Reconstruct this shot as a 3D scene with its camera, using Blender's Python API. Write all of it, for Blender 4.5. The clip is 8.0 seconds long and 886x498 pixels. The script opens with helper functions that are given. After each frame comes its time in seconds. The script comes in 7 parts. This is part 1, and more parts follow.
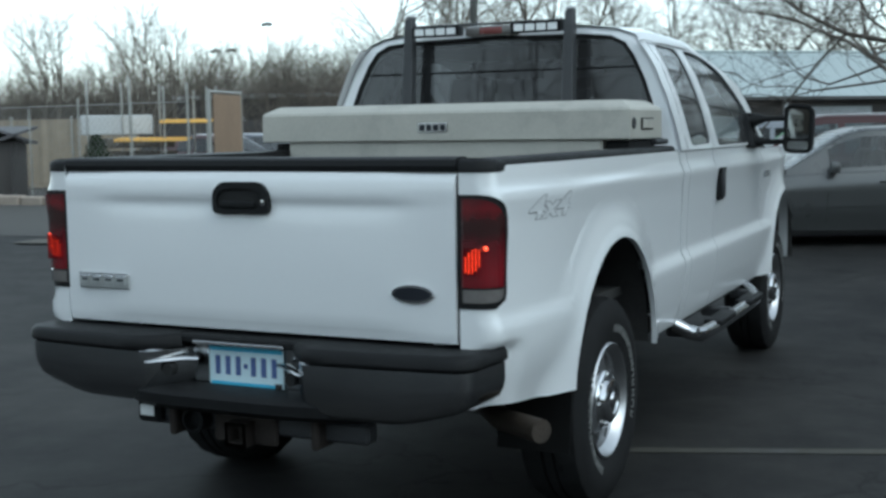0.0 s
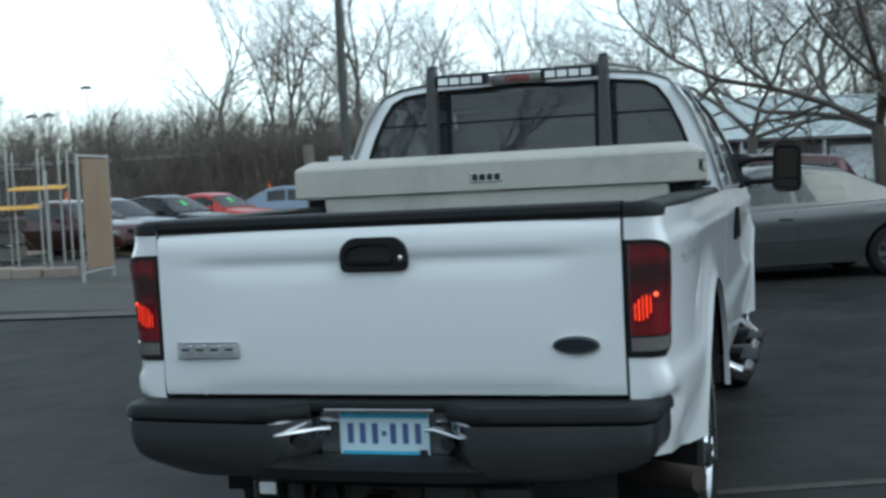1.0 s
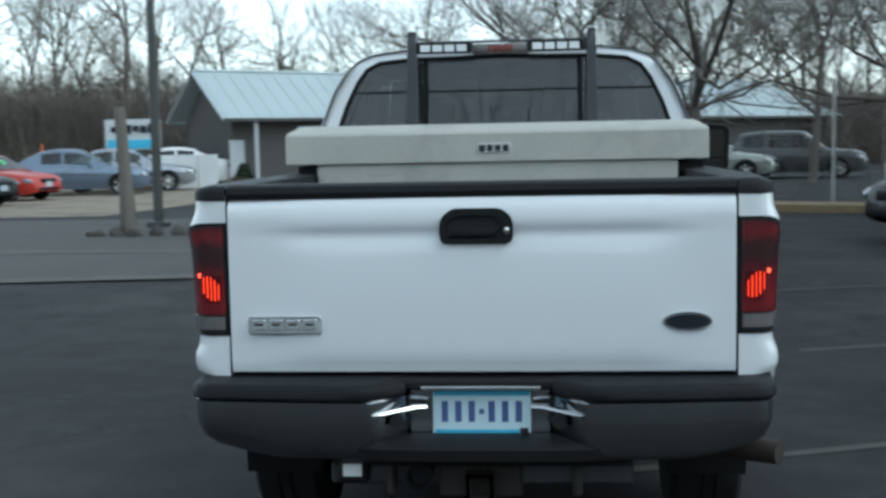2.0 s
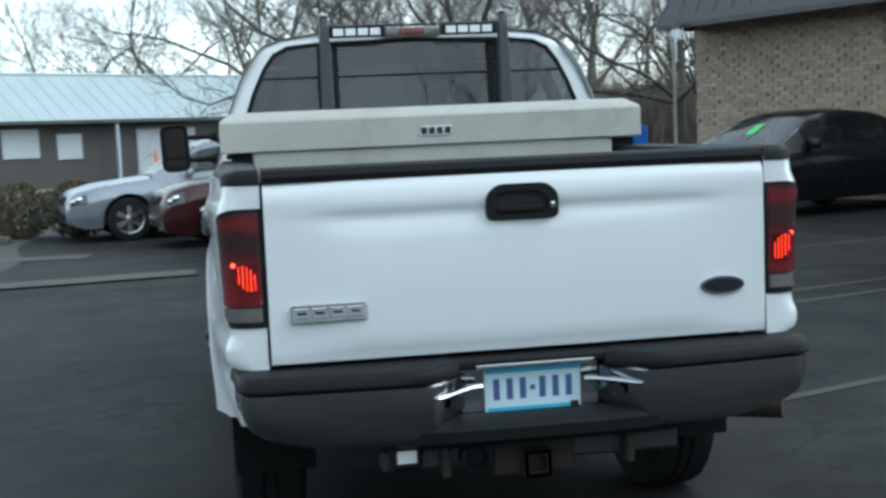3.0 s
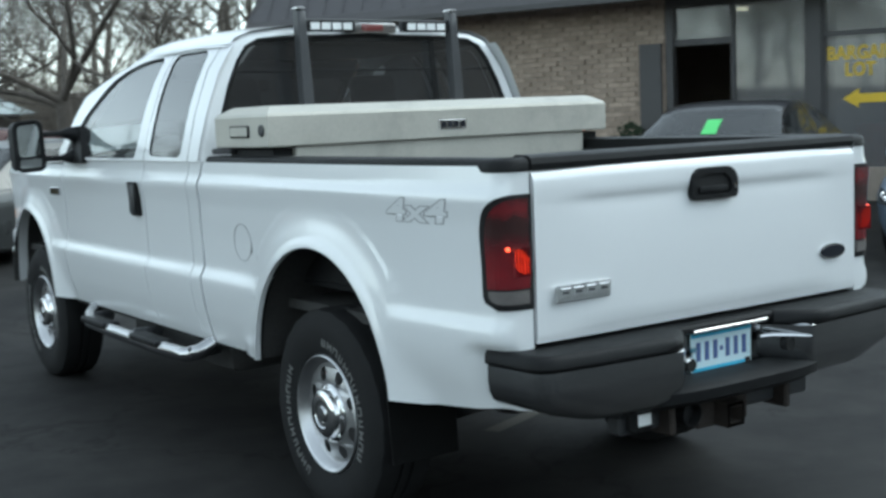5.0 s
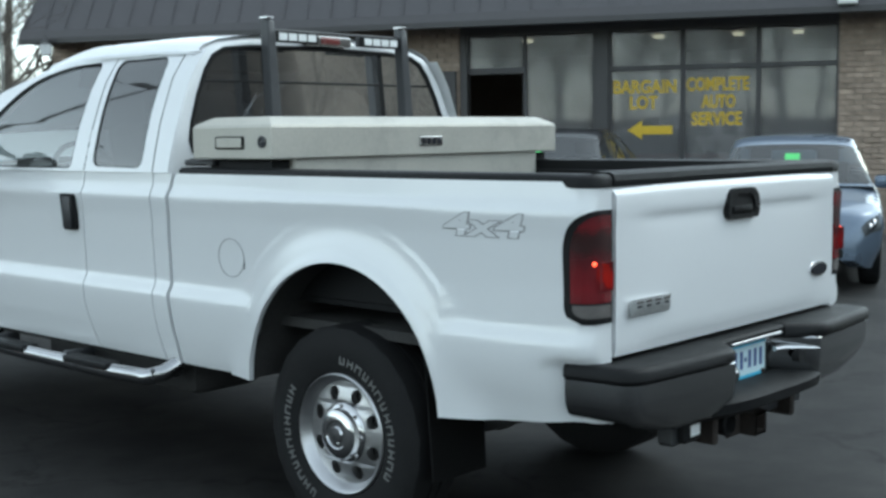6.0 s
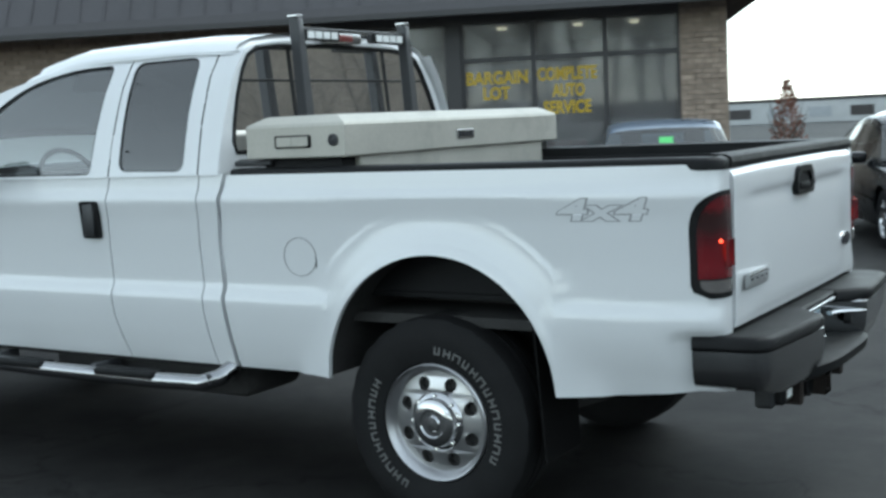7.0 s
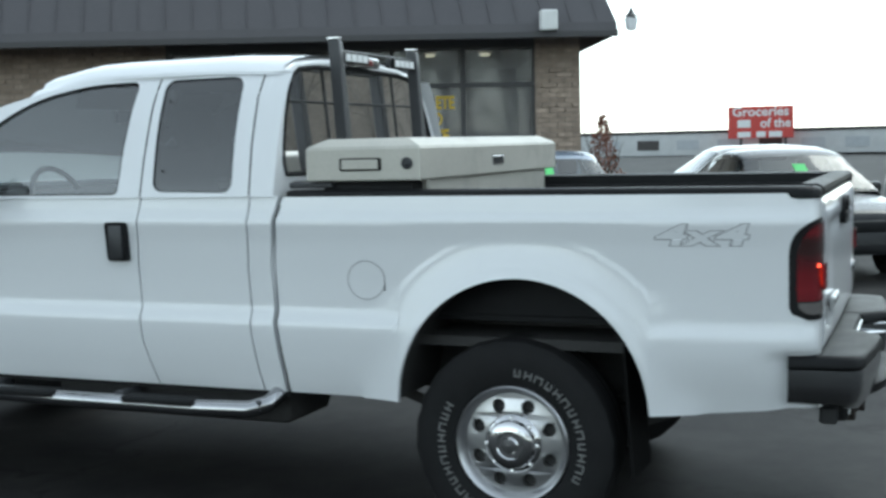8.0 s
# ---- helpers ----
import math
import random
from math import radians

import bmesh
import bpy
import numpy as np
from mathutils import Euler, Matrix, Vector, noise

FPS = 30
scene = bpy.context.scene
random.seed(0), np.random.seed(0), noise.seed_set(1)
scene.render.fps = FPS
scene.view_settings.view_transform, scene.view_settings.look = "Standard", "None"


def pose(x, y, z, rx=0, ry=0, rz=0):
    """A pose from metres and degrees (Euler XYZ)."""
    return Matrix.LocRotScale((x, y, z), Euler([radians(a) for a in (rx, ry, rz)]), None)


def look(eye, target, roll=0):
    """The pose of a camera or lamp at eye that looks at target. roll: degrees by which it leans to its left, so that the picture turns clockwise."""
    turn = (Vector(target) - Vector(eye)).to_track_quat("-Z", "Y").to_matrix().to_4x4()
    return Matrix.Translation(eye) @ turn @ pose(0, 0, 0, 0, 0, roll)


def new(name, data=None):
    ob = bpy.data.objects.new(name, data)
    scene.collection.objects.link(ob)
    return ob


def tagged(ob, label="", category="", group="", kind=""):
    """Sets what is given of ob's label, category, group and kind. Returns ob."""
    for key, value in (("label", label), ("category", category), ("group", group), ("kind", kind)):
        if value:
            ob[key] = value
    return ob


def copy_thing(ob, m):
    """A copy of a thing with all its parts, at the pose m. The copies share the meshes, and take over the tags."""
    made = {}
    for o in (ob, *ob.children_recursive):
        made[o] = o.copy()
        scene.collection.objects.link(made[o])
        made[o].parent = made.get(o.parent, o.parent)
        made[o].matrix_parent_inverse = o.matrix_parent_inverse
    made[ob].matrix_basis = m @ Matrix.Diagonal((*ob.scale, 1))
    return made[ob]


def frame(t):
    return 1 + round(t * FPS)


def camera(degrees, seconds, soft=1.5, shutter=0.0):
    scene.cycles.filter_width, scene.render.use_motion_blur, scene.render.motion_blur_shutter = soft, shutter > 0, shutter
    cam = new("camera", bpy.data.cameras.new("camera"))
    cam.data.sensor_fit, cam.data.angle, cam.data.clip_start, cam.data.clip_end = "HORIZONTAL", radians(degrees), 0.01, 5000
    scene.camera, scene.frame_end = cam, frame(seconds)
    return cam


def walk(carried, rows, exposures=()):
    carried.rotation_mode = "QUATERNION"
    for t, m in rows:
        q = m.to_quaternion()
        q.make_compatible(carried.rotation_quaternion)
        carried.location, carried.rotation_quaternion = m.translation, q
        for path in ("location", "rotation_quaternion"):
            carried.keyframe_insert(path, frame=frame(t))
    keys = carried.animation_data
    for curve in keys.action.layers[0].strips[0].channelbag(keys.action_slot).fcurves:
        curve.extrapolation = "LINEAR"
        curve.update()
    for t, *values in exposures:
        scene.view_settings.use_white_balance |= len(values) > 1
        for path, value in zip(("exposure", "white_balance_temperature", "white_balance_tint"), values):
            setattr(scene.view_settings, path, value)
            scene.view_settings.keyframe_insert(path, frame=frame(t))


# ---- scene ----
cam = camera(40.3, 8.0, soft=2.9, shutter=0.3)
PATH = [
    (0, (2.371, -3.454, 1.499), (1.517, -1.656, 1.302), -0.8),
    (0.5, (1.865, -3.653, 1.522), (1.173, -1.784, 1.357), -1.7),
    (1, (1.328, -3.682, 1.504), (0.751, -1.771, 1.39), -2.9),
    (1.5, (0.756, -3.729, 1.511), (0.395, -1.765, 1.404), -1.7),
    (2, (0.226, -3.754, 1.534), (0.048, -1.77, 1.359), -1.1),
    (2.2, (-0.028, -3.705, 1.492), (-0.071, -1.714, 1.302), -2.1),
    (3.3, (-1.15, -3.62, 1.498), (-0.735, -1.673, 1.304), -2.4),
    (3.5, (-1.382, -3.529, 1.501), (-0.886, -1.603, 1.289), -2.5),
    (4, (-1.974, -3.373, 1.491), (-1.161, -1.552, 1.339), -1.7),
    (4.2, (-2.237, -3.353, 1.545), (-1.395, -1.553, 1.336), -1.2),
    (5.3, (-3.405, -2.707, 1.545), (-2.154, -1.16, 1.345), -2.9),
    (5.5, (-3.562, -2.554, 1.527), (-2.242, -1.063, 1.338), -2.8),
    (6, (-3.971, -2.19, 1.541), (-2.499, -0.849, 1.35), -0.7),
    (6.5, (-4.437, -1.831, 1.568), (-2.855, -0.629, 1.339), -2.1),
    (7, (-4.739, -1.376, 1.564), (-3.061, -0.309, 1.355), -2.7),
    (7.5, (-5.045, -0.906, 1.577), (-3.248, -0.053, 1.372), -1.2),
    (8, (-5.295, -0.395, 1.588), (-3.451, 0.359, 1.414), -1.4),
]
walk(cam, [(t, look(eye, target, roll)) for t, eye, target, roll in PATH], exposures=[(0.0, 1.03, 5850, -5), (2.0, 1.19, 5750, -5), (3.5, 1.57, 5900, -5), (6.0, 1.51, 6050, -4), (8.0, 1.42, 6100, -3)])

# ---- light ----
world = bpy.data.worlds.new("world")
scene.world = world
world.use_nodes = True
wn, wl = world.node_tree.nodes, world.node_tree.links
wn.clear()
SUN_DIR = Vector((0.75, -0.30, 0.85)).normalized()
sky = wn.new("ShaderNodeTexSky")
sky.sky_type = "NISHITA"
sky.sun_disc = False
sky.sun_elevation = math.asin(SUN_DIR.z)
sky.sun_rotation = math.atan2(SUN_DIR.x, SUN_DIR.y)
sky.air_density, sky.dust_density, sky.ozone_density = 1.0, 0.6, 2.0
cloud = wn.new("ShaderNodeHueSaturation")
cloud.inputs["Saturation"].default_value = 0.30
bg = wn.new("ShaderNodeBackground")
bg.inputs["Strength"].default_value = 0.15
out = wn.new("ShaderNodeOutputWorld")
wl.new(sky.outputs[0], cloud.inputs["Color"])
wl.new(cloud.outputs[0], bg.inputs[0])
wl.new(bg.outputs[0], out.inputs[0])
sun = new("sun", bpy.data.lights.new("sun", "SUN"))
sun.data.energy, sun.data.angle, sun.data.color = 0.15, radians(20.0), (1.0, 0.95, 0.90)
sun.matrix_world = look(SUN_DIR * 60, (0, 0, 0))


# ---- mesh helpers ----
def part(name, bm, mat, parent=None, label="", smooth=35.0):
    """One mesh object out of a bmesh, under a thing or a part."""
    bmesh.ops.recalc_face_normals(bm, faces=bm.faces)
    me = bpy.data.meshes.new(name)
    bm.to_mesh(me)
    bm.free()
    me.materials.append(mat)
    if smooth:
        me.polygons.foreach_set("use_smooth", [True] * len(me.polygons))
        me.set_sharp_from_angle(angle=radians(smooth))
    ob = new(name, me)
    if parent is not None:
        ob.parent = parent
    if label:
        tagged(ob, label=label)
    return ob


def thing(name, label, category, group="", m=None):
    ob = new(name)
    ob.empty_display_size = 0.2
    if m is not None:
        ob.matrix_basis = m
    return tagged(ob, label=label, category=category, group=group)


def box(bm, c, s, bevel=0.0, rot=(0, 0, 0), segs=1):
    m = pose(*c, *rot) @ Matrix.Diagonal((*s, 1))
    made = bmesh.ops.create_cube(bm, size=1.0, matrix=m)
    if bevel:
        edges = list({e for v in made["verts"] for e in v.link_edges})
        bmesh.ops.bevel(bm, geom=edges, offset=bevel, segments=segs, affect="EDGES", profile=0.5)
    return bm


def newbox(c, s, bevel=0.0, rot=(0, 0, 0), segs=1):
    return box(bmesh.new(), c, s, bevel, rot, segs)


def grid(bm, rows, close=False):
    """Quads over rows of points, all of the same length."""
    vs = [[bm.verts.new(p) for p in r] for r in rows]
    n = len(vs[0])
    for a, b in zip(vs, vs[1:]):
        for i in range(n if close else n - 1):
            j = (i + 1) % n
            try:
                bm.faces.new((a[i], a[j], b[j], b[i]))
            except ValueError:
                pass
    return vs


def tube(bm, pts, r, seg=8, caps=True, flat=1.0):
    """A tube along points; r a number or one per point."""
    pts = [Vector(p) for p in pts]
    rad = r if isinstance(r, (list, tuple)) else [r] * len(pts)
    rings, side = [], None
    for i, p in enumerate(pts):
        d = (pts[min(i + 1, len(pts) - 1)] - pts[max(i - 1, 0)]).normalized()
        if side is None:
            side = d.cross(Vector((0, 0, 1)) if abs(d.z) < 0.9 else Vector((1, 0, 0))).normalized()
        side = (side - d * side.dot(d)).normalized()
        up = side.cross(d)
        rings.append([p + (side * math.cos(2 * math.pi * k / seg) + up * flat * math.sin(2 * math.pi * k / seg)) * rad[i] for k in range(seg)])
    vs = grid(bm, rings, close=True)
    if caps:
        bm.faces.new(vs[0][::-1])
        bm.faces.new(vs[-1])
    return bm


def lathe(bm, prof, c, seg=40, axis="x", sign=1):
    """Turn a profile of (offset along the axis, radius) about an axis through c."""
    rows = []
    for a, r in prof:
        ring = []
        for k in range(seg):
            t = 2 * math.pi * k / seg
            u, v = r * math.cos(t), r * math.sin(t)
            ring.append(Vector(c) + (Vector((sign * a, u, v)) if axis == "x" else Vector((u, v, sign * a)) if axis == "z" else Vector((u, sign * a, v))))
        rows.append(ring)
    return grid(bm, rows, close=True)


def lerp(table, x):
    """Straight lines between the points of a table of (x, y)."""
    if x <= table[0][0]:
        return table[0][1]
    for (a, b), (c, d) in zip(table, table[1:]):
        if x <= c:
            return b + (d - b) * (x - a) / (c - a)
    return table[-1][1]


def soft(table, x, w=0.02):
    return (lerp(table, x - w) + 2 * lerp(table, x) + lerp(table, x + w)) / 4


def sstep(a, b, x):
    t = min(max((x - a) / (b - a), 0.0), 1.0)
    return t * t * (3 - 2 * t)


def rounded(pts, r, n=5):
    """A closed loop of 2D points with its corners rounded."""
    res, N = [], len(pts)
    rr = r if isinstance(r, (list, tuple)) else [r] * N
    for i in range(N):
        p, a, b = Vector(pts[i]), Vector(pts[i - 1]), Vector(pts[(i + 1) % N])
        da, db = (a - p), (b - p)
        k = min(rr[i], da.length * 0.45, db.length * 0.45)
        if k < 1e-4:
            res.append(p)
            continue
        A, B = p + da.normalized() * k, p + db.normalized() * k
        for j in range(n + 1):
            t = j / n
            res.append(A * (1 - t) ** 2 + p * 2 * t * (1 - t) + B * t * t)
    return res


def dense(pts, step):
    """A closed loop with its long edges cut up."""
    res = []
    for i, p in enumerate(pts):
        q = pts[(i + 1) % len(pts)]
        n = max(1, int((Vector(q) - Vector(p)).length / step))
        res += [Vector(p).lerp(Vector(q), k / n) for k in range(n)]
    return res


def sheet(bm, outer, holes, place, depth=None, lips=True):
    """A flat or gently bent sheet with holes: 2D loops, placed in space by place(u, v); depth: an inward offset for the lips round the holes."""
    from mathutils.geometry import tessellate_polygon
    loops = [outer, *holes]
    flat = [v for l in loops for v in l]
    vs = [bm.verts.new(place(*v)) for v in flat]
    for tri in tessellate_polygon([[Vector((*v, 0)) for v in l] for l in loops]):
        try:
            bm.faces.new([vs[i] for i in tri])
        except ValueError:
            pass
    if depth is not None and lips:
        at = len(outer)
        for h in holes:
            ring = vs[at:at + len(h)]
            inner = [bm.verts.new(v.co + Vector(depth)) for v in ring]
            for i in range(len(h)):
                j = (i + 1) % len(h)
                bm.faces.new((ring[i], ring[j], inner[j], inner[i]))
            at += len(h)
    return bm


def slab(loop, place, off):
    """A closed loop made into a thick plate: place(u, v) and the same moved by off."""
    bm = bmesh.new()
    a = [bm.verts.new(place(*p)) for p in loop]
    b = [bm.verts.new(v.co + Vector(off)) for v in a]
    bm.faces.new(a)
    bm.faces.new(b[::-1])
    for i in range(len(a)):
        j = (i + 1) % len(a)
        bm.faces.new((a[i], b[i], b[j], a[j]))
    return bm


def writing(name, text, size, m, mat, parent, depth=0.004, width=0.0, bold=0.0, label=""):
    """Raised letters in the built-in font, as one mesh; m: its middle, x along the words and z out of the surface."""
    cu = bpy.data.curves.new(name, "FONT")
    cu.body, cu.size, cu.extrude, cu.align_x, cu.align_y, cu.offset = text, size, depth, "CENTER", "CENTER", bold
    cu.resolution_u = 3
    tmp = new(name, cu)
    me = bpy.data.meshes.new_from_object(tmp.evaluated_get(bpy.context.evaluated_depsgraph_get()))
    bpy.data.objects.remove(tmp)
    bpy.data.curves.remove(cu)
    if width:
        xs = [v.co.x for v in me.vertices]
        me.transform(Matrix.Diagonal((width / (max(xs) - min(xs)), 1, 1, 1)))
    me.transform(m)
    me.materials.clear()
    me.materials.append(mat)
    ob = new(name, me)
    ob.parent = parent
    if label:
        tagged(ob, label=label)
    return ob


# ---- materials ----
def mat_new(name):
    m = bpy.data.materials.new(name)
    m.use_nodes = True
    nt = m.node_tree
    return m, nt, nt.nodes["Principled BSDF"]


def surface(name, col, rough=0.5, metal=0.0, spread=0.12, scale=6.0, fine=60.0, bump=0.1, coat=0.0, spots=None, spot_amount=0.5, spec=0.5, piece=0.0, island=False, stretch=(1, 1, 1), rough_spread=0.1):
    """Colour varied at two scales, with fine relief; piece: how far pieces differ from one another."""
    m, nt, p = mat_new(name)
    N, L = nt.nodes, nt.links
    tc = N.new("ShaderNodeTexCoord")
    mp = N.new("ShaderNodeMapping")
    mp.inputs["Scale"].default_value = stretch
    L.new(tc.outputs["Object"], mp.inputs[0])
    n1 = N.new("ShaderNodeTexNoise")
    n1.inputs["Scale"].default_value, n1.inputs["Detail"].default_value = scale, 4
    n2 = N.new("ShaderNodeTexNoise")
    n2.inputs["Scale"].default_value, n2.inputs["Detail"].default_value = fine, 3
    L.new(mp.outputs[0], n1.inputs["Vector"])
    L.new(mp.outputs[0], n2.inputs["Vector"])
    ramp = N.new("ShaderNodeValToRGB")
    e = ramp.color_ramp.elements
    e[0].position, e[1].position = 0.3, 0.7
    e[0].color = (*[max(c * (1 - spread), 0) for c in col], 1)
    e[1].color = (*[min(c * (1 + spread), 1) for c in col], 1)
    mix = N.new("ShaderNodeMix")
    mix.data_type, mix.blend_type = "FLOAT", "MIX"
    mix.inputs[0].default_value = 0.4
    L.new(n1.outputs[0], mix.inputs[2])
    L.new(n2.outputs[0], mix.inputs[3])
    L.new(mix.outputs[0], ramp.inputs[0])
    colour = ramp.outputs[0]
    if spots is not None:
        n3 = N.new("ShaderNodeTexNoise")
        n3.inputs["Scale"].default_value, n3.inputs["Detail"].default_value, n3.inputs["Roughness"].default_value = scale * 0.45, 6, 0.65
        L.new(mp.outputs[0], n3.inputs["Vector"])
        r3 = N.new("ShaderNodeValToRGB")
        r3.color_ramp.elements[0].position, r3.color_ramp.elements[1].position = 0.52, 0.72
        r3.color_ramp.elements[1].color = (spot_amount, spot_amount, spot_amount, 1)
        L.new(n3.outputs[0], r3.inputs[0])
        mc = N.new("ShaderNodeMix")
        mc.data_type = "RGBA"
        mc.inputs[7].default_value = (*spots, 1)
        L.new(r3.outputs[0], mc.inputs[0])
        L.new(colour, mc.inputs[6])
        colour = mc.outputs[2]
    if piece:
        if island:
            g = N.new("ShaderNodeNewGeometry")
            rnd = g.outputs["Random Per Island"]
        else:
            g = N.new("ShaderNodeObjectInfo")
            rnd = g.outputs["Random"]
        mr = N.new("ShaderNodeMapRange")
        mr.inputs[3].default_value, mr.inputs[4].default_value = 1 - piece, 1 + piece
        L.new(rnd, mr.inputs[0])
        hs = N.new("ShaderNodeHueSaturation")
        L.new(mr.outputs[0], hs.inputs["Value"])
        L.new(colour, hs.inputs["Color"])
        colour = hs.outputs[0]
    L.new(colour, p.inputs["Base Color"])
    rr = N.new("ShaderNodeMapRange")
    rr.inputs[3].default_value, rr.inputs[4].default_value = max(rough - rough_spread, 0.02), min(rough + rough_spread, 1)
    L.new(n1.outputs[0], rr.inputs[0])
    L.new(rr.outputs[0], p.inputs["Roughness"])
    p.inputs["Metallic"].default_value = metal
    p.inputs["Coat Weight"].default_value = coat
    p.inputs["Coat Roughness"].default_value = 0.06
    p.inputs["Specular IOR Level"].default_value = spec
    if bump:
        b = N.new("ShaderNodeBump")
        b.inputs["Strength"].default_value, b.inputs["Distance"].default_value = bump, 0.01
        L.new(n2.outputs[0], b.inputs["Height"])
        L.new(b.outputs[0], p.inputs["Normal"])
    return m


def glass(name, tint, gloss=0.05, ior=1.5, film=0.0):
    """A thin pane: tinted and clear, with the mirror of its surface."""
    m, nt, p = mat_new(name)
    N, L = nt.nodes, nt.links
    N.remove(p)
    tr = N.new("ShaderNodeBsdfTransparent")
    tr.inputs[0].default_value = (*tint, 1)
    gl = N.new("ShaderNodeBsdfGlossy")
    gl.inputs["Roughness"].default_value = gloss
    gl.inputs[0].default_value = (1, 1, 1, 1)
    fr = N.new("ShaderNodeFresnel")
    fr.inputs["IOR"].default_value = ior
    mx = N.new("ShaderNodeMixShader")
    L.new(fr.outputs[0], mx.inputs[0])
    L.new(tr.outputs[0], mx.inputs[1])
    L.new(gl.outputs[0], mx.inputs[2])
    last = mx.outputs[0]
    if film:
        # a thin film of diffuse grey, uneven
        di = N.new("ShaderNodeBsdfDiffuse")
        di.inputs[0].default_value = (0.42, 0.42, 0.43, 1)
        tc = N.new("ShaderNodeTexCoord")
        nz = N.new("ShaderNodeTexNoise")
        nz.inputs["Scale"].default_value, nz.inputs["Detail"].default_value = 3.5, 5
        L.new(tc.outputs["Object"], nz.inputs["Vector"])
        mr = N.new("ShaderNodeMapRange")
        mr.inputs[3].default_value, mr.inputs[4].default_value = film * 0.85, film * 1.15
        L.new(nz.outputs[0], mr.inputs[0])
        dm = N.new("ShaderNodeMixShader")
        L.new(mr.outputs[0], dm.inputs[0])
        L.new(last, dm.inputs[1])
        L.new(di.outputs[0], dm.inputs[2])
        last = dm.outputs[0]
    L.new(last, N["Material Output"].inputs[0])
    return m


def glow(name, col, power):
    m, nt, p = mat_new(name)
    p.inputs["Base Color"].default_value = (*col, 1)
    p.inputs["Emission Color"].default_value = (*col, 1)
    p.inputs["Emission Strength"].default_value = power
    return m


def asphalt_material():
    m, nt, p = mat_new("asphalt")
    N, L = nt.nodes, nt.links
    tc = N.new("ShaderNodeTexCoord")
    big = N.new("ShaderNodeTexNoise")
    big.inputs["Scale"].default_value, big.inputs["Detail"].default_value = 0.35, 6
    mid = N.new("ShaderNodeTexNoise")
    mid.inputs["Scale"].default_value, mid.inputs["Detail"].default_value = 3.0, 6
    grit = N.new("ShaderNodeTexNoise")
    grit.inputs["Scale"].default_value, grit.inputs["Detail"].default_value = 130.0, 2
    for n in (big, mid, grit):
        L.new(tc.outputs["Object"], n.inputs["Vector"])
    r = N.new("ShaderNodeValToRGB")
    r.color_ramp.elements[0].position, r.color_ramp.elements[1].position = 0.3, 0.72
    r.color_ramp.elements[0].color = (0.0140, 0.0140, 0.0145, 1)
    r.color_ramp.elements[1].color = (0.038, 0.037, 0.0355, 1)
    mx = N.new("ShaderNodeMix")
    mx.data_type = "FLOAT"
    mx.inputs[0].default_value = 0.45
    L.new(big.outputs[0], mx.inputs[2])
    L.new(mid.outputs[0], mx.inputs[3])
    L.new(mx.outputs[0], r.inputs[0])
    # cracks: thin lines where two warped cells meet, kept in some patches only
    warp = N.new("ShaderNodeVectorMath")
    warp.operation = "MULTIPLY_ADD"
    warp.inputs[1].default_value = (0.9, 0.9, 0.0)
    L.new(mid.outputs["Color"], warp.inputs[0])
    L.new(tc.outputs["Object"], warp.inputs[2])
    vor = N.new("ShaderNodeTexVoronoi")
    vor.feature = "DISTANCE_TO_EDGE"
    vor.inputs["Scale"].default_value = 0.42
    L.new(warp.outputs[0], vor.inputs["Vector"])
    line = N.new("ShaderNodeValToRGB")
    line.color_ramp.elements[0].position, line.color_ramp.elements[1].position = 0.0, 0.009
    line.color_ramp.elements[0].color = (0.25, 0.25, 0.25, 1)
    line.color_ramp.elements[1].color = (1, 1, 1, 1)
    L.new(vor.outputs[0], line.inputs[0])
    mul = N.new("ShaderNodeMix")
    mul.data_type, mul.blend_type = "RGBA", "MULTIPLY"
    mul.inputs[0].default_value = 0.8
    L.new(r.outputs[0], mul.inputs[6])
    L.new(line.outputs[0], mul.inputs[7])
    gm = N.new("ShaderNodeMix")
    gm.data_type, gm.blend_type = "RGBA", "OVERLAY"
    gm.inputs[0].default_value = 0.35
    L.new(mul.outputs[2], gm.inputs[6])
    L.new(grit.outputs[0], gm.inputs[7])
    blot = N.new("ShaderNodeTexNoise")
    blot.inputs["Scale"].default_value, blot.inputs["Detail"].default_value, blot.inputs["Roughness"].default_value = 1.1, 8, 0.7
    L.new(tc.outputs["Object"], blot.inputs["Vector"])
    br = N.new("ShaderNodeValToRGB")
    br.color_ramp.elements[0].position, br.color_ramp.elements[1].position = 0.36, 0.66
    br.color_ramp.elements[0].color = (0.55, 0.55, 0.57, 1)
    br.color_ramp.elements[1].color = (1.35, 1.33, 1.28, 1)
    L.new(blot.outputs[0], br.inputs[0])
    bmx = N.new("ShaderNodeMix")
    bmx.data_type, bmx.blend_type = "RGBA", "MULTIPLY"
    bmx.inputs[0].default_value = 1.0
    L.new(gm.outputs[2], bmx.inputs[6])
    L.new(br.outputs[0], bmx.inputs[7])
    chip = N.new("ShaderNodeTexVoronoi")
    chip.inputs["Scale"].default_value = 26.0
    L.new(tc.outputs["Object"], chip.inputs["Vector"])
    cr = N.new("ShaderNodeValToRGB")
    cr.color_ramp.elements[0].position, cr.color_ramp.elements[1].position = 0.05, 0.10
    cr.color_ramp.elements[0].color, cr.color_ramp.elements[1].color = (1, 1, 1, 1), (0, 0, 0, 1)
    L.new(chip.outputs[0], cr.inputs[0])
    cmx = N.new("ShaderNodeMix")
    cmx.data_type = "RGBA"
    cmx.inputs[7].default_value = (0.05, 0.049, 0.046, 1)
    L.new(cr.outputs[0], cmx.inputs[0])
    L.new(bmx.outputs[2], cmx.inputs[6])
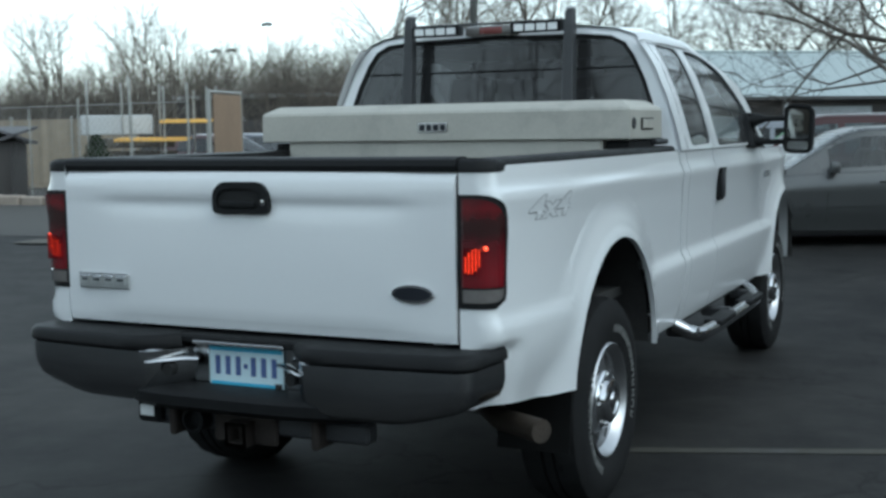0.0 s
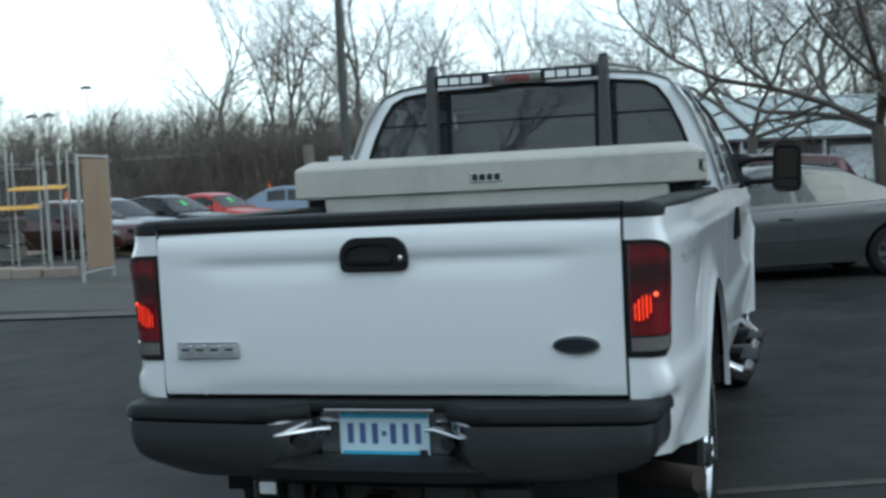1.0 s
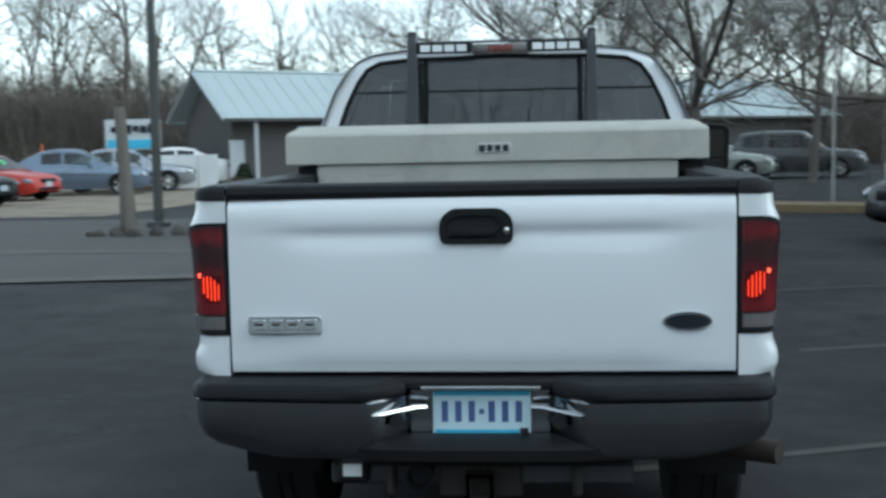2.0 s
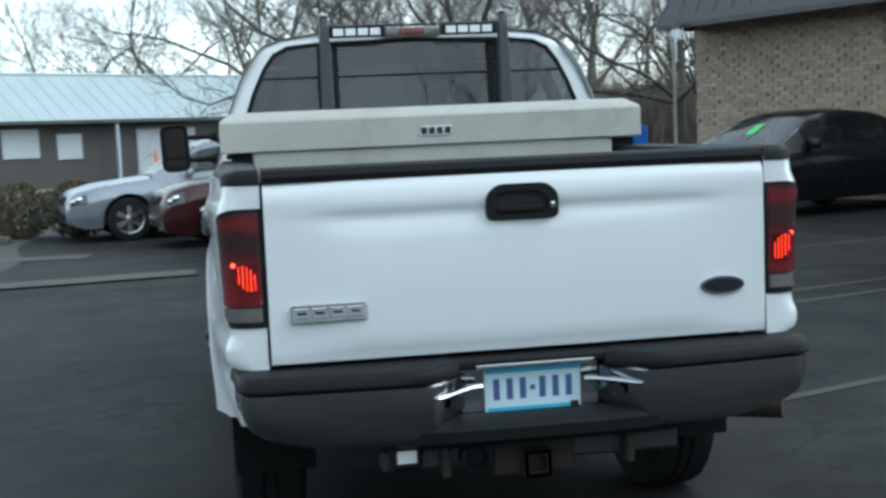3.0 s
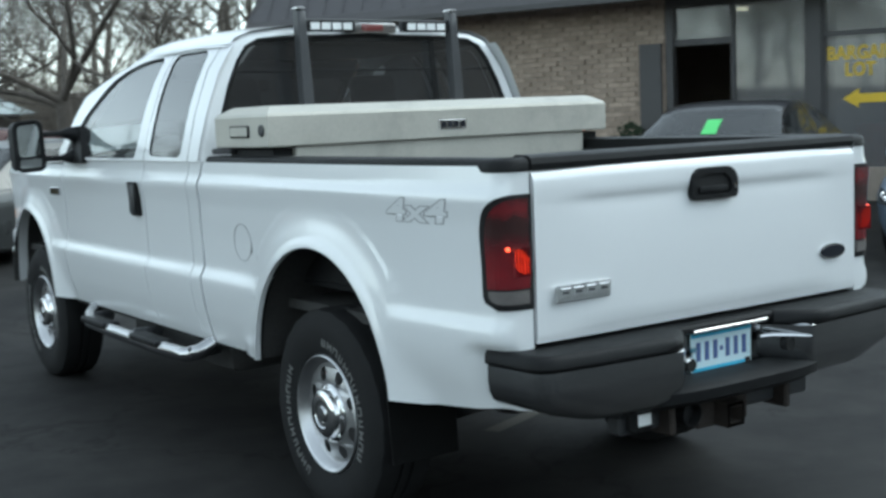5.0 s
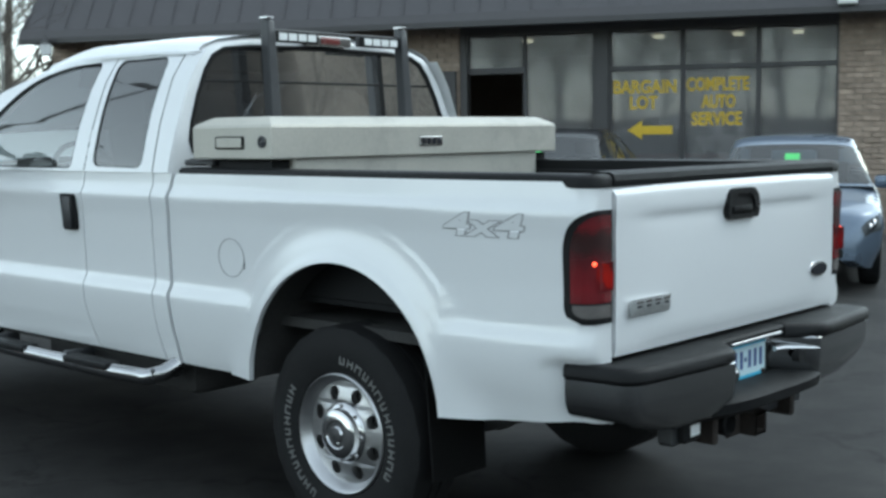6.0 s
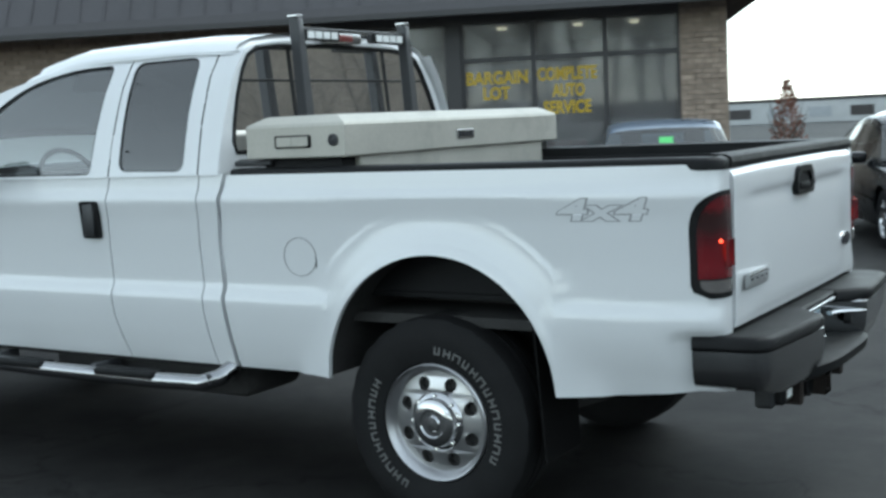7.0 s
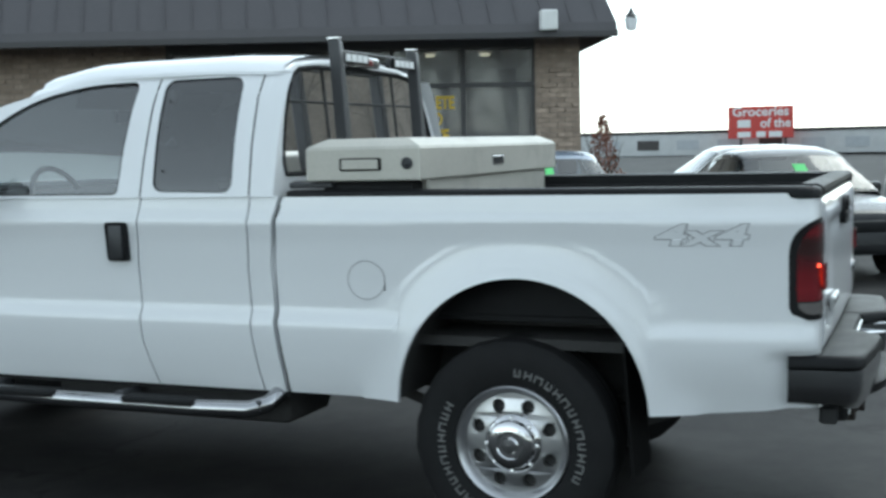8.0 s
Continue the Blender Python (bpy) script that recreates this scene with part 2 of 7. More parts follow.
    L.new(cmx.outputs[2], p.inputs["Base Color"])
    p.inputs["Roughness"].default_value = 0.70
    p.inputs["Specular IOR Level"].default_value = 0.14
    b = N.new("ShaderNodeBump")
    b.inputs["Strength"].default_value, b.inputs["Distance"].default_value = 0.35, 0.006
    L.new(grit.outputs[0], b.inputs["Height"])
    b2 = N.new("ShaderNodeBump")
    b2.inputs["Strength"].default_value, b2.inputs["Distance"].default_value = 0.15, 0.006
    L.new(line.outputs[0], b2.inputs["Height"])
    L.new(b.outputs[0], b2.inputs["Normal"])
    L.new(b2.outputs[0], p.inputs["Normal"])
    return m


ASPHALT = asphalt_material()
WHITE = surface("white_paint", (0.70, 0.71, 0.72), 0.28, spread=0.006, scale=1.5, fine=30, bump=0.0, coat=0.8, rough_spread=0.01)
BLACK_PLASTIC = surface("black_plastic", (0.0115, 0.0118, 0.0125), 0.5, spec=0.14, spread=0.2, scale=8, fine=220, bump=0.25)
RUBBER = surface("rubber", (0.014, 0.014, 0.0145), 0.75, spec=0.16, spread=0.25, scale=10, fine=120, bump=0.2)
CHROME = surface("chrome", (0.60, 0.60, 0.61), 0.10, 1.0, spread=0.04, scale=4, fine=80, bump=0.0, rough_spread=0.05)
BUMPER_CHROME = surface("bumper_chrome", (0.37, 0.38, 0.39), 0.15, 1.0, spread=0.08, scale=5, fine=90, bump=0.03, rough_spread=0.08)
STEP_CHROME = surface("step_chrome", (0.40, 0.40, 0.41), 0.12, 1.0, spread=0.10, scale=6, fine=80, bump=0.0, rough_spread=0.06)
RIM = surface("polished_rim", (0.52, 0.52, 0.53), 0.34, 1.0, spread=0.08, scale=9, fine=90, bump=0.02)
ALLOY = surface("alloy", (0.70, 0.70, 0.71), 0.20, 1.0, spread=0.06, scale=5, fine=80, bump=0.0)
ALUMINIUM = surface("aluminium", (0.45, 0.435, 0.39), 0.5, 0.3, spread=0.10, scale=4, fine=70, bump=0.04, spots=(0.23, 0.22, 0.20), spot_amount=0.75)
FLAP_RUBBER = surface("flap_rubber", (0.009, 0.009, 0.009), 0.85, spec=0.1, spread=0.2, scale=10, fine=90, bump=0.15)
EXHAUST = surface("brown_exhaust", (0.036, 0.027, 0.020), 0.7, 0.2, spread=0.35, scale=12, fine=80, bump=0.3)
UNDER = surface("underbody", (0.032, 0.031, 0.030), 0.8, spread=0.3, scale=9, fine=60, bump=0.3)
RUST = surface("rusty_steel", (0.022, 0.016, 0.013), 0.8, spread=0.4, scale=14, fine=80, bump=0.4)
BLACK_STEEL = surface("black_steel", (0.028, 0.029, 0.032), 0.45, spread=0.2, scale=10, fine=120, bump=0.1)
INTERIOR = surface("interior_grey", (0.06, 0.06, 0.065), 0.8, spread=0.15, scale=8, fine=90, bump=0.15)
REAR_GLASS = glass("tinted_glass", (0.20, 0.205, 0.21), 0.02, 1.50, 0.055)
QUARTER_GLASS = glass("quarter_glass", (0.08, 0.085, 0.09), 0.03, 1.85, 0.08)
SIDE_GLASS = glass("clear_glass", (0.70, 0.78, 0.78), 0.02, 2.1, 0.06)
LENS_RED = surface("red_lens", (0.17, 0.010, 0.014), 0.12, spread=0.25, scale=18, fine=90, bump=0.05, coat=1.0, rough_spread=0.04)


def lens_material():
    """A ribbed red lens with a smoked band."""
    m, nt, p = mat_new("ribbed_red_lens")
    N, L = nt.nodes, nt.links
    tc = N.new("ShaderNodeTexCoord")
    sp = N.new("ShaderNodeSeparateXYZ")
    L.new(tc.outputs["Object"], sp.inputs[0])
    nz = N.new("ShaderNodeTexNoise")
    nz.inputs["Scale"].default_value, nz.inputs["Detail"].default_value = 26.0, 4
    L.new(tc.outputs["Object"], nz.inputs["Vector"])
    ad = N.new("ShaderNodeMath")
    ad.operation = "MULTIPLY_ADD"
    ad.inputs[1].default_value = 0.05
    L.new(nz.outputs[0], ad.inputs[0])
    L.new(sp.outputs["Z"], ad.inputs[2])
    mr = N.new("ShaderNodeMapRange")
    mr.inputs[1].default_value, mr.inputs[2].default_value = 1.0, 1.32
    L.new(ad.outputs[0], mr.inputs[0])
    r = N.new("ShaderNodeValToRGB")
    e = r.color_ramp.elements
    e[0].position, e[0].color = 0.0, (0.11, 0.005, 0.009, 1)
    e[1].position, e[1].color = 1.0, (0.055, 0.010, 0.011, 1)
    for at_, col in ((0.22, (0.16, 0.007, 0.012, 1)), (0.40, (0.12, 0.006, 0.010, 1)), (0.52, (0.075, 0.006, 0.009, 1)), (0.64, (0.026, 0.008, 0.008, 1)), (0.74, (0.032, 0.010, 0.010, 1)), (0.86, (0.125, 0.009, 0.013, 1))):
        k = e.new(at_)
        k.color = col
    L.new(mr.outputs[0], r.inputs[0])
    L.new(r.outputs[0], p.inputs["Base Color"])
    wv = N.new("ShaderNodeTexWave")
    wv.inputs["Scale"].default_value = 38.0
    L.new(tc.outputs["Object"], wv.inputs["Vector"])
    b = N.new("ShaderNodeBump")
    b.inputs["Strength"].default_value, b.inputs["Distance"].default_value = 0.3, 0.003
    L.new(wv.outputs["Fac"], b.inputs["Height"])
    L.new(b.outputs[0], p.inputs["Normal"])
    p.inputs["Roughness"].default_value = 0.22
    p.inputs["Coat Weight"].default_value, p.inputs["Coat Roughness"].default_value = 0.9, 0.05
    return m


LENS_BODY = lens_material()
LENS_CLEAR = surface("clear_lens", (0.13, 0.12, 0.115), 0.15, spread=0.15, scale=20, fine=120, bump=0.1, coat=1.0)
LAMP_RED = glow("lit_bulb_red", (1.0, 0.040, 0.010), 0.80)
LAMP_HOT = glow("lit_bulb_bright", (1.0, 0.07, 0.03), 1.6)
DARK_GAP = surface("dark_gap", (0.01, 0.01, 0.01), 0.9, bump=0.0)


# ---- the pickup truck: tailgate at y = 0, front towards +y ----
SIDE = [(0.55, 0.928), (0.60, 0.946), (0.70, 0.968), (0.80, 0.980), (0.862, 0.983), (0.878, 0.979), (0.905, 0.958), (0.930, 0.955), (1.05, 0.955), (1.20, 0.962), (1.27, 0.972), (1.292, 0.975), (1.318, 0.958), (1.36, 0.954), (1.40, 0.950)]
ARCH_Z, ARCH_R, FLARE_R = 0.572, 0.500, 0.64
REAR_Y, FRONT_Y = 1.072, 4.77
SEC = [(0.962, 1.385), (0.947, 1.45), (0.897, 1.62), (0.822, 1.80), (0.760, 1.895), (0.715, 1.940), (0.63, 1.972), (0.46, 1.994), (0.23, 2.007), (0.0, 2.010)]
SEC_Z = [(z, x) for x, z in SEC[:6]]


def flare(y, z):
    for c in (REAR_Y, FRONT_Y):
        r = math.hypot(y - c, z - ARCH_Z)
        if r < FLARE_R + 0.05:
            return 0.026 * (1 - sstep(ARCH_R, FLARE_R + 0.03, r)) + 0.010 * (1 - sstep(ARCH_R, ARCH_R + 0.05, r))
    return 0.0


def side_x(y, z):
    x = soft(SIDE, z, 0.008)
    if y < 0.6:
        x -= 0.145 * (0.6 - y) ** 2
    x -= 0.010 * sstep(1.0, 0.2, y) * sstep(0.93, 0.86, z)
    x -= 0.016 * sstep(1.0, 0.35, y) * sstep(0.80, 0.60, z)
    x -= 0.045 * sstep(0.17, 0.07, y) * sstep(0.825, 0.795, z)
    if y > 4.7:
        x -= 0.14 * (y - 4.7) ** 1.2
    f = flare(y, z)
    if f > 0:
        g = 0.960 + f - (0.955 - 0.945) * sstep(1.1, 1.4, z) - (soft(SIDE, z, 0.012) - x)
        h = max(0.014 - abs(g - x), 0.0) / 0.014
        x = max(x, g) + h * h * 0.0035
    return x


def body_bottom(y):
    base = 0.57 + 0.036 * sstep(0.56, 0.0, y) if y < 0.56 else 0.57
    for c in (REAR_Y, FRONT_Y):
        d = abs(y - c)
        if d < ARCH_R:
            return max(base, ARCH_Z + math.sqrt(ARCH_R ** 2 - d * d))
    return base


def arch_columns(c):
    return [c + ARCH_R * math.cos(math.pi * k / 28) for k in range(29)]


def columns(a, b, step=0.04):
    n = max(2, round((b - a) / step))
    ys = [a + (b - a) * k / n for k in range(n + 1)]
    for c in (REAR_Y, FRONT_Y):
        ys += [y for y in arch_columns(c) if a < y < b]
    ys.sort()
    keep = [ys[0]]
    for y in ys[1:]:
        if y - keep[-1] > 0.004:
            keep.append(y)
    return keep


def panel(sx, ya, yb, top, rows=38, mid=0.0):
    """A side panel between two seams, each a table of (z, y)."""
    bm = bmesh.new()
    a0, b0 = ya[0][1], yb[0][1]
    cols = columns(a0, b0)
    out = []
    for y in cols:
        zb = body_bottom(y)
        line = []
        f = (y - a0) / (b0 - a0)
        for k in range(rows + 1):
            z = zb + (top - zb) * k / rows
            da, db = lerp(ya, z) - a0, lerp(yb, z) - b0
            yy = y + da * max(0, 1 - f * 3) + db * max(0, 1 - (1 - f) * 3)
            line.append(Vector((sx * side_x(yy, z), yy, z)))
        out.append(line)
    grid(bm, out)
    # edges turned in, so that the sheet shows its thickness
    for line in (out[0], out[-1]):
        grid(bm, [line, [p + Vector((-sx * 0.03, 0, 0)) for p in line]])
    bottom = [l[0] for l in out]
    grid(bm, [bottom, [p + Vector((-sx * 0.06, 0, 0)) for p in bottom]])
    bmesh.ops.remove_doubles(bm, verts=bm.verts, dist=0.0005)
    return bm


def wheel(parent, c, sx, R=0.412, lettered=True):
    hub = part("wheel", lathe_bm([(-0.10, 0.20), (0.05, 0.20), (0.05, 0.02)], c, sx), UNDER, parent)
    ty = bmesh.new()
    lathe(ty, [(-0.11, 0.225), (-0.132, 0.28), (-0.135, 0.33), (-0.128, 0.375), (-0.108, R - 0.006), (-0.085, R), (-0.03, R), (-0.028, R - 0.012), (-0.018, R - 0.012), (-0.016, R), (0.016, R), (0.018, R - 0.012), (0.028, R - 0.012), (0.03, R), (0.085, R), (0.108, R - 0.006), (0.128, 0.375), (0.135, 0.33), (0.132, 0.28), (0.118, 0.238), (0.10, 0.226)], c, 96, "x", sx)
    for v in ty.verts:
        d = v.co - Vector(c)
        r = math.hypot(d.y, d.z)
        if r > 0.385 and abs(d.x) > 0.08:
            k = round(math.atan2(d.z, d.y) / (2 * math.pi) * 96)
            if k % 4 in (0, 1):
                v.co.y -= d.y / r * 0.0035
                v.co.z -= d.z / r * 0.0035
    tyre = part("tyre", ty, RUBBER, hub, "black all-terrain tyre")
    if lettered:
        bm = bmesh.new()
        for start, n in ((0.12, 13), (-2.62, 11)):
            for k in range(n):
                t = start + k * 0.155
                m = Matrix.Translation(c) @ Matrix.Rotation(-sx * t, 4, "X") @ Matrix.Translation((sx * 0.1335, 0, 0.288))
                wd = 0.020 + 0.004 * ((k * 7) % 3)
                for oy in (-wd / 2, wd / 2):
                    bmesh.ops.create_cube(bm, size=1.0, matrix=m @ Matrix.Translation((0, oy, 0)) @ Matrix.Diagonal((0.004, 0.006, 0.030, 1)))
                bmesh.ops.create_cube(bm, size=1.0, matrix=m @ Matrix.Translation((0, 0, 0.012 * (k % 3 - 1))) @ Matrix.Diagonal((0.004, wd, 0.006, 1)))
        tagged(part("lettering", bm, TYRE_WHITE, tyre, "worn white lettering bars", smooth=0), kind="stuff")
    rim = bmesh.new()
    lathe(rim, [(0.09, 0.226), (0.118, 0.232), (0.124, 0.226), (0.118, 0.216), (0.09, 0.205), (0.082, 0.198)], c, 64, "x", sx)
    ring = lambda r, n, ph=0.0: [Vector((r * math.cos(2 * math.pi * k / n + ph), r * math.sin(2 * math.pi * k / n + ph))) for k in range(n)]
    holes = []
    for k in range(8):
        t = 2 * math.pi * (k + 0.5) / 8
        o = Vector((0.157 * math.cos(t), 0.157 * math.sin(t)))
        holes.append([o + v for v in ring(0.0275, 18)])
    holes.append(ring(0.100, 40))
    dish = lambda u, v: Vector(c) + Vector((sx * (0.082 + 0.016 * sstep(0.2, 0.09, math.hypot(u, v))), u, v))
    sheet(rim, ring(0.199, 64), holes, dish, (-sx * 0.03, 0, 0))
    part("rim", rim, RIM, hub, "bright alloy rim with eight round holes", smooth=40)
    cap = bmesh.new()
    lathe(cap, [(0.085, 0.116), (0.100, 0.116), (0.106, 0.110), (0.112, 0.098), (0.130, 0.092), (0.139, 0.078), (0.141, 0.055), (0.136, 0.050), (0.136, 0.034), (0.143, 0.028), (0.146, 0.001)], c, 48, "x", sx)
    for k in range(8):
        a = 2 * math.pi * k / 8
        bmesh.ops.create_icosphere(cap, subdivisions=1, radius=0.010, matrix=Matrix.Translation(Vector(c) + Vector((sx * 0.108, 0.104 * math.cos(a), 0.104 * math.sin(a)))))
    part("hub_cap", cap, CHROME, hub, "chrome hub cap")
    return hub


def lathe_bm(prof, c, sx):
    bm = bmesh.new()
    lathe(bm, prof, c, 32, "x", sx)
    return bm


def lathe_y(r, c):
    bm = bmesh.new()
    vs = lathe(bm, [(0.0, r), (0.03, r)], c, 16, "y", -1)
    bm.faces.new(vs[-1])
    return bm


MIRROR = surface("mirror_glass", (0.24, 0.25, 0.25), 0.04, 1.0, spread=0.02, bump=0.0, rough_spread=0.02)
TYRE_WHITE = surface("tyre_white", (0.16, 0.16, 0.155), 0.7, spread=0.2, scale=30, fine=120, bump=0.1)
PLATE_WHITE = surface("plate_white", (0.58, 0.72, 0.77), 0.4, spread=0.04, scale=20, fine=90, bump=0.02)
PLATE_BLUE = surface("plate_blue", (0.08, 0.42, 0.62), 0.4, spread=0.12, scale=25, fine=90, bump=0.02)
PLATE_DARK = surface("plate_dark", (0.07, 0.11, 0.27), 0.5, spread=0.05, bump=0.0)
BADGE_METAL = surface("badge_metal", (0.52, 0.53, 0.53), 0.46, 0.9, spread=0.15, scale=14, bump=0.0)
BADGE_DARK = surface("badge_dark", (0.014, 0.016, 0.022), 0.35, spread=0.1, bump=0.0, spec=0.3)
GAP_GREY = surface("gap_grey", (0.34, 0.34, 0.35), 0.6, spread=0.1, bump=0.0)
DECAL_GREY = surface("decal_grey", (0.27, 0.27, 0.28), 0.5, spread=0.1, scale=20, bump=0.0)
LETTER_WHITE = surface("letter_white", (0.74, 0.75, 0.75), 0.5, spread=0.05, bump=0.0)

truck = thing("pickup_truck", "white extended-cab pickup truck standing with its brake lights on", "pickup truck")
cab = part("cab_floor", newbox((0, 3.2, 0.70), (1.72, 2.1, 0.10), 0.02), UNDER, truck)

SEAM_BED = [(0.55, 2.085), (0.65, 2.090), (0.90, 2.118), (1.10, 2.128), (1.30, 2.11), (1.39, 2.085)]
SEAM_CAB_R = [(z, y + 0.024) for z, y in SEAM_BED]
SEAM_C = [(0.57, 2.21), (0.79, 2.24), (1.08, 2.26), (1.31, 2.25), (1.39, 2.24)]
SEAM_B = [(0.57, 2.737), (0.77, 2.792), (1.07, 2.81), (1.31, 2.80), (1.39, 2.785)]
SEAM_A = [(0.57, 4.00), (0.80, 4.06), (1.31, 4.06), (1.39, 4.06)]
shift = lambda seam, d: [(z, y + d) for z, y in seam]

for sx, word in ((-1, "left"), (1, "right")):
    # bed side with its rounded rear corner
    bm = bmesh.new()
    rows, R = 40, 0.07
    out = []
    for y in reversed(columns(0.05, 2.085)):
        zb = body_bottom(y)
        f = max(0.0, (y - 1.7) / 0.385)
        line = []
        for k in range(rows + 1):
            z = zb + (1.385 - zb) * k / rows
            yy = y + (lerp(SEAM_BED, z) - 2.085) * f
            line.append(Vector((sx * side_x(yy, z), yy, z)))
        out.append(line)
    bottom = [l[0] for l in out]
    for k in range(1, 9):
        t = math.pi / 2 * k / 8
        line = []
        for i in range(rows + 1):
            z = 0.604 + 0.781 * i / rows
            line.append(Vector((sx * (side_x(0.05, z) - R + R * math.cos(t)), 0.05 - R * math.sin(t), z)))
        out.append(line)
    out.append([Vector((sx * 0.797, -0.022, p.z)) for p in out[-1]])
    out.append([Vector((sx * 0.797, 0.05, p.z)) for p in out[-1]])
    grid(bm, out)
    grid(bm, [bottom, [p + Vector((-sx * 0.022, 0, 0)) for p in bottom]])
    top = [l[-1] for l in out]
    grid(bm, [top, [Vector((sx * min(abs(p.x), 0.80), p.y, p.z)) for p in top]])
    grid(bm, [out[0], [p + Vector((-sx * 0.05, 0, 0)) for p in out[0]]])
    bmesh.ops.remove_doubles(bm, verts=bm.verts, dist=0.0005)
    bed = part("bed_side", bm, WHITE, truck, "white bed side with a flared wheel arch", smooth=50)
    # wheel housing
    bm = bmesh.new()
    ringo = [Vector((0, REAR_Y + 0.515 * math.cos(math.pi * k / 20), ARCH_Z + 0.515 * math.sin(math.pi * k / 20))) for k in range(21)]
    grid(bm, [[p + Vector((sx * x, 0, 0)) for p in ringo] for x in (0.955, 0.52)])
    bm.faces.new([bm.verts.new(p + Vector((sx * 0.52, 0, 0))) for p in ringo])
    part("wheel_housing", bm, UNDER, truck)
    bm = bmesh.new()
    ringo = [p + Vector((0, FRONT_Y - REAR_Y, 0)) for p in ringo]
    grid(bm, [[p + Vector((sx * x, 0, 0)) for p in ringo] for x in (0.955, 0.52)])
    bm.faces.new([bm.verts.new(p + Vector((sx * 0.52, 0, 0))) for p in ringo])
    part("wheel_housing", bm, UNDER, truck)
    # black rail cap along the bed side and round its rear corner
    bm = bmesh.new()
    plan = [(side_x(y, 1.385), y, 1.0, 0.0) for y in [2.075 - 2.025 * k / 20 for k in range(21)]]
    cx = plan[-1][0] - 0.07
    for k in range(1, 9):
        t = math.pi / 2 * k / 8
        plan.append((cx + 0.07 * math.cos(t), 0.05 - 0.07 * math.sin(t), math.cos(t), -math.sin(t)))
    plan.append((0.797, -0.020, 0.0, -1.0))
    out = []
    for x, y, nx, ny in plan:
        at_ = lambda d, z: Vector((sx * (x + nx * d), y + ny * d, z))
        iy = max(y, 0.0)
        e = sstep(0.20, 0.06, y)
        out.append([at_(-0.010 + 0.014 * e, 1.384 - 0.020 * e), at_(-0.010 + 0.014 * e, 1.392), at_(-0.014 + 0.010 * e, 1.402), at_(-0.026, 1.409), Vector((sx * min(x, 0.86), iy + 0.004, 1.410)), Vector((sx * 0.80, iy + 0.006, 1.404)), Vector((sx * 0.797, iy + 0.006, 1.34))])
    vs = grid(bm, out)
    bm.faces.new(vs[0])
    part("rail_cap", bm, BLACK_PLASTIC, truck, "black plastic rail cap", smooth=40)
    # inner bed wall
    part("bed_liner", newbox((sx * 0.79, 1.03, 1.13), (0.03, 2.0, 0.46), 0.005), BLACK_PLASTIC, truck)
    hump = bmesh.new()
    grid(hump, [[Vector((sx * x, REAR_Y + 0.46 * math.cos(math.pi * k / 12), 0.90 + 0.23 * math.sin(math.pi * k / 12))) for k in range(13)] for x in (0.78, 0.56)])
    hump.faces.new([hump.verts.new((sx * 0.56, REAR_Y + 0.46 * math.cos(math.pi * k / 12), 0.90 + 0.23 * math.sin(math.pi * k / 12))) for k in range(13)])
    part("wheel_hump", hump, BLACK_PLASTIC, truck)

    # cab side panels
    part("cab_corner", panel(sx, SEAM_CAB_R, shift(SEAM_C, -0.004), 1.39), WHITE, truck, smooth=50)
    rear_door = part("rear_door", panel(sx, shift(SEAM_C, 0.004), shift(SEAM_B, -0.004), 1.39), WHITE, truck, "narrow white rear door", smooth=50)
    front_door = part("front_door", panel(sx, shift(SEAM_B, 0.004), shift(SEAM_A, -0.005), 1.39), WHITE, truck, "white front door", smooth=50)
    part("front_fender", panel(sx, shift(SEAM_A, 0.005), [(0.57, 5.60), (1.39, 5.60)], 1.36), WHITE, truck, smooth=50)
    part("inner_sill", newbox((sx * 0.90, 3.10, 0.95), (0.04, 2.0, 0.80)), DARK_GAP, truck)

    # door frames round the side windows
    def on_side(y, z, o=0.0, sx=sx):
        return Vector((sx * (lerp(SEC_Z, z) + o), y, z))
    rail = lambda y: 1.915 - 0.035 * sstep(2.9, 3.4, y) - 0.30 * max(0.0, (y - 3.3)) ** 1.35
    front_outer = [Vector(p) for p in ((2.79, 1.386), (2.79, 1.42), (2.791, 1.55), (2.792, 1.70), (2.793, 1.88), (2.793, rail(2.793)))]
    front_outer += [Vector((y, rail(y))) for y in (2.9, 3.05, 3.2, 3.3, 3.4, 3.5, 3.6, 3.7, 3.8, 3.9)] + [Vector(p) for p in ((4.02, 1.56), (4.12, 1.45), (4.12, 1.386))]
    front_hole = rounded([(2.908, 1.400), (2.895, 1.890), (3.16, 1.887), (3.42, 1.838), (3.62, 1.742), (3.80, 1.605), (3.93, 1.48), (3.95, 1.400)], [0.03, 0.04, 0.1, 0.1, 0.1, 0.1, 0.04, 0.03])
    bm = sheet(bmesh.new(), dense(front_outer, 0.08), [dense(front_hole, 0.08)], on_side, (-sx * 0.035, 0, 0))
    part("window_frame", bm, WHITE, front_door, smooth=30)
    bm = sheet(bmesh.new(), dense(front_hole, 0.08), [], lambda y, z: on_side(y, z, -0.012))
    part("window", bm, SIDE_GLASS, front_door, "side window with a grey sky in it", smooth=60).visible_shadow = False
    gas = bmesh.new()
    loop = [on_side(*p, -0.004) for p in dense(front_hole, 0.08)]
    tube(gas, loop + loop[:2], 0.005, 6, False)
    part("window_seal", gas, RUBBER, front_door)
    rear_outer = [Vector(p) for p in ((2.782, 1.386), (2.782, 1.42), (2.783, 1.55), (2.784, 1.70), (2.785, 1.88), (2.785, rail(2.785)), (2.4, 1.915), (2.270, 1.915), (2.266, 1.80), (2.257, 1.60), (2.247, 1.42), (2.246, 1.386))]
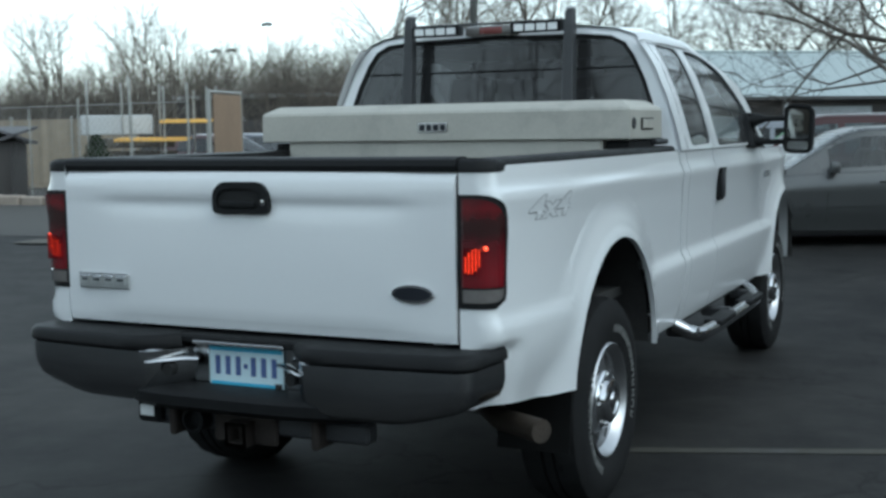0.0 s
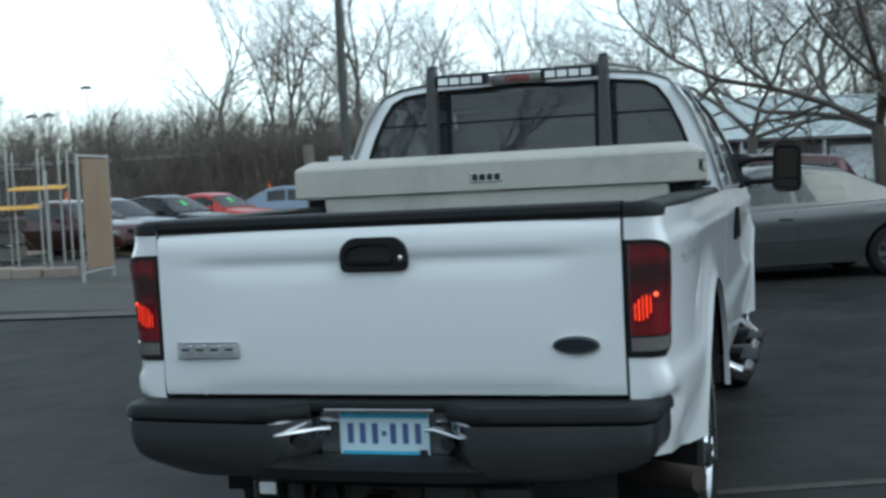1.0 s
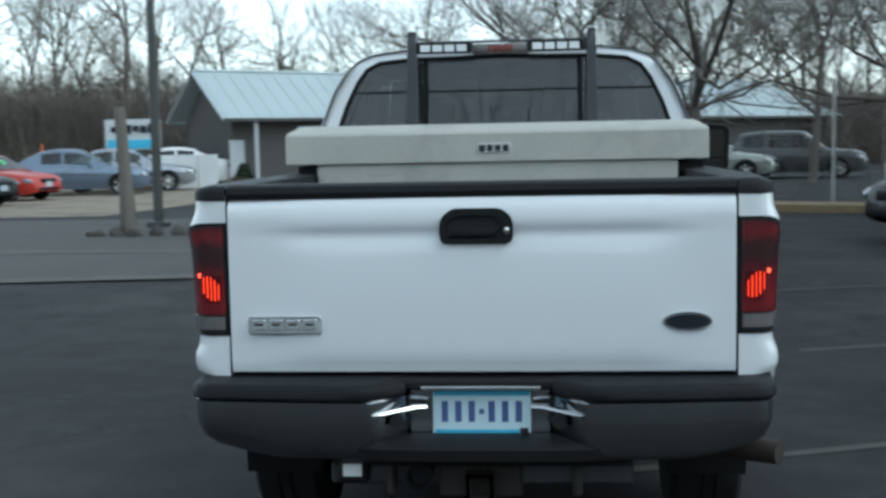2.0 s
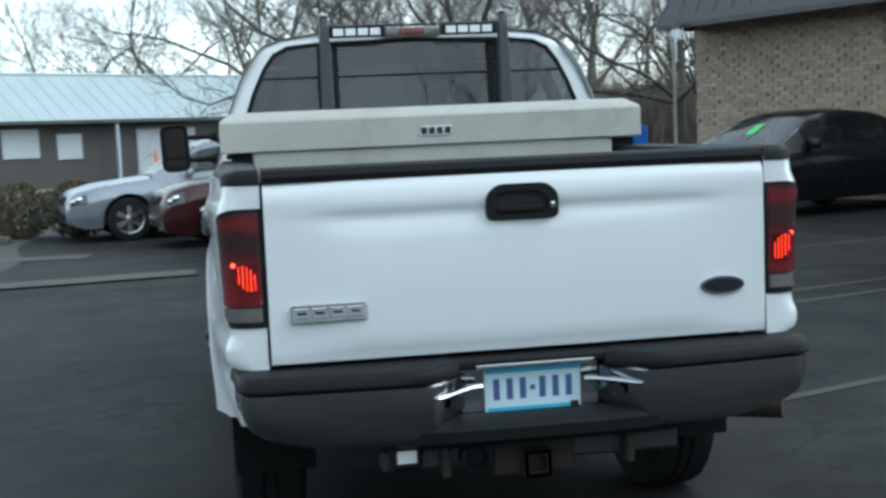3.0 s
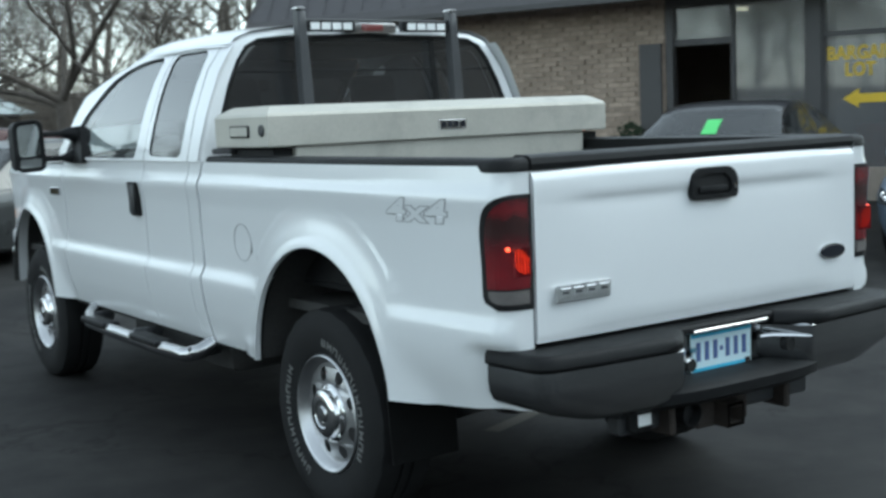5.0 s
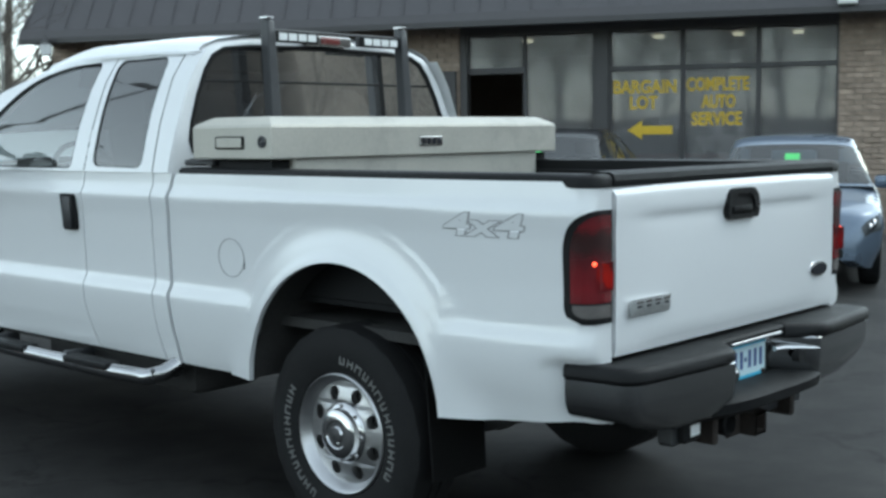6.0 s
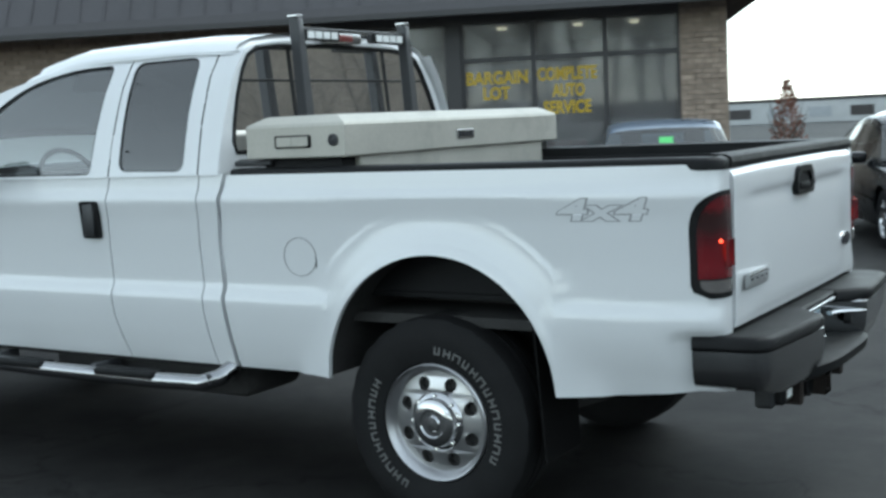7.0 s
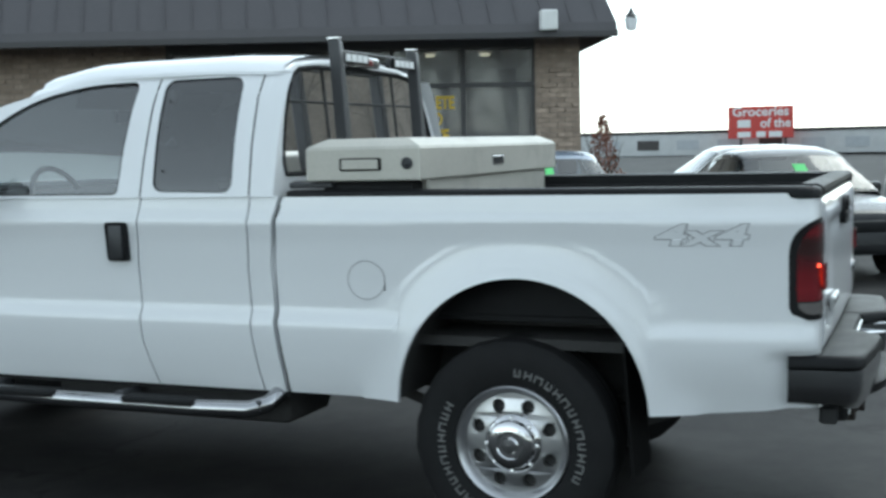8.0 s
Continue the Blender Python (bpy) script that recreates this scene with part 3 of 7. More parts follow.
    rear_hole = rounded([(2.722, 1.412), (2.750, 1.892), (2.355, 1.894), (2.330, 1.405)], [0.05, 0.05, 0.06, 0.05])
    bm = sheet(bmesh.new(), dense(rear_outer, 0.08), [dense(rear_hole, 0.08)], on_side, (-sx * 0.02, 0, 0))
    part("window_frame", bm, WHITE, rear_door, smooth=30)
    bm = sheet(bmesh.new(), dense(rear_hole, 0.08), [], lambda y, z: on_side(y, z, -0.006))
    part("quarter_window", bm, QUARTER_GLASS, rear_door, "dark tinted quarter window", smooth=60).visible_shadow = False
    loop = [on_side(*p, -0.002) for p in dense(rear_hole, 0.08)]
    part("window_seal", tube(bmesh.new(), loop + loop[:2], 0.003, 6, False), RUBBER, rear_door)
    for y, z in ((2.70, 1.80), (2.685, 1.50)):
        b = bmesh.new()
        bmesh.ops.create_icosphere(b, subdivisions=2, radius=0.005, matrix=Matrix.Translation(on_side(y, z, 0.001)))
        part("window_stud", b, BLACK_PLASTIC, rear_door)
    corner_outer = [Vector(p) for p in ((2.238, 1.386), (2.239, 1.42), (2.249, 1.60), (2.258, 1.80), (2.262, 1.915), (2.13, 1.915), (2.128, 1.386))]
    bm = sheet(bmesh.new(), dense(corner_outer, 0.06), [], on_side)
    part("cab_pillar", bm, WHITE, truck, smooth=30)
    # outside door handle and side badge
    ydm, zdm = 2.905, 1.197
    lo = rounded([(ydm - 0.055, zdm - 0.085), (ydm + 0.055, zdm - 0.085), (ydm + 0.055, zdm + 0.085), (ydm - 0.055, zdm + 0.085)], 0.02)
    hb = slab(lo, lambda y, z: Vector((sx * (side_x(y, z) - 0.004), y, z)), (sx * 0.022, 0, 0))
    handle = part("door_handle", hb, BLACK_PLASTIC, front_door, "black pull-out door handle")
    part("grip", newbox((sx * (side_x(ydm, zdm) + 0.024), ydm, zdm), (0.014, 0.070, 0.145), 0.006, segs=2), BLACK_STEEL, handle)
    part("fender_badge", newbox((sx * (side_x(4.22, 1.20) + 0.004), 4.22, 1.20), (0.012, 0.17, 0.045), 0.004), CHROME, truck)
    # towing mirror on two arms
    my = 3.80
    head = rounded([(1.150, 1.345), (1.300, 1.338), (1.308, 1.60), (1.162, 1.612)], 0.04)
    mirror = part("towing_mirror", slab(head, lambda x, z: Vector((sx * x, my - 0.045, z)), (0, 0.11, 0)), BLACK_PLASTIC, truck, "black towing mirror on two arms")
    glass_loop = rounded([(1.166, 1.420), (1.286, 1.415), (1.292, 1.585), (1.177, 1.594)], 0.028)
    part("mirror_glass", slab(glass_loop, lambda x, z: Vector((sx * x, my - 0.050, z)), (0, 0.006, 0)), MIRROR, mirror)
    spot = rounded([(1.168, 1.360), (1.284, 1.355), (1.285, 1.402), (1.168, 1.407)], 0.018)
    part("spot_mirror", slab(spot, lambda x, z: Vector((sx * x, my - 0.051, z)), (0, 0.006, 0)), MIRROR, mirror, "small convex mirror below the main glass")
    part("mirror_frame", tube(bmesh.new(), [Vector((sx * p.x, my - 0.05, p.y)) for p in head + head[:2]], 0.010, 6, False), BLACK_PLASTIC, mirror)
    arm = bmesh.new()
    for z in (1.535, 1.400):
        tube(arm, [(sx * 0.88, my + 0.03, 1.47 + (z - 1.47) * 0.7), (sx * 0.935, my + 0.03, 1.47 + (z - 1.47) * 0.8), (sx * 0.985, my + 0.03, z), (sx * 1.035, my + 0.03, z), (sx * 1.19, my + 0.02, z)], [0.060, 0.055, 0.036, 0.017, 0.015], 10)
    tube(arm, [(sx * 0.930, my + 0.03, 1.39), (sx * 0.935, my + 0.03, 1.47), (sx * 0.920, my + 0.03, 1.56)], [0.045, 0.034, 0.050], 10)
    part("mirror_arm", arm, BLACK_PLASTIC, mirror)
    tri = rounded([(3.64, 1.37), (3.94, 1.37), (3.94, 1.43), (3.85, 1.56), (3.77, 1.56)], 0.03)
    part("mirror_mount", slab(tri, lambda y, z: Vector((sx * (lerp(SEC_Z, max(z, 1.39)) - 0.01), y, z)), (sx * 0.030, 0, 0)), BLACK_PLASTIC, mirror)
    # chrome step bar with black pads
    bar = bmesh.new()
    pts = [(sx * 0.92, 2.15, 0.56), (sx * 0.985, 2.17, 0.525), (sx * 1.025, 2.24, 0.505), (sx * 1.035, 2.5, 0.50), (sx * 1.035, 3.2, 0.50), (sx * 1.03, 3.55, 0.505), (sx * 0.985, 3.68, 0.525), (sx * 0.92, 3.74, 0.56)]
    fine = []
    for a, b in zip(pts, pts[1:]):
        fine += [Vector(a).lerp(Vector(b), k / 4) for k in range(4)]
    tube(bar, fine + [Vector(pts[-1])], 0.036, 14)
    step = part("step_bar", bar, STEP_CHROME, truck, "chrome tubular step bar with black pads")
    for y in (2.67, 3.40):
        part("step_pad", newbox((sx * 1.029, y, 0.522), (0.090, 0.37, 0.034), 0.011, segs=3), BLACK_PLASTIC, step)
    for y in (2.20, 2.9, 3.62):
        part("step_bracket", newbox((sx * 0.955, y, 0.52), (0.16, 0.05, 0.05), 0.01), BLACK_STEEL, step)
    # mud flap behind the rear wheel
    flap = slab([Vector((sx * 0.64, 0.31)), Vector((sx * 0.925, 0.31)), Vector((sx * 0.94, 0.82)), Vector((sx * 0.64, 0.82))], lambda x, z: Vector((x, 0.665 - 0.05 * (0.8 - z), z)), (0, 0.008, 0))
    part("mud_flap", flap, FLAP_RUBBER, truck, "black rubber mud flap")
    wheel(truck, Vector((sx * 0.805, 1.125, 0.412)), sx)
    wheel(truck, Vector((sx * 0.80, FRONT_Y, 0.412)), sx)

    # tail light: smoked shell, red middle, clear foot
    def corner(u, z, o, sx=sx):
        """Round the rear corner: u runs from the side (0) to the tailgate (1)."""
        R = 0.07
        cx, cy = side_x(0.05, z) - R, 0.05
        L1, L2, L3 = 0.03, R * math.pi / 2, max(cx - 0.800, 0.001)
        s = u * (L1 + L2 + L3)
        if s < L1:
            return Vector((sx * (cx + R + o), cy + L1 - s, z))
        if s < L1 + L2:
            t = (s - L1) / R
            return Vector((sx * (cx + (R + o) * math.cos(t)), cy - (R + o) * math.sin(t), z))
        return Vector((sx * (cx - (s - L1 - L2)), cy - R - o, z))

    def lens(z0, z1, o, u0=0.0, u1=1.0, round_top=0.0, round_bottom=0.0):
        bm = bmesh.new()
        rows = []
        n = 26
        for k in range(n + 1):
            z = z0 + (z1 - z0) * math.sin(k / n * math.pi / 2)
            ua = u0
            if round_top and z > z1 - round_top:
                q = (z - z1 + round_top) / round_top
                ua = u0 + (u1 - u0) * 0.66 * (1 - math.sqrt(max(0, 1 - q * q)))
            if round_bottom and z < z0 + round_bottom:
                q = (z0 + round_bottom - z) / round_bottom
                ua = u0 + (u1 - u0) * 0.35 * (1 - math.sqrt(max(0, 1 - q * q)))
            rows.append([corner(ua + (u1 - ua) * i / 12, z, o) for i in range(13)])
        grid(bm, rows)
        edge = [r[0] for r in rows] + rows[-1][1:] + [r[-1] for r in rows[::-1]][1:] + rows[0][::-1][1:]
        inner = [Vector((p.x * (1 - 0.02 / max(abs(p.x), 0.1)), p.y + 0.016, p.z)) for p in edge]
        grid(bm, [edge, inner])
        return bm
    lamp = part("tail_light", lens(0.935, 1.295, 0.005, -0.0, 1.0, 0.135, 0.05), BLACK_PLASTIC, truck, "tall red tail light, lit")
    part("red_lens", lens(1.003, 1.282, 0.011, 0.17, 0.93, 0.125), LENS_BODY, lamp, "ribbed red lens with a smoked band")
    part("clear_lens", lens(0.955, 0.997, 0.0105, 0.20, 0.92, 0.0, 0.030), LENS_CLEAR, lamp, "clear reversing lens")
    bm = bmesh.new()
    for k in range(5):
        box(bm, (sx * (0.824 + 0.0118 * k), -0.0345, 1.076 + 0.0055 * k), (0.0032 + 0.0008 * (k % 2), 0.002, (0.050, 0.066, 0.074, 0.070, 0.052)[k]))
    part("lit_ribs", bm, LAMP_RED, lamp, "glowing brake ribs")
    # upright fins, added between the ribs to block their glow from the side
    for k in range(6):
        part("lens_fin", newbox((sx * (0.8181 + 0.0118 * k), -0.0375, 1.087), (0.0030, 0.010, 0.092), 0.001), LENS_BODY, lamp, smooth=0)
    bm = bmesh.new()
    bmesh.ops.create_icosphere(bm, subdivisions=2, radius=0.0075, matrix=Matrix.Translation(corner(0.55, 1.128, 0.0095)))
    part("lit_bulb", bm, LAMP_HOT, lamp, "bright bulb seen through the lens")

    # 4x4 decal
    if sx < 0:
        m = Matrix(((0, 0, -1, -side_x(0.375, 1.235) - 0.0005), (-1, 0, 0, 0.375), (0, 1, 0, 1.235), (0, 0, 0, 1)))
    else:
        m = Matrix(((0, 0, 1, side_x(0.375, 1.235) + 0.0005), (1, 0, 0, 0.375), (0, 1, 0, 1.235), (0, 0, 0, 1)))
    slant = Matrix.Identity(4)
    slant[0][1] = 0.35
    def wrapped(ob, o):
        b = bmesh.new()
        b.from_mesh(ob.data)
        bmesh.ops.triangulate(b, faces=b.faces)
        bmesh.ops.subdivide_edges(b, edges=b.edges, cuts=3, use_grid_fill=True)
        for v in b.verts:
            v.co.x = sx * (side_x(v.co.y, v.co.z) + o)
        b.to_mesh(ob.data)
        b.free()
        ob.data.polygons.foreach_set("use_smooth", [True] * len(ob.data.polygons))
    decal = writing("decal", "4x4", 0.105, m @ slant, DECAL_GREY, bed, 0.0, 0.335, 0.0060, "grey outlined decal lettering")
    wrapped(decal, 0.0012)
    wrapped(writing("decal_inner", "4x4", 0.105, m @ slant, WHITE, bed, 0.0, 0.326, 0.0030), 0.0020)

# fuel door on the left bed side
ring = [(1.715 + 0.082 * math.cos(2 * math.pi * k / 32), 1.05 + 0.078 * math.sin(2 * math.pi * k / 32)) for k in range(32)]
groove = bmesh.new()
tube(groove, [Vector((-side_x(*p) - 0.0012, *p)) for p in ring + ring[:1]], 0.0020, 6, False)
fuel = part("fuel_door", groove, GAP_GREY, truck, "round fuel door outlined by its gap")
part("fuel_hinge", newbox((-side_x(1.64, 1.03), 1.634, 1.03), (0.004, 0.005, 0.045)), DARK_GAP, fuel)

# tailgate
PROFILE = [(0.82, -0.024), (0.838, -0.030), (0.850, -0.031), (0.856, -0.036), (0.95, -0.038), (1.06, -0.040), (1.20, -0.034), (1.248, -0.027), (1.258, -0.027), (1.280, -0.036), (1.30, -0.037), (1.345, -0.032), (1.372, -0.014), (1.378, 0.0)]
bm = bmesh.new()
rows = []
zs = [p[0] for p in PROFILE] + [0.90, 1.0, 1.12, 1.16, 1.225, 1.236, 1.264, 1.272, 1.289, 1.33]
for z in sorted(zs):
    row = []
    for k in range(41):
        x = -0.788 + 1.576 * k / 40
        e = sstep(0.70, 0.52, abs(x))
        flat = soft([(0.82, -0.024), (0.84, -0.030), (1.34, -0.033), (1.378, 0.0)], z, 0.008)
        y = flat + (soft(PROFILE, z, 0.008) - flat) * (0.1 + 0.9 * e)
        y -= 0.006 * (1 - (x / 0.788) ** 2)
        row.append(Vector((x, y, z)))
    rows.append(row)
grid(bm, rows)
rim = rows[0] + [r[-1] for r in rows[1:]] + rows[-1][::-1][1:] + [r[0] for r in rows[::-1]][1:]
grid(bm, [rim, [Vector((p.x, 0.055, p.z)) for p in rim]])
tailgate = part("tailgate", bm, WHITE, truck, "white tailgate, closed", smooth=50)
# dark strips put into the side gaps for the shade inside them
for sx in (-1, 1):
    part("side_gap", newbox((sx * 0.7925, 0.002, 1.095), (0.0085, 0.03, 0.55)), DARK_GAP, tailgate)
part("tailgate_inner", newbox((0, 0.06, 1.10), (1.57, 0.02, 0.54), 0.004), BLACK_PLASTIC, tailgate)
bm = bmesh.new()
cs = [(-0.024, 1.366), (-0.030, 1.385), (-0.024, 1.404), (-0.008, 1.412), (0.05, 1.414), (0.072, 1.405), (0.075, 1.36)]
vs = grid(bm, [[Vector((x, y, z)) for y, z in cs] for x in (-0.790, -0.4, 0.0, 0.4, 0.790)])
bm.faces.new(vs[0])
bm.faces.new(vs[-1][::-1])
part("tailgate_cap", bm, BLACK_PLASTIC, tailgate, "black plastic cap along the tailgate")
hloop = rounded([(-0.116, 1.222), (0.110, 1.222), (0.110, 1.30), (0.075, 1.332), (-0.080, 1.332), (-0.116, 1.30)], [0.025, 0.025, 0.05, 0.05, 0.05, 0.05])
hole = rounded([(-0.098, 1.240), (0.070, 1.240), (0.080, 1.278), (0.05, 1.310), (-0.06, 1.310), (-0.098, 1.29)], 0.02)
bm = sheet(bmesh.new(), hloop, [hole], lambda x, z: Vector((x, -0.058, z)), (0, 0.014, 0))
vs = [Vector((p.x, -0.058, p.y)) for p in hloop]
grid(bm, [vs + vs[:1], [Vector((p.x, -0.03, p.z)) for p in vs + vs[:1]]])
th = part("tailgate_handle", bm, BLACK_PLASTIC, tailgate, "black tailgate handle with a lock")
part("recess", slab(hole, lambda x, z: Vector((x, -0.047, z)), (0, 0.004, 0)), DARK_GAP, th)
part("lever", newbox((-0.012, -0.054, 1.256), (0.14, 0.012, 0.024), 0.005, segs=2), BLACK_PLASTIC, th)
b = bmesh.new()
lathe(b, [(0.0, 0.011), (0.006, 0.011), (0.007, 0.0)], (0.092, -0.058, 1.262), 16, "y", -1)
part("lock", b, CHROME, th)
# model badge (bars) and the maker's oval, both plain
badge = part("model_badge", newbox((-0.610, -0.048, 0.970), (0.232, 0.012, 0.054), 0.005), BADGE_METAL, tailgate, "grey metal model badge with chrome bars")
for k in range(4):
    part("badge_bar", newbox((-0.692 + k * 0.054, -0.055, 0.974), (0.046, 0.008, 0.034), 0.003), BADGE_METAL, badge)
    part("badge_lip", newbox((-0.692 + k * 0.054, -0.0575, 0.988), (0.044, 0.006, 0.007), 0.002, (-22, 0, 0)), CHROME, badge)
    part("badge_inset", newbox((-0.692 + k * 0.054, -0.0585, 0.975), (0.028, 0.004, 0.008), 0.001), BADGE_DARK, badge)
oval = lambda a, b: [Vector((0.640 + a * math.cos(2 * math.pi * k / 32), 0.977 + b * math.sin(2 * math.pi * k / 32))) for k in range(32)]
part("badge_trim", newbox((-0.610, -0.053, 0.9965), (0.226, 0.010, 0.005), 0.002, (-25, 0, 0)), CHROME, badge)
emblem = part("oval_badge", slab(oval(0.074, 0.029), lambda x, z: Vector((x, -0.046, z)), (0, 0.010, 0)), CHROME, tailgate, "dark oval badge with a chrome rim")
part("badge_face", slab(oval(0.066, 0.022), lambda x, z: Vector((x, -0.049, z)), (0, 0.004, 0)), BADGE_DARK, emblem)

# bed floor and front wall
part("bed_floor", newbox((0, 1.05, 0.90), (1.60, 2.05, 0.04)), BLACK_PLASTIC, truck)
part("bed_front", newbox((0, 2.065, 1.14), (1.60, 0.025, 0.50), 0.005), BLACK_PLASTIC, truck)
for sx in (-1, 1):
    part("bed_end", newbox((sx * 0.87, 2.07, 1.0), (0.15, 0.02, 0.76)), DARK_GAP, truck)

# cab: roof, rear wall with its window, windscreen, bonnet
def drop(y):
    return 0.055 * sstep(3.15, 3.6, y) - 0.018 * sstep(2.15, 2.5, y)


bm = bmesh.new()
half = [p for p in SEC[4:]]
full = [(-x, z) for x, z in half] + [(x, z) for x, z in half[::-1][1:]]
rows = []
for y in (2.185, 2.3, 2.5, 2.7, 2.9, 3.0, 3.1, 3.2, 3.3, 3.4, 3.48):
    rows.append([Vector((x * (1 - 0.03 * sstep(3.0, 3.5, y)), y, z - drop(y))) for x, z in full])
grid(bm, rows)
part("roof", bm, WHITE, truck, "white cab roof", smooth=60)
for sx in (-1, 1):
    bm = bmesh.new()
    rows = []
    for y in (2.13, 2.4, 2.7, 2.9, 3.05, 3.2, 3.3, 3.4, 3.5):
        k = 1 - 0.03 * sstep(3.0, 3.5, y)
        zr = rail(min(y, 3.9))
        top = Vector((sx * 0.745 * k, max(y, 2.185), 1.912 - drop(y)))
        low = Vector((sx * (lerp(SEC_Z, zr - 0.01) + 0.002), y, zr - 0.012))
        rows.append([low, low.lerp(top, 0.5) + Vector((sx * 0.006, 0, 0.004)), top])
    grid(bm, rows)
    part("roof_edge", bm, WHITE, truck, smooth=60)
    bm = bmesh.new()
    a = [Vector((sx * 0.72, 3.46, 1.875)), Vector((sx * 0.74, 3.60, 1.79)), Vector((sx * 0.78, 3.80, 1.66)), Vector((sx * 0.82, 4.0, 1.53)), Vector((sx * 0.85, 4.14, 1.43))]
    o = [Vector((sx * (lerp(SEC_Z, rail(p.y) if p.y < 3.9 else p.z) + 0.002), p.y, rail(p.y) - 0.008 if p.y < 3.9 else p.z)) for p in a]
    grid(bm, [a, o])
    part("windscreen_pillar", bm, WHITE, truck, smooth=60)

cab_half = [(x, z) for x, z in SEC]
def back_loop(inset, up=0.0):
    pts = []
    for i, (x, z) in enumerate(cab_half):
        a, b = cab_half[max(i - 1, 0)], cab_half[min(i + 1, len(cab_half) - 1)]
        t = Vector((b[0] - a[0], b[1] - a[1])).normalized()
        n = Vector((t.y, -t.x))
        if i == len(cab_half) - 1:
            n = Vector((0, 1))
        pts.append((x - n.x * inset, z - n.y * inset if i else z))
    return pts


def back_y(z):
    return 2.135 + 0.055 * (z - 1.385) / 0.6


bm = bmesh.new()
rows = []
for inset, dy in ((0.0, 0.05), (0.006, 0.022), (0.020, 0.005), (0.036, 0.0)):
    h = back_loop(inset)
    loop = h + [(-x, z) for x, z in h[::-1][1:]]
    rows.append([Vector((x, back_y(z) + dy, z)) for x, z in loop])
grid(bm, rows)
h = back_loop(0.036)
outer = [Vector(p) for p in h + [(-x, z) for x, z in h[::-1][1:]]]
hole_half = [(0.815, 1.475), (0.825, 1.52), (0.808, 1.60), (0.765, 1.72), (0.712, 1.83), (0.665, 1.895), (0.60, 1.928), (0.45, 1.942), (0.0, 1.950)]
hole = [Vector(p) for p in hole_half] + [Vector((-x, z)) for x, z in hole_half[::-1][1:]]
hole = dense(hole, 0.06)
sheet(bm, dense(outer, 0.08), [hole], lambda x, z: Vector((x, back_y(z), z)), (0, 0.02, 0))
bmesh.ops.remove_doubles(bm, verts=bm.verts, dist=0.0004)
back = part("cab_back", bm, WHITE, truck, smooth=50)
low = newbox((0, 2.15, 1.0), (1.88, 0.02, 0.80))
part("cab_back_lower", low, WHITE, truck)
bm = sheet(bmesh.new(), hole, [], lambda x, z: Vector((x, back_y(z) + 0.006, z)))
rw = part("rear_window", bm, REAR_GLASS, truck, "dark tinted rear window", smooth=60)
rw.visible_shadow = False
loop = [Vector((p.x, back_y(p.y) + 0.002, p.y)) for p in hole]
part("window_seal", tube(bmesh.new(), loop + loop[:2], 0.011, 6, False), RUBBER, rw)
# frame of the sliding middle pane
for x in (-0.375, 0.375):
    part("pane_frame", newbox((x, back_y(1.70) + 0.010, 1.70), (0.026, 0.012, 0.49), rot=(-5.2, 0, 0)), BLACK_PLASTIC, rw)
part("window_rail", tube(bmesh.new(), [(-0.735, back_y(1.785) + 0.008, 1.785), (0.735, back_y(1.785) + 0.008, 1.785)], 0.006, 6), BLACK_PLASTIC, rw)
# third brake light
third = part("high_brake_light", newbox((-0.005, 2.160, 1.985), (0.285, 0.05, 0.050), 0.014, segs=3), LENS_CLEAR, truck, "high brake light, red in the middle, clear at its ends")
part("red_lens", newbox((-0.005, 2.154, 1.985), (0.125, 0.05, 0.036), 0.010, segs=2), surface("faded_red_lens", (0.17, 0.045, 0.042), 0.25, spread=0.15, scale=20, bump=0.03), third)

bm = bmesh.new()
rows = []
for k in range(9):
    t = k / 8
    y, z, w = 3.46 + 0.70 * t, 1.905 - 0.49 * t, 0.705 + 0.15 * t
    rows.append([Vector((w * s / 6, y + 0.10 * (1 - (s / 6) ** 2), z + 0.02 * (1 - (s / 6) ** 2))) for s in range(-6, 7)])
grid(bm, rows)
part("windscreen", bm, SIDE_GLASS, truck, "windscreen", smooth=60).visible_shadow = False
bm = bmesh.new()
rows = []
for k in range(13):
    t = k / 12
    y = 4.10 + 1.58 * t
    z = 1.405 - 0.045 * t - 0.05 * sstep(0.8, 1.0, t)
    w = 0.94 - 0.015 * t - 0.10 * sstep(0.35, 1.0, t)
    rows.append([Vector((w * s / 8, y - 0.10 * (s / 8) ** 2, z + 0.03 * (1 - (s / 8) ** 4) - 0.03 * abs(s / 8) ** 6)) for s in range(-8, 9)])
grid(bm, rows)
part("bonnet", bm, WHITE, truck, "white bonnet", smooth=60)
part("front_end", newbox((0, 5.55, 0.98), (1.64, 0.14, 0.72), 0.06, segs=3), WHITE, truck)
part("grille", newbox((0, 5.645, 1.10), (1.10, 0.03, 0.36), 0.03, segs=2), CHROME, truck)
part("front_bumper", newbox((0, 5.66, 0.66), (1.70, 0.18, 0.26), 0.06, segs=3), CHROME, truck)
part("inner_fender", newbox((0, 4.85, 1.15), (1.0, 1.5, 0.36)), UNDER, truck)

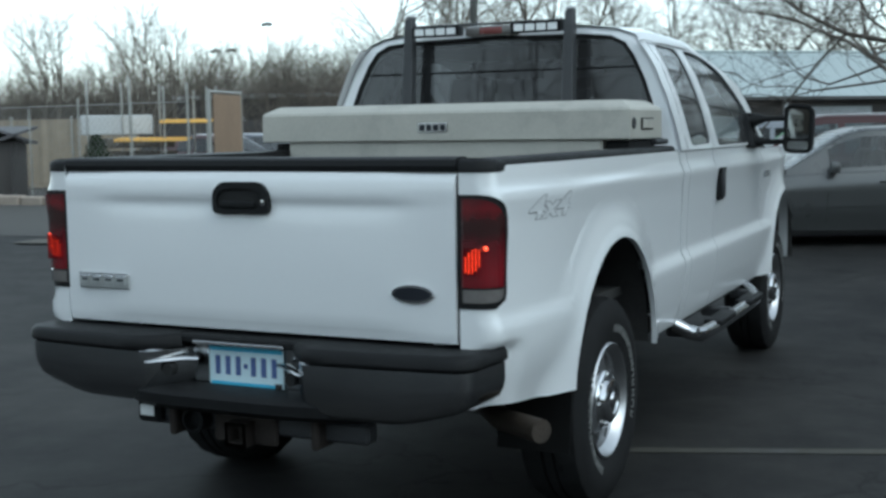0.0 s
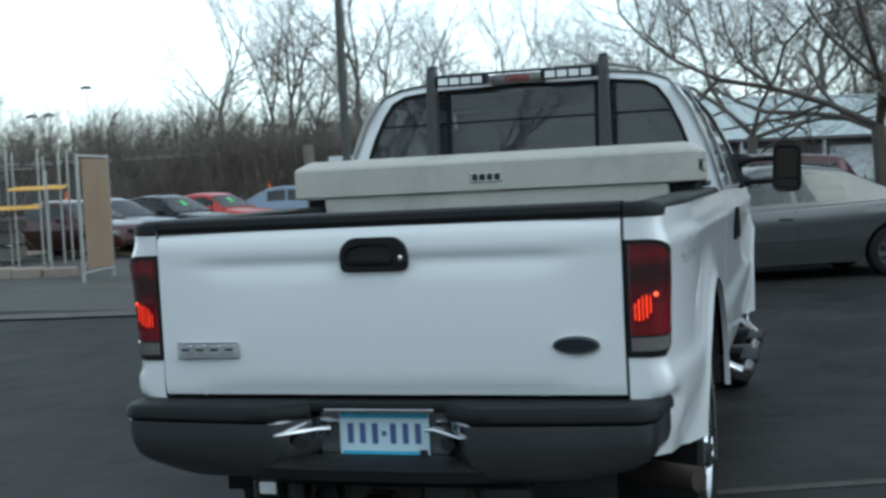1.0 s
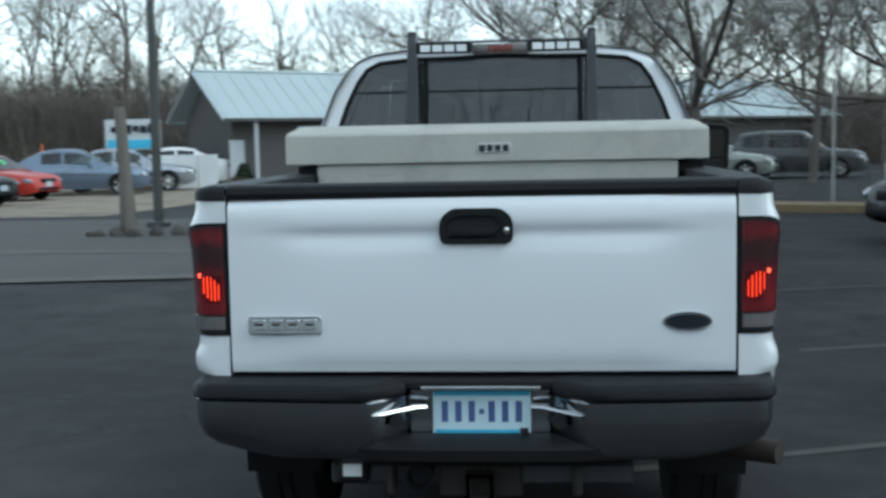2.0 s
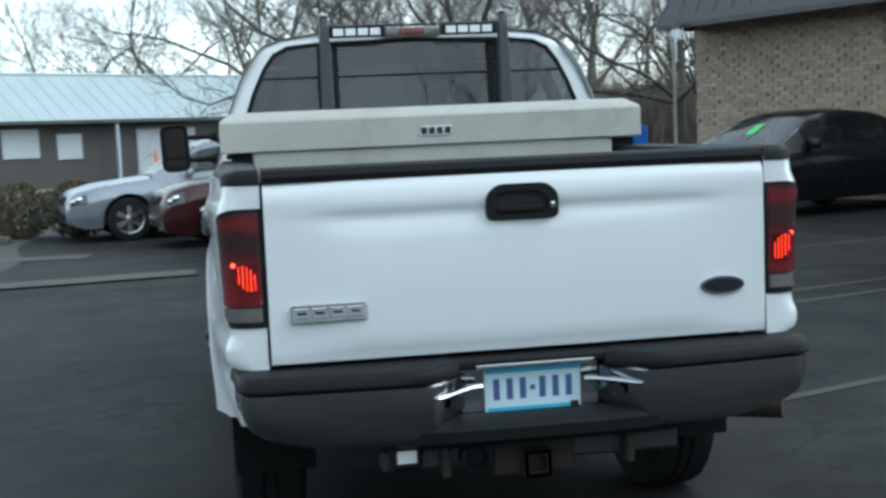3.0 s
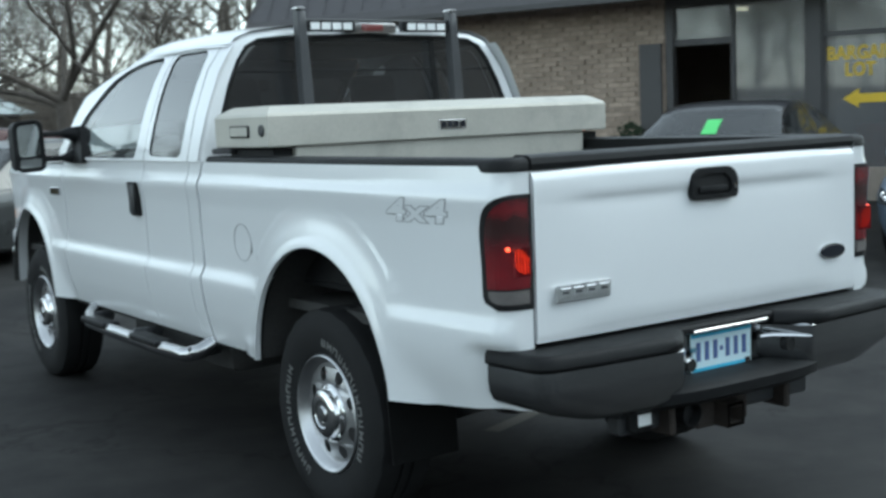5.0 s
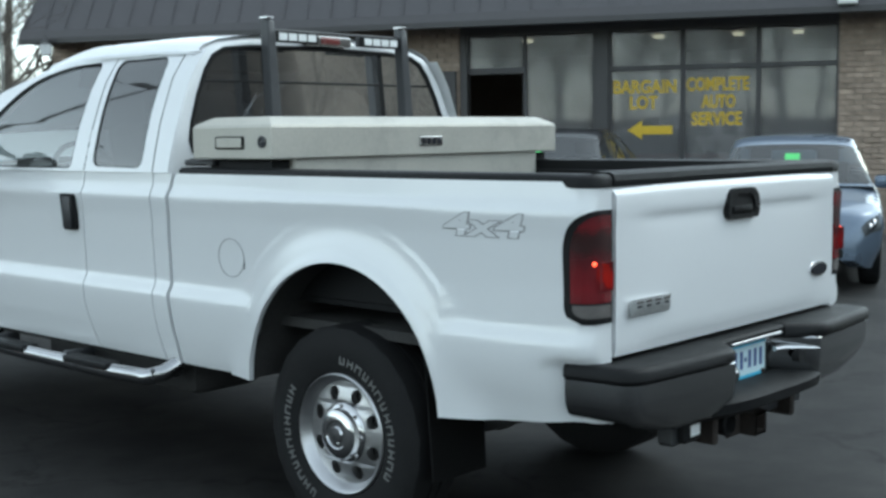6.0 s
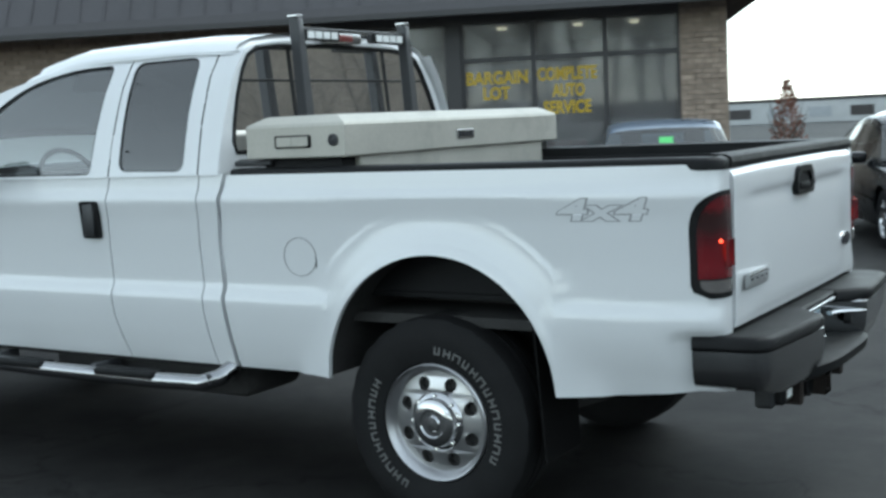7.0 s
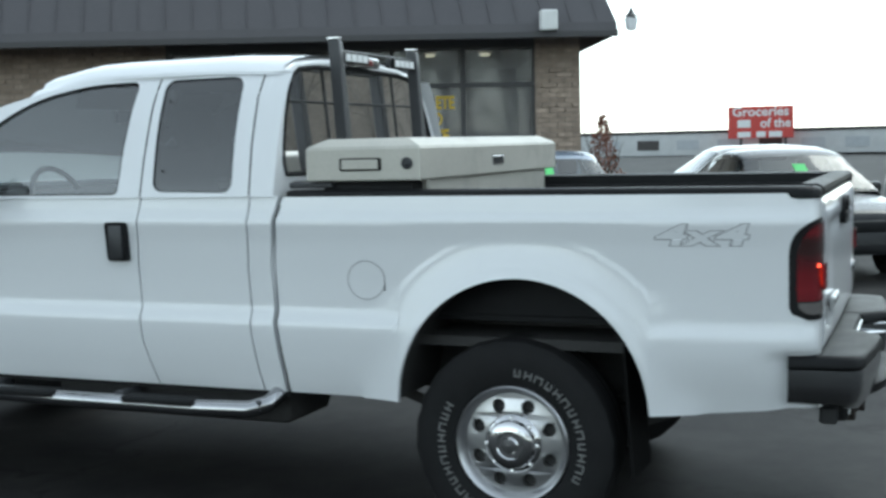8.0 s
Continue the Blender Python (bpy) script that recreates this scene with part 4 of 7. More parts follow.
# cab interior
part("dashboard", newbox((0, 3.93, 1.28), (1.72, 0.36, 0.24), 0.06, segs=3), INTERIOR, truck, "grey dashboard")
sw = bmesh.new()
tilt = pose(-0.42, 3.66, 1.34, 68, 0, 0)
tube(sw, [tilt @ Vector((0.185 * math.cos(2 * math.pi * k / 28), 0.185 * math.sin(2 * math.pi * k / 28), 0)) for k in range(30)], 0.014, 8, False)
for a in (0.3, 2.84, 4.71):
    tube(sw, [tilt @ Vector((0, 0, -0.02)), tilt @ Vector((0.18 * math.cos(a), 0.18 * math.sin(a), 0))], 0.016, 6)
tube(sw, [tilt @ Vector((0, 0, 0.02)), tilt @ Vector((0, 0, -0.28))], 0.04, 10)
part("steering_wheel", sw, INTERIOR, truck, "grey steering wheel")
for x in (-0.42, 0.42):
    seat = part("seat", newbox((x, 3.22, 1.00), (0.54, 0.52, 0.16), 0.05, segs=3), INTERIOR, truck, "grey cloth seat")
    part("backrest", newbox((x, 2.93, 1.30), (0.50, 0.16, 0.62), 0.05, (-12, 0, 0), 3), INTERIOR, seat)
    part("headrest", newbox((x, 2.85, 1.69), (0.27, 0.11, 0.19), 0.04, (-12, 0, 0), 3), INTERIOR, seat)
part("rear_bench", newbox((0, 2.32, 1.18), (1.50, 0.16, 0.50), 0.05, (-8, 0, 0), 3), INTERIOR, truck)
for x in (-0.40, 0.40):
    part("sun_visor", newbox((x, 3.36, 1.845), (0.42, 0.02, 0.11), 0.008, (25, 0, 0)), INTERIOR, truck)
part("rear_view_mirror", newbox((0.0, 3.52, 1.765), (0.25, 0.03, 0.07), 0.012, segs=2), BLACK_PLASTIC, truck)
part("headliner", newbox((0, 2.78, 1.915), (1.38, 1.15, 0.02)), INTERIOR, truck)

# rear bumper: chrome halves with a black step pad, a recess for the plate between them
def bumper_y(x):
    a = abs(x)
    return -0.212 + 0.050 * (a / 0.85) ** 2


def bumper_path(x0, x1, n):
    """Plan of the face from the middle outwards and round the end."""
    pts = [(x0 + (x1 - x0) * k / n, bumper_y(x0 + (x1 - x0) * k / n)) for k in range(n + 1)]
    cx, cy, r = x1, bumper_y(x1) + 0.075, 0.075
    pts += [(cx + r * math.sin(t), cy - r * math.cos(t)) for t in (0.3, 0.6, 0.9, 1.2, 1.5)]
    pts += [(cx + r + 0.004, cy + 0.06), (cx + r + 0.012, 0.05), (cx + r + 0.018, 0.085)]
    return pts


bump_thing = part("rear_bumper", newbox((0, 0.03, 0.70), (1.70, 0.10, 0.15)), UNDER, truck, "chrome rear bumper with a black step pad")
for sx in (-1, 1):
    path = bumper_path(0.325, 0.812, 12)
    path = [(0.20, -0.052), (0.215, -0.056), (0.295, -0.185)] + path
    def section(prof):
        bm = bmesh.new()
        rows = []
        for i, (x, y) in enumerate(path):
            a, b = path[max(i - 1, 0)], path[min(i + 1, len(path) - 1)]
            t = Vector((b[0] - a[0], b[1] - a[1])).normalized()
            n = Vector((t.y, -t.x))
            lift = 0.050 * sstep(0.60, 0.92, x)
            rows.append([Vector((sx * (x + n.x * d), y + n.y * d, z + (lift * (0.70 - z) / 0.12 if z < 0.70 else 0.0))) for d, z in prof])
        vs = grid(bm, rows)
        bm.faces.new(vs[0])
        bm.faces.new(vs[-1][::-1])
        return bm
    part("bumper_shell", section([(-0.05, 0.760), (-0.006, 0.760), (0.0, 0.754), (0.0, 0.70), (-0.006, 0.65), (-0.022, 0.60), (-0.045, 0.572), (-0.07, 0.565)]), BUMPER_CHROME, bump_thing, "dull chrome bumper shell")
    pad = [(0.235, -0.10), (0.33, bumper_y(0.33) + 0.01)] + bumper_path(0.37, 0.812, 10)
    bm = bmesh.new()
    rows = []
    for i, (x, y) in enumerate(pad):
        a, b = pad[max(i - 1, 0)], pad[min(i + 1, len(pad) - 1)]
        t = Vector((b[0] - a[0], b[1] - a[1])).normalized()
        n = Vector((t.y, -t.x))
        o = lambda d, z: Vector((sx * (x + n.x * d), y + n.y * d, z))
        rows.append([o(-0.02, 0.758), o(0.006, 0.760), o(0.012, 0.768), o(0.010, 0.792), o(0.0, 0.804), o(-0.02, 0.808), Vector((sx * min(x, 0.86), max(0.02, y - 0.002), 0.806)), Vector((sx * min(x, 0.86), max(0.02, y - 0.002), 0.76))])
    vs = grid(bm, rows)
    bm.faces.new(vs[0])
    bm.faces.new(vs[-1][::-1])
    part("step_pad", bm, BLACK_PLASTIC, bump_thing, "ribbed black step pad", smooth=40)
    part("bolt_hole", lathe_y(0.022, (sx * 0.248, -0.135, 0.690)), DARK_GAP, bump_thing)
    lip = bmesh.new()
    tube(lip, [(sx * 0.165, -0.095, 0.722), (sx * 0.205, -0.112, 0.723), (sx * 0.25, -0.150, 0.721), (sx * 0.295, -0.190, 0.718), (sx * 0.315, -0.205, 0.717)], [0.015, 0.017, 0.015, 0.010, 0.003], 8, flat=0.6)
    part("bright_lip", lip, CHROME, bump_thing)
part("recess_panel", newbox((0, -0.042, 0.675), (0.44, 0.02, 0.19), 0.004), BUMPER_CHROME, bump_thing)
part("middle_step", newbox((0, -0.02, 0.790), (0.52, 0.16, 0.03), 0.008), BLACK_PLASTIC, bump_thing)
bm = bmesh.new()
rows = []
for k in range(17):
    x = -0.47 + 0.94 * k / 16
    e = 1 - abs(x / 0.47) ** 4
    yf = -0.10 - 0.135 * e
    zt = 0.600 + 0.02 * e
    rows.append([Vector((x, -0.06, zt + 0.012)), Vector((x, yf + 0.02, zt + 0.012)), Vector((x, yf, zt)), Vector((x, yf + 0.004, zt - 0.035)), Vector((x, yf + 0.05, zt - 0.06)), Vector((x, -0.04, zt - 0.06))])
vs = grid(bm, rows)
bm.faces.new(vs[0])
bm.faces.new(vs[-1][::-1])
part("lower_step", bm, BLACK_PLASTIC, bump_thing, "black lower step")

# plate with bars for its characters
plate = part("licence_plate", newbox((0.006, -0.060, 0.703), (0.305, 0.004, 0.155), 0.0015), PLATE_WHITE, bump_thing, "blue and white plate with dark bars")
part("plate_band", newbox((0.006, -0.0628, 0.764), (0.299, 0.003, 0.028)), PLATE_BLUE, plate)
part("plate_foot", newbox((-0.004, -0.0624, 0.637), (0.27, 0.003, 0.012)), PLATE_BLUE, plate)
for k, x in enumerate((-0.115, -0.073, -0.031, 0.031, 0.073, 0.115)):
    part("plate_bar", newbox((x + 0.006, -0.0630, 0.700), (0.020, 0.003, 0.066), 0.001), PLATE_DARK, plate)
part("plate_dot", newbox((0.006, -0.0630, 0.700), (0.016, 0.003, 0.016), 0.001), PLATE_DARK, plate)
part("plate_sticker", newbox((0.138, -0.0632, 0.637), (0.026, 0.003, 0.022)), RUST, plate)
part("plate_bracket", newbox((0.006, -0.108, 0.782), (0.37, 0.010, 0.012), 0.002), ALLOY, plate, "bright strip above the plate")

# hitch, plugs, exhaust, axle, spare wheel
hitch = part("tow_hitch", newbox((0, -0.02, 0.50), (0.95, 0.07, 0.07), 0.01), BLACK_STEEL, truck, "rusty black tow hitch")
rec = sheet(bmesh.new(), [Vector(p) for p in ((-0.042, -0.042), (0.042, -0.042), (0.042, 0.042), (-0.042, 0.042))], [[Vector(p) for p in ((-0.028, -0.028), (0.028, -0.028), (0.028, 0.028), (-0.028, 0.028))]], lambda u, v: Vector((u, -0.13, 0.475 + v)), (0, 0.16, 0))
box(rec, (0, -0.04, 0.475 + 0.036), (0.084, 0.18, 0.012))
box(rec, (0, -0.04, 0.475 - 0.036), (0.084, 0.18, 0.012))
box(rec, (0.036, -0.04, 0.475), (0.012, 0.18, 0.06))
box(rec, (-0.036, -0.04, 0.475), (0.012, 0.18, 0.06))
part("receiver", rec, RUST, hitch, "rusty square receiver")
part("hitch_plate", newbox((0.0, -0.06, 0.485), (0.26, 0.02, 0.11), 0.008), RUST, hitch)
for x in (-0.28, 0.30):
    part("chain_bracket", newbox((x, -0.05, 0.51), (0.03, 0.12, 0.13), 0.008), RUST, hitch)
plug = part("trailer_plug", newbox((-0.40, -0.05, 0.525), (0.10, 0.08, 0.10), 0.012), BLACK_PLASTIC, hitch)
part("plug_label", newbox((-0.40, -0.094, 0.520), (0.060, 0.004, 0.040), 0.002), LETTER_WHITE, plug, "white label")
b = bmesh.new()
lathe(b, [(-0.05, 0.045), (0.06, 0.045), (0.065, 0.035), (0.03, 0.03), (0.03, 0.0)], (-0.19, -0.05, 0.505), 20, "y", -1)
part("round_plug", b, BLACK_PLASTIC, hitch)
ex = bmesh.new()
tube(ex, [(0.55, 2.4, 0.50), (0.60, 0.75, 0.52), (0.66, 0.50, 0.50), (0.78, 0.36, 0.49), (0.97, 0.24, 0.495)], 0.041, 14)
part("exhaust", ex, EXHAUST, truck, "brown exhaust pipe ending behind the wheel")
part("rear_axle", tube(bmesh.new(), [(-0.72, 1.135, 0.412), (0.72, 1.135, 0.412)], 0.05, 14), UNDER, truck)
part("front_axle", tube(bmesh.new(), [(-0.72, FRONT_Y, 0.412), (0.72, FRONT_Y, 0.412)], 0.05, 14), UNDER, truck)
b = bmesh.new()
bmesh.ops.create_icosphere(b, subdivisions=3, radius=0.17, matrix=Matrix.Translation((0, 1.135, 0.42)))
part("differential", b, UNDER, truck)
for sx in (-1, 1):
    part("frame_rail", newbox((sx * 0.43, 2.7, 0.60), (0.08, 5.4, 0.15), 0.01), UNDER, truck)
    bm = bmesh.new()
    for n in range(4):
        tube(bm, [(sx * 0.52, 1.135 + (0.62 - 0.12 * n) * s, 0.36 - 0.012 * n + 0.15 * s * s) for s in (-1, -0.5, 0, 0.5, 1)], 0.012, 6, flat=2.2)
    part("leaf_spring", bm, UNDER, truck)
b = bmesh.new()
lathe(b, [(-0.12, 0.22), (-0.125, 0.33), (-0.10, 0.39), (0.0, 0.40), (0.10, 0.39), (0.125, 0.33), (0.12, 0.22)], (0.0, 0.52, 0.60), 40, "z")
part("spare_tyre", b, RUBBER, truck)
part("underbody", newbox((0, 2.8, 0.80), (1.70, 5.2, 0.04)), UNDER, truck)
part("fuel_tank", newbox((-0.66, 2.75, 0.58), (0.40, 1.25, 0.36), 0.06, segs=2), UNDER, truck)
part("gearbox", newbox((0.05, 3.55, 0.58), (0.62, 1.3, 0.34), 0.08, segs=2), UNDER, truck)
part("silencer", newbox((0.60, 2.7, 0.56), (0.30, 0.9, 0.24), 0.09, segs=3), EXHAUST, truck)
for y in (2.05, 3.0, 4.2):
    part("crossmember", newbox((0, y, 0.57), (0.82, 0.12, 0.10), 0.02), UNDER, truck)

# ---- load rack behind the cab ----
rack = thing("load_rack", "black steel rack behind the cab with white bars on its signs", "truck rack")
for sx in (-1, 1):
    bm = bmesh.new()
    rows = []
    for z, y, w in ((1.415, 2.055, 0.060), (1.64, 2.062, 0.056), (1.98, 2.085, 0.046), (2.065, 2.092, 0.040)):
        rows.append([Vector((sx * 0.428 + dx * w / 2, y + dy * 0.055 / 2, z + (0.012 * dy if z > 2 else 0))) for dx, dy in ((-1, -1), (1, -1), (1, 1), (-1, 1))])
    vs = grid(bm, rows, close=True)
    bm.faces.new(vs[0][::-1])
    bm.faces.new(vs[-1])
    bmesh.ops.bevel(bm, geom=list(bm.edges), offset=0.004, segments=1, affect="EDGES")
    post = part("post", bm, BLACK_STEEL, rack)
    part("post_cap", newbox((sx * 0.428, 2.094, 2.068), (0.042, 0.056, 0.008), 0.002), ALLOY, post, "bare metal end")
    part("foot", newbox((sx * 0.64, 2.05, 1.432), (0.50, 0.05, 0.030), 0.005), BLACK_STEEL, rack)
    part("clamp", newbox((sx * 0.87, 1.98, 1.430), (0.08, 0.20, 0.024), 0.006), BLACK_STEEL, rack)
    sign = part("sign_panel", newbox((sx * 0.268 - 0.008, 2.068, 1.985), (0.262, 0.014, 0.052), 0.004), BLACK_PLASTIC, rack, "black sign with white bars")
    for k in range(4):
        part("sign_bar", newbox((sx * 0.268 - 0.008 + (k - 1.5) * 0.058, 2.059, 1.985), (0.047, 0.004, 0.032)), LETTER_WHITE, sign)
    part("crossbar", newbox((sx * 0.272 - 0.006, 2.088, 1.985), (0.29, 0.026, 0.046), 0.006), BLACK_STEEL, rack)
part("top_rod", tube(bmesh.new(), [(-0.41, 2.086, 2.014), (0.41, 2.086, 2.014)], 0.006, 8), BLACK_STEEL, rack)

# ---- aluminium toolbox across the bed ----
tool = thing("toolbox", "worn aluminium toolbox lying across the truck bed", "toolbox")
part("body", newbox((-0.01, 1.72, 1.19), (1.57, 0.44, 0.54), 0.008), ALUMINIUM, tool)
bm = bmesh.new()
rows = []
for z, ix, iy in ((1.447, 0.004, 0.004), (1.452, 0.0, 0.0), (1.572, 0.0, 0.0), (1.584, 0.006, 0.006), (1.610, 0.045, 0.060), (1.616, 0.060, 0.078)):
    rows.append([Vector((x, y, z)) for x, y in ((-0.928 + ix, 1.48 + iy), (0.902 - ix, 1.48 + iy), (0.902 - ix, 1.985 - iy), (-0.928 + ix, 1.985 - iy))])
vs = grid(bm, rows, close=True)
bm.faces.new(vs[0][::-1])
bm.faces.new(vs[-1])
lid = part("lid", bm, ALUMINIUM, tool, "scuffed aluminium lid with sloping edges", smooth=20)
lp = part("maker_plate", newbox((-0.015, 1.477, 1.508), (0.150, 0.006, 0.044), 0.004), ALLOY, lid, "small plate with dark bars")
for k in range(4):
    part("plate_bar", newbox((-0.066 + 0.034 * k, 1.473, 1.508), (0.024, 0.003, 0.026), 0.002), BADGE_DARK, lp)
for sx in (-1, 1):
    xe = -0.928 if sx < 0 else 0.902
    latch = part("latch", newbox((xe + sx * 0.002, 1.74, 1.512), (0.008, 0.185, 0.052), 0.006), BLACK_PLASTIC, lid, "recessed paddle latch")
    for y in (1.70, 1.78):
        part("latch_bar", newbox((xe + sx * 0.007, y, 1.512), (0.005, 0.082, 0.040), 0.003), ALUMINIUM, latch)
    b = bmesh.new()
    lathe(b, [(0.0, 0.024), (0.006, 0.024), (0.008, 0.016), (0.003, 0.012), (0.006, 0.006), (0.006, 0.0)], (xe, 1.535, 1.515), 20, "x", sx)
    part("lock", b, BLACK_STEEL, lid)
    part("end_bracket", newbox((sx * 0.835, 1.73, 1.415), (0.10, 0.40, 0.05), 0.004), BLACK_PLASTIC, tool)


# ---- the lot ----
def ground_z(x, y):
    return 0.15 * sstep(5.2, 11.0, y)


def on_ground(x, y, rz=0.0):
    return pose(x, y, ground_z(x, y), 0, 0, rz)


bm = bmesh.new()
ys = [-2500, -400, -60, -20, 0, 5.2] + [5.2 + 5.8 * k / 10 for k in range(1, 11)] + [20, 60, 200, 2500]
grid(bm, [[Vector((x, y, ground_z(x, y))) for y in ys] for x in (-2500, -300, -60, -20, 0, 20, 60, 300, 2500)])
tagged(part("ground", bm, ASPHALT, None, smooth=60), label="worn dark asphalt of a car lot with fine cracks", category="ground", kind="structure")

LINE_PAINT = surface("line_paint", (0.046, 0.043, 0.033), 0.8, spread=0.35, scale=5, fine=60, bump=0.1, spots=(0.06, 0.06, 0.06), spot_amount=0.9)
def strip(name, a, b, w, mat, label, cat, up=0.004):
    a, b = Vector(a), Vector(b)
    t = (b - a).normalized()
    n = Vector((-t.y, t.x)) * w / 2
    bm = bmesh.new()
    rows = []
    for k in range(9):
        p = a.lerp(b, k / 8)
        rows.append([Vector((*(p + n), ground_z(*p) + up)), Vector((*(p - n), ground_z(*p) + up))])
    grid(bm, rows)
    return tagged(part(name, bm, mat), label=label, category=cat, group="parking lines", kind="structure")


for a, b in (((0.3, 1.70), (5.2, 3.55)), ((2.2, -0.30), (6.2, 0.75)), ((2.3, 7.9), (6.4, 8.9)), ((3.6, 6.0), (6.6, 6.9)), ((2.0, 5.0), (5.8, 6.2))):
    strip("parking_line", a, b, 0.085, LINE_PAINT, "faded painted parking line on the asphalt", "line")

# streaks of low sun on the ground, painted as pale strips
for a, b in (((-10.5, 12.3), (-2.8, 11.9)), ((-9.5, 8.6), (-1.4, 9.5))):
    strip("worn_stripe", a, b, 0.55, surface("worn_stripe", (0.075, 0.067, 0.055), 0.85, spread=0.35, scale=3, fine=40, bump=0.1, spots=(0.035, 0.034, 0.033), spot_amount=0.85), "broad pale streak of sunlight painted across the lot", "line", 0.010)
# sheet of paler asphalt: the light on the far lot is in its colour
LIT_ASPHALT = surface("lit_asphalt", (0.056, 0.052, 0.047), 0.85, spread=0.25, scale=0.9, fine=45, bump=0.25, spots=(0.034, 0.033, 0.032), spot_amount=0.7)
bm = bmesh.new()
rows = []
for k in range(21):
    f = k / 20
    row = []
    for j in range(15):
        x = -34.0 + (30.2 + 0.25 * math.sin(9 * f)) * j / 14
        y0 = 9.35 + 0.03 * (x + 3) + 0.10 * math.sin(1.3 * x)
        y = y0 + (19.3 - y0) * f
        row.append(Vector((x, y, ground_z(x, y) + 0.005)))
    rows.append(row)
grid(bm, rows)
tagged(part("old_pavement", bm, LIT_ASPHALT, None, smooth=60), label="far asphalt painted paler for the light on it", category="pavement", kind="structure")
# tan gravel, its tone raised to hold the sunlight falling there
GRAVEL = surface("tan_gravel", (0.22, 0.18, 0.13), 0.95, spread=0.3, scale=1.5, fine=60, bump=0.4, spots=(0.06, 0.055, 0.05), spot_amount=0.7)
gv = bmesh.new()
grid(gv, [[Vector((-30, 19.5, 0.158)), Vector((-9.0, 20.5, 0.158))], [Vector((-30, 44, 0.158)), Vector((-6.5, 43.0, 0.158))]])
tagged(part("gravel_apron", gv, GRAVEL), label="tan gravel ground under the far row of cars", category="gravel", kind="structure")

# ---- the dealer's brick building ----
A0 = Vector((13.3, 4.8))
DV = Vector((-0.42, 0.907)).normalized()
NV = Vector((-DV.y, DV.x))


def wall_at(s, o, z):
    p = A0 + DV * s + NV * o
    return Vector((p.x, p.y, z))


WALL_M = Matrix(((DV.x, NV.x, 0, A0.x), (DV.y, NV.y, 0, A0.y), (0, 0, 1, 0), (0, 0, 0, 1)))
MORTAR = surface("mortar", (0.29, 0.245, 0.205), 0.9, spread=0.15, scale=8, fine=60, bump=0.3)
BRICK = surface("brick_tan", (0.355, 0.280, 0.222), 0.85, spread=0.26, scale=9, fine=45, bump=0.6, piece=0.17)
BRICK_STUFF = surface("brick_tan_rest", (0.355, 0.280, 0.222), 0.85, spread=0.26, scale=9, fine=45, bump=0.6, piece=0.17, island=True)
ROOF_DARK = surface("dark_roof_metal", (0.082, 0.077, 0.083), 0.55, spread=0.1, scale=1.5, fine=25, bump=0.05)
DARK_FRAME = surface("dark_frame", (0.05, 0.048, 0.049), 0.5, spread=0.1, bump=0.05)
SOFFIT = surface("soffit", (0.10, 0.094, 0.09), 0.7, spread=0.1, bump=0.1)
SHOP_GLASS = glass("shop_glass", (0.45, 0.45, 0.43), 0.04, 1.65, 0.20)
YELLOW = surface("yellow_vinyl", (0.62, 0.42, 0.02), 0.5, spread=0.08, scale=12, bump=0.0)
STORE_IN = surface("store_inside", (0.30, 0.26, 0.22), 0.85, spread=0.2, scale=2, bump=0.05)
WHITE_LAMP = surface("lamp_housing", (0.70, 0.70, 0.68), 0.4, spread=0.05, bump=0.0)
RED_PAINT = surface("red_display", (0.45, 0.05, 0.03), 0.5, spread=0.15, bump=0.0)


def wall_part(name, s0, s1, o0, o1, z0, z1, mat, parent, label="", bevel=0.0):
    bm = newbox(((s0 + s1) / 2, (o0 + o1) / 2, (z0 + z1) / 2), (s1 - s0, o1 - o0, z1 - z0), bevel)
    bm.transform(WALL_M)
    return part(name, bm, mat, parent, label, smooth=0)


store = thing("dealer_building", "brick car dealer's building with a dark metal mansard roof", "building")
S_END = 14.0
wall_part("brick_wall", 6.45, S_END, -0.25, -0.02, 0.0, 3.45, MORTAR, store, "rough tan brick wall")
wall_part("corner_pier", 0.0, 0.72, -0.30, -0.02, 0.0, 3.45, MORTAR, store, "brick corner pier")
wall_part("end_wall", 0.0, 0.25, -7.0, -0.30, 0.0, 3.45, MORTAR, store)
wall_part("far_wall", S_END - 0.25, S_END, -7.0, -0.25, 0.0, 3.45, MORTAR, store)
wall_part("back_wall", 0.0, S_END, -7.3, -7.0, 0.0, 3.45, STORE_IN, store)
wall_part("shop_floor", 0.25, S_END - 0.25, -7.0, -0.05, 0.10, 0.17, STORE_IN, store)
wall_part("shop_ceiling", 0.25, S_END - 0.25, -7.0, -0.05, 3.15, 3.2, STORE_IN, store)
wall_part("header", 0.72, 6.45, -0.25, 0.0, 3.06, 3.45, SOFFIT, store)
wall_part("plinth", 0.72, 5.43, -0.22, -0.0, 0.0, 0.55, MORTAR, store)
wall_part("inner_partition", 4.2, 4.3, -7.0, -1.5, 0.1, 3.15, STORE_IN, store)
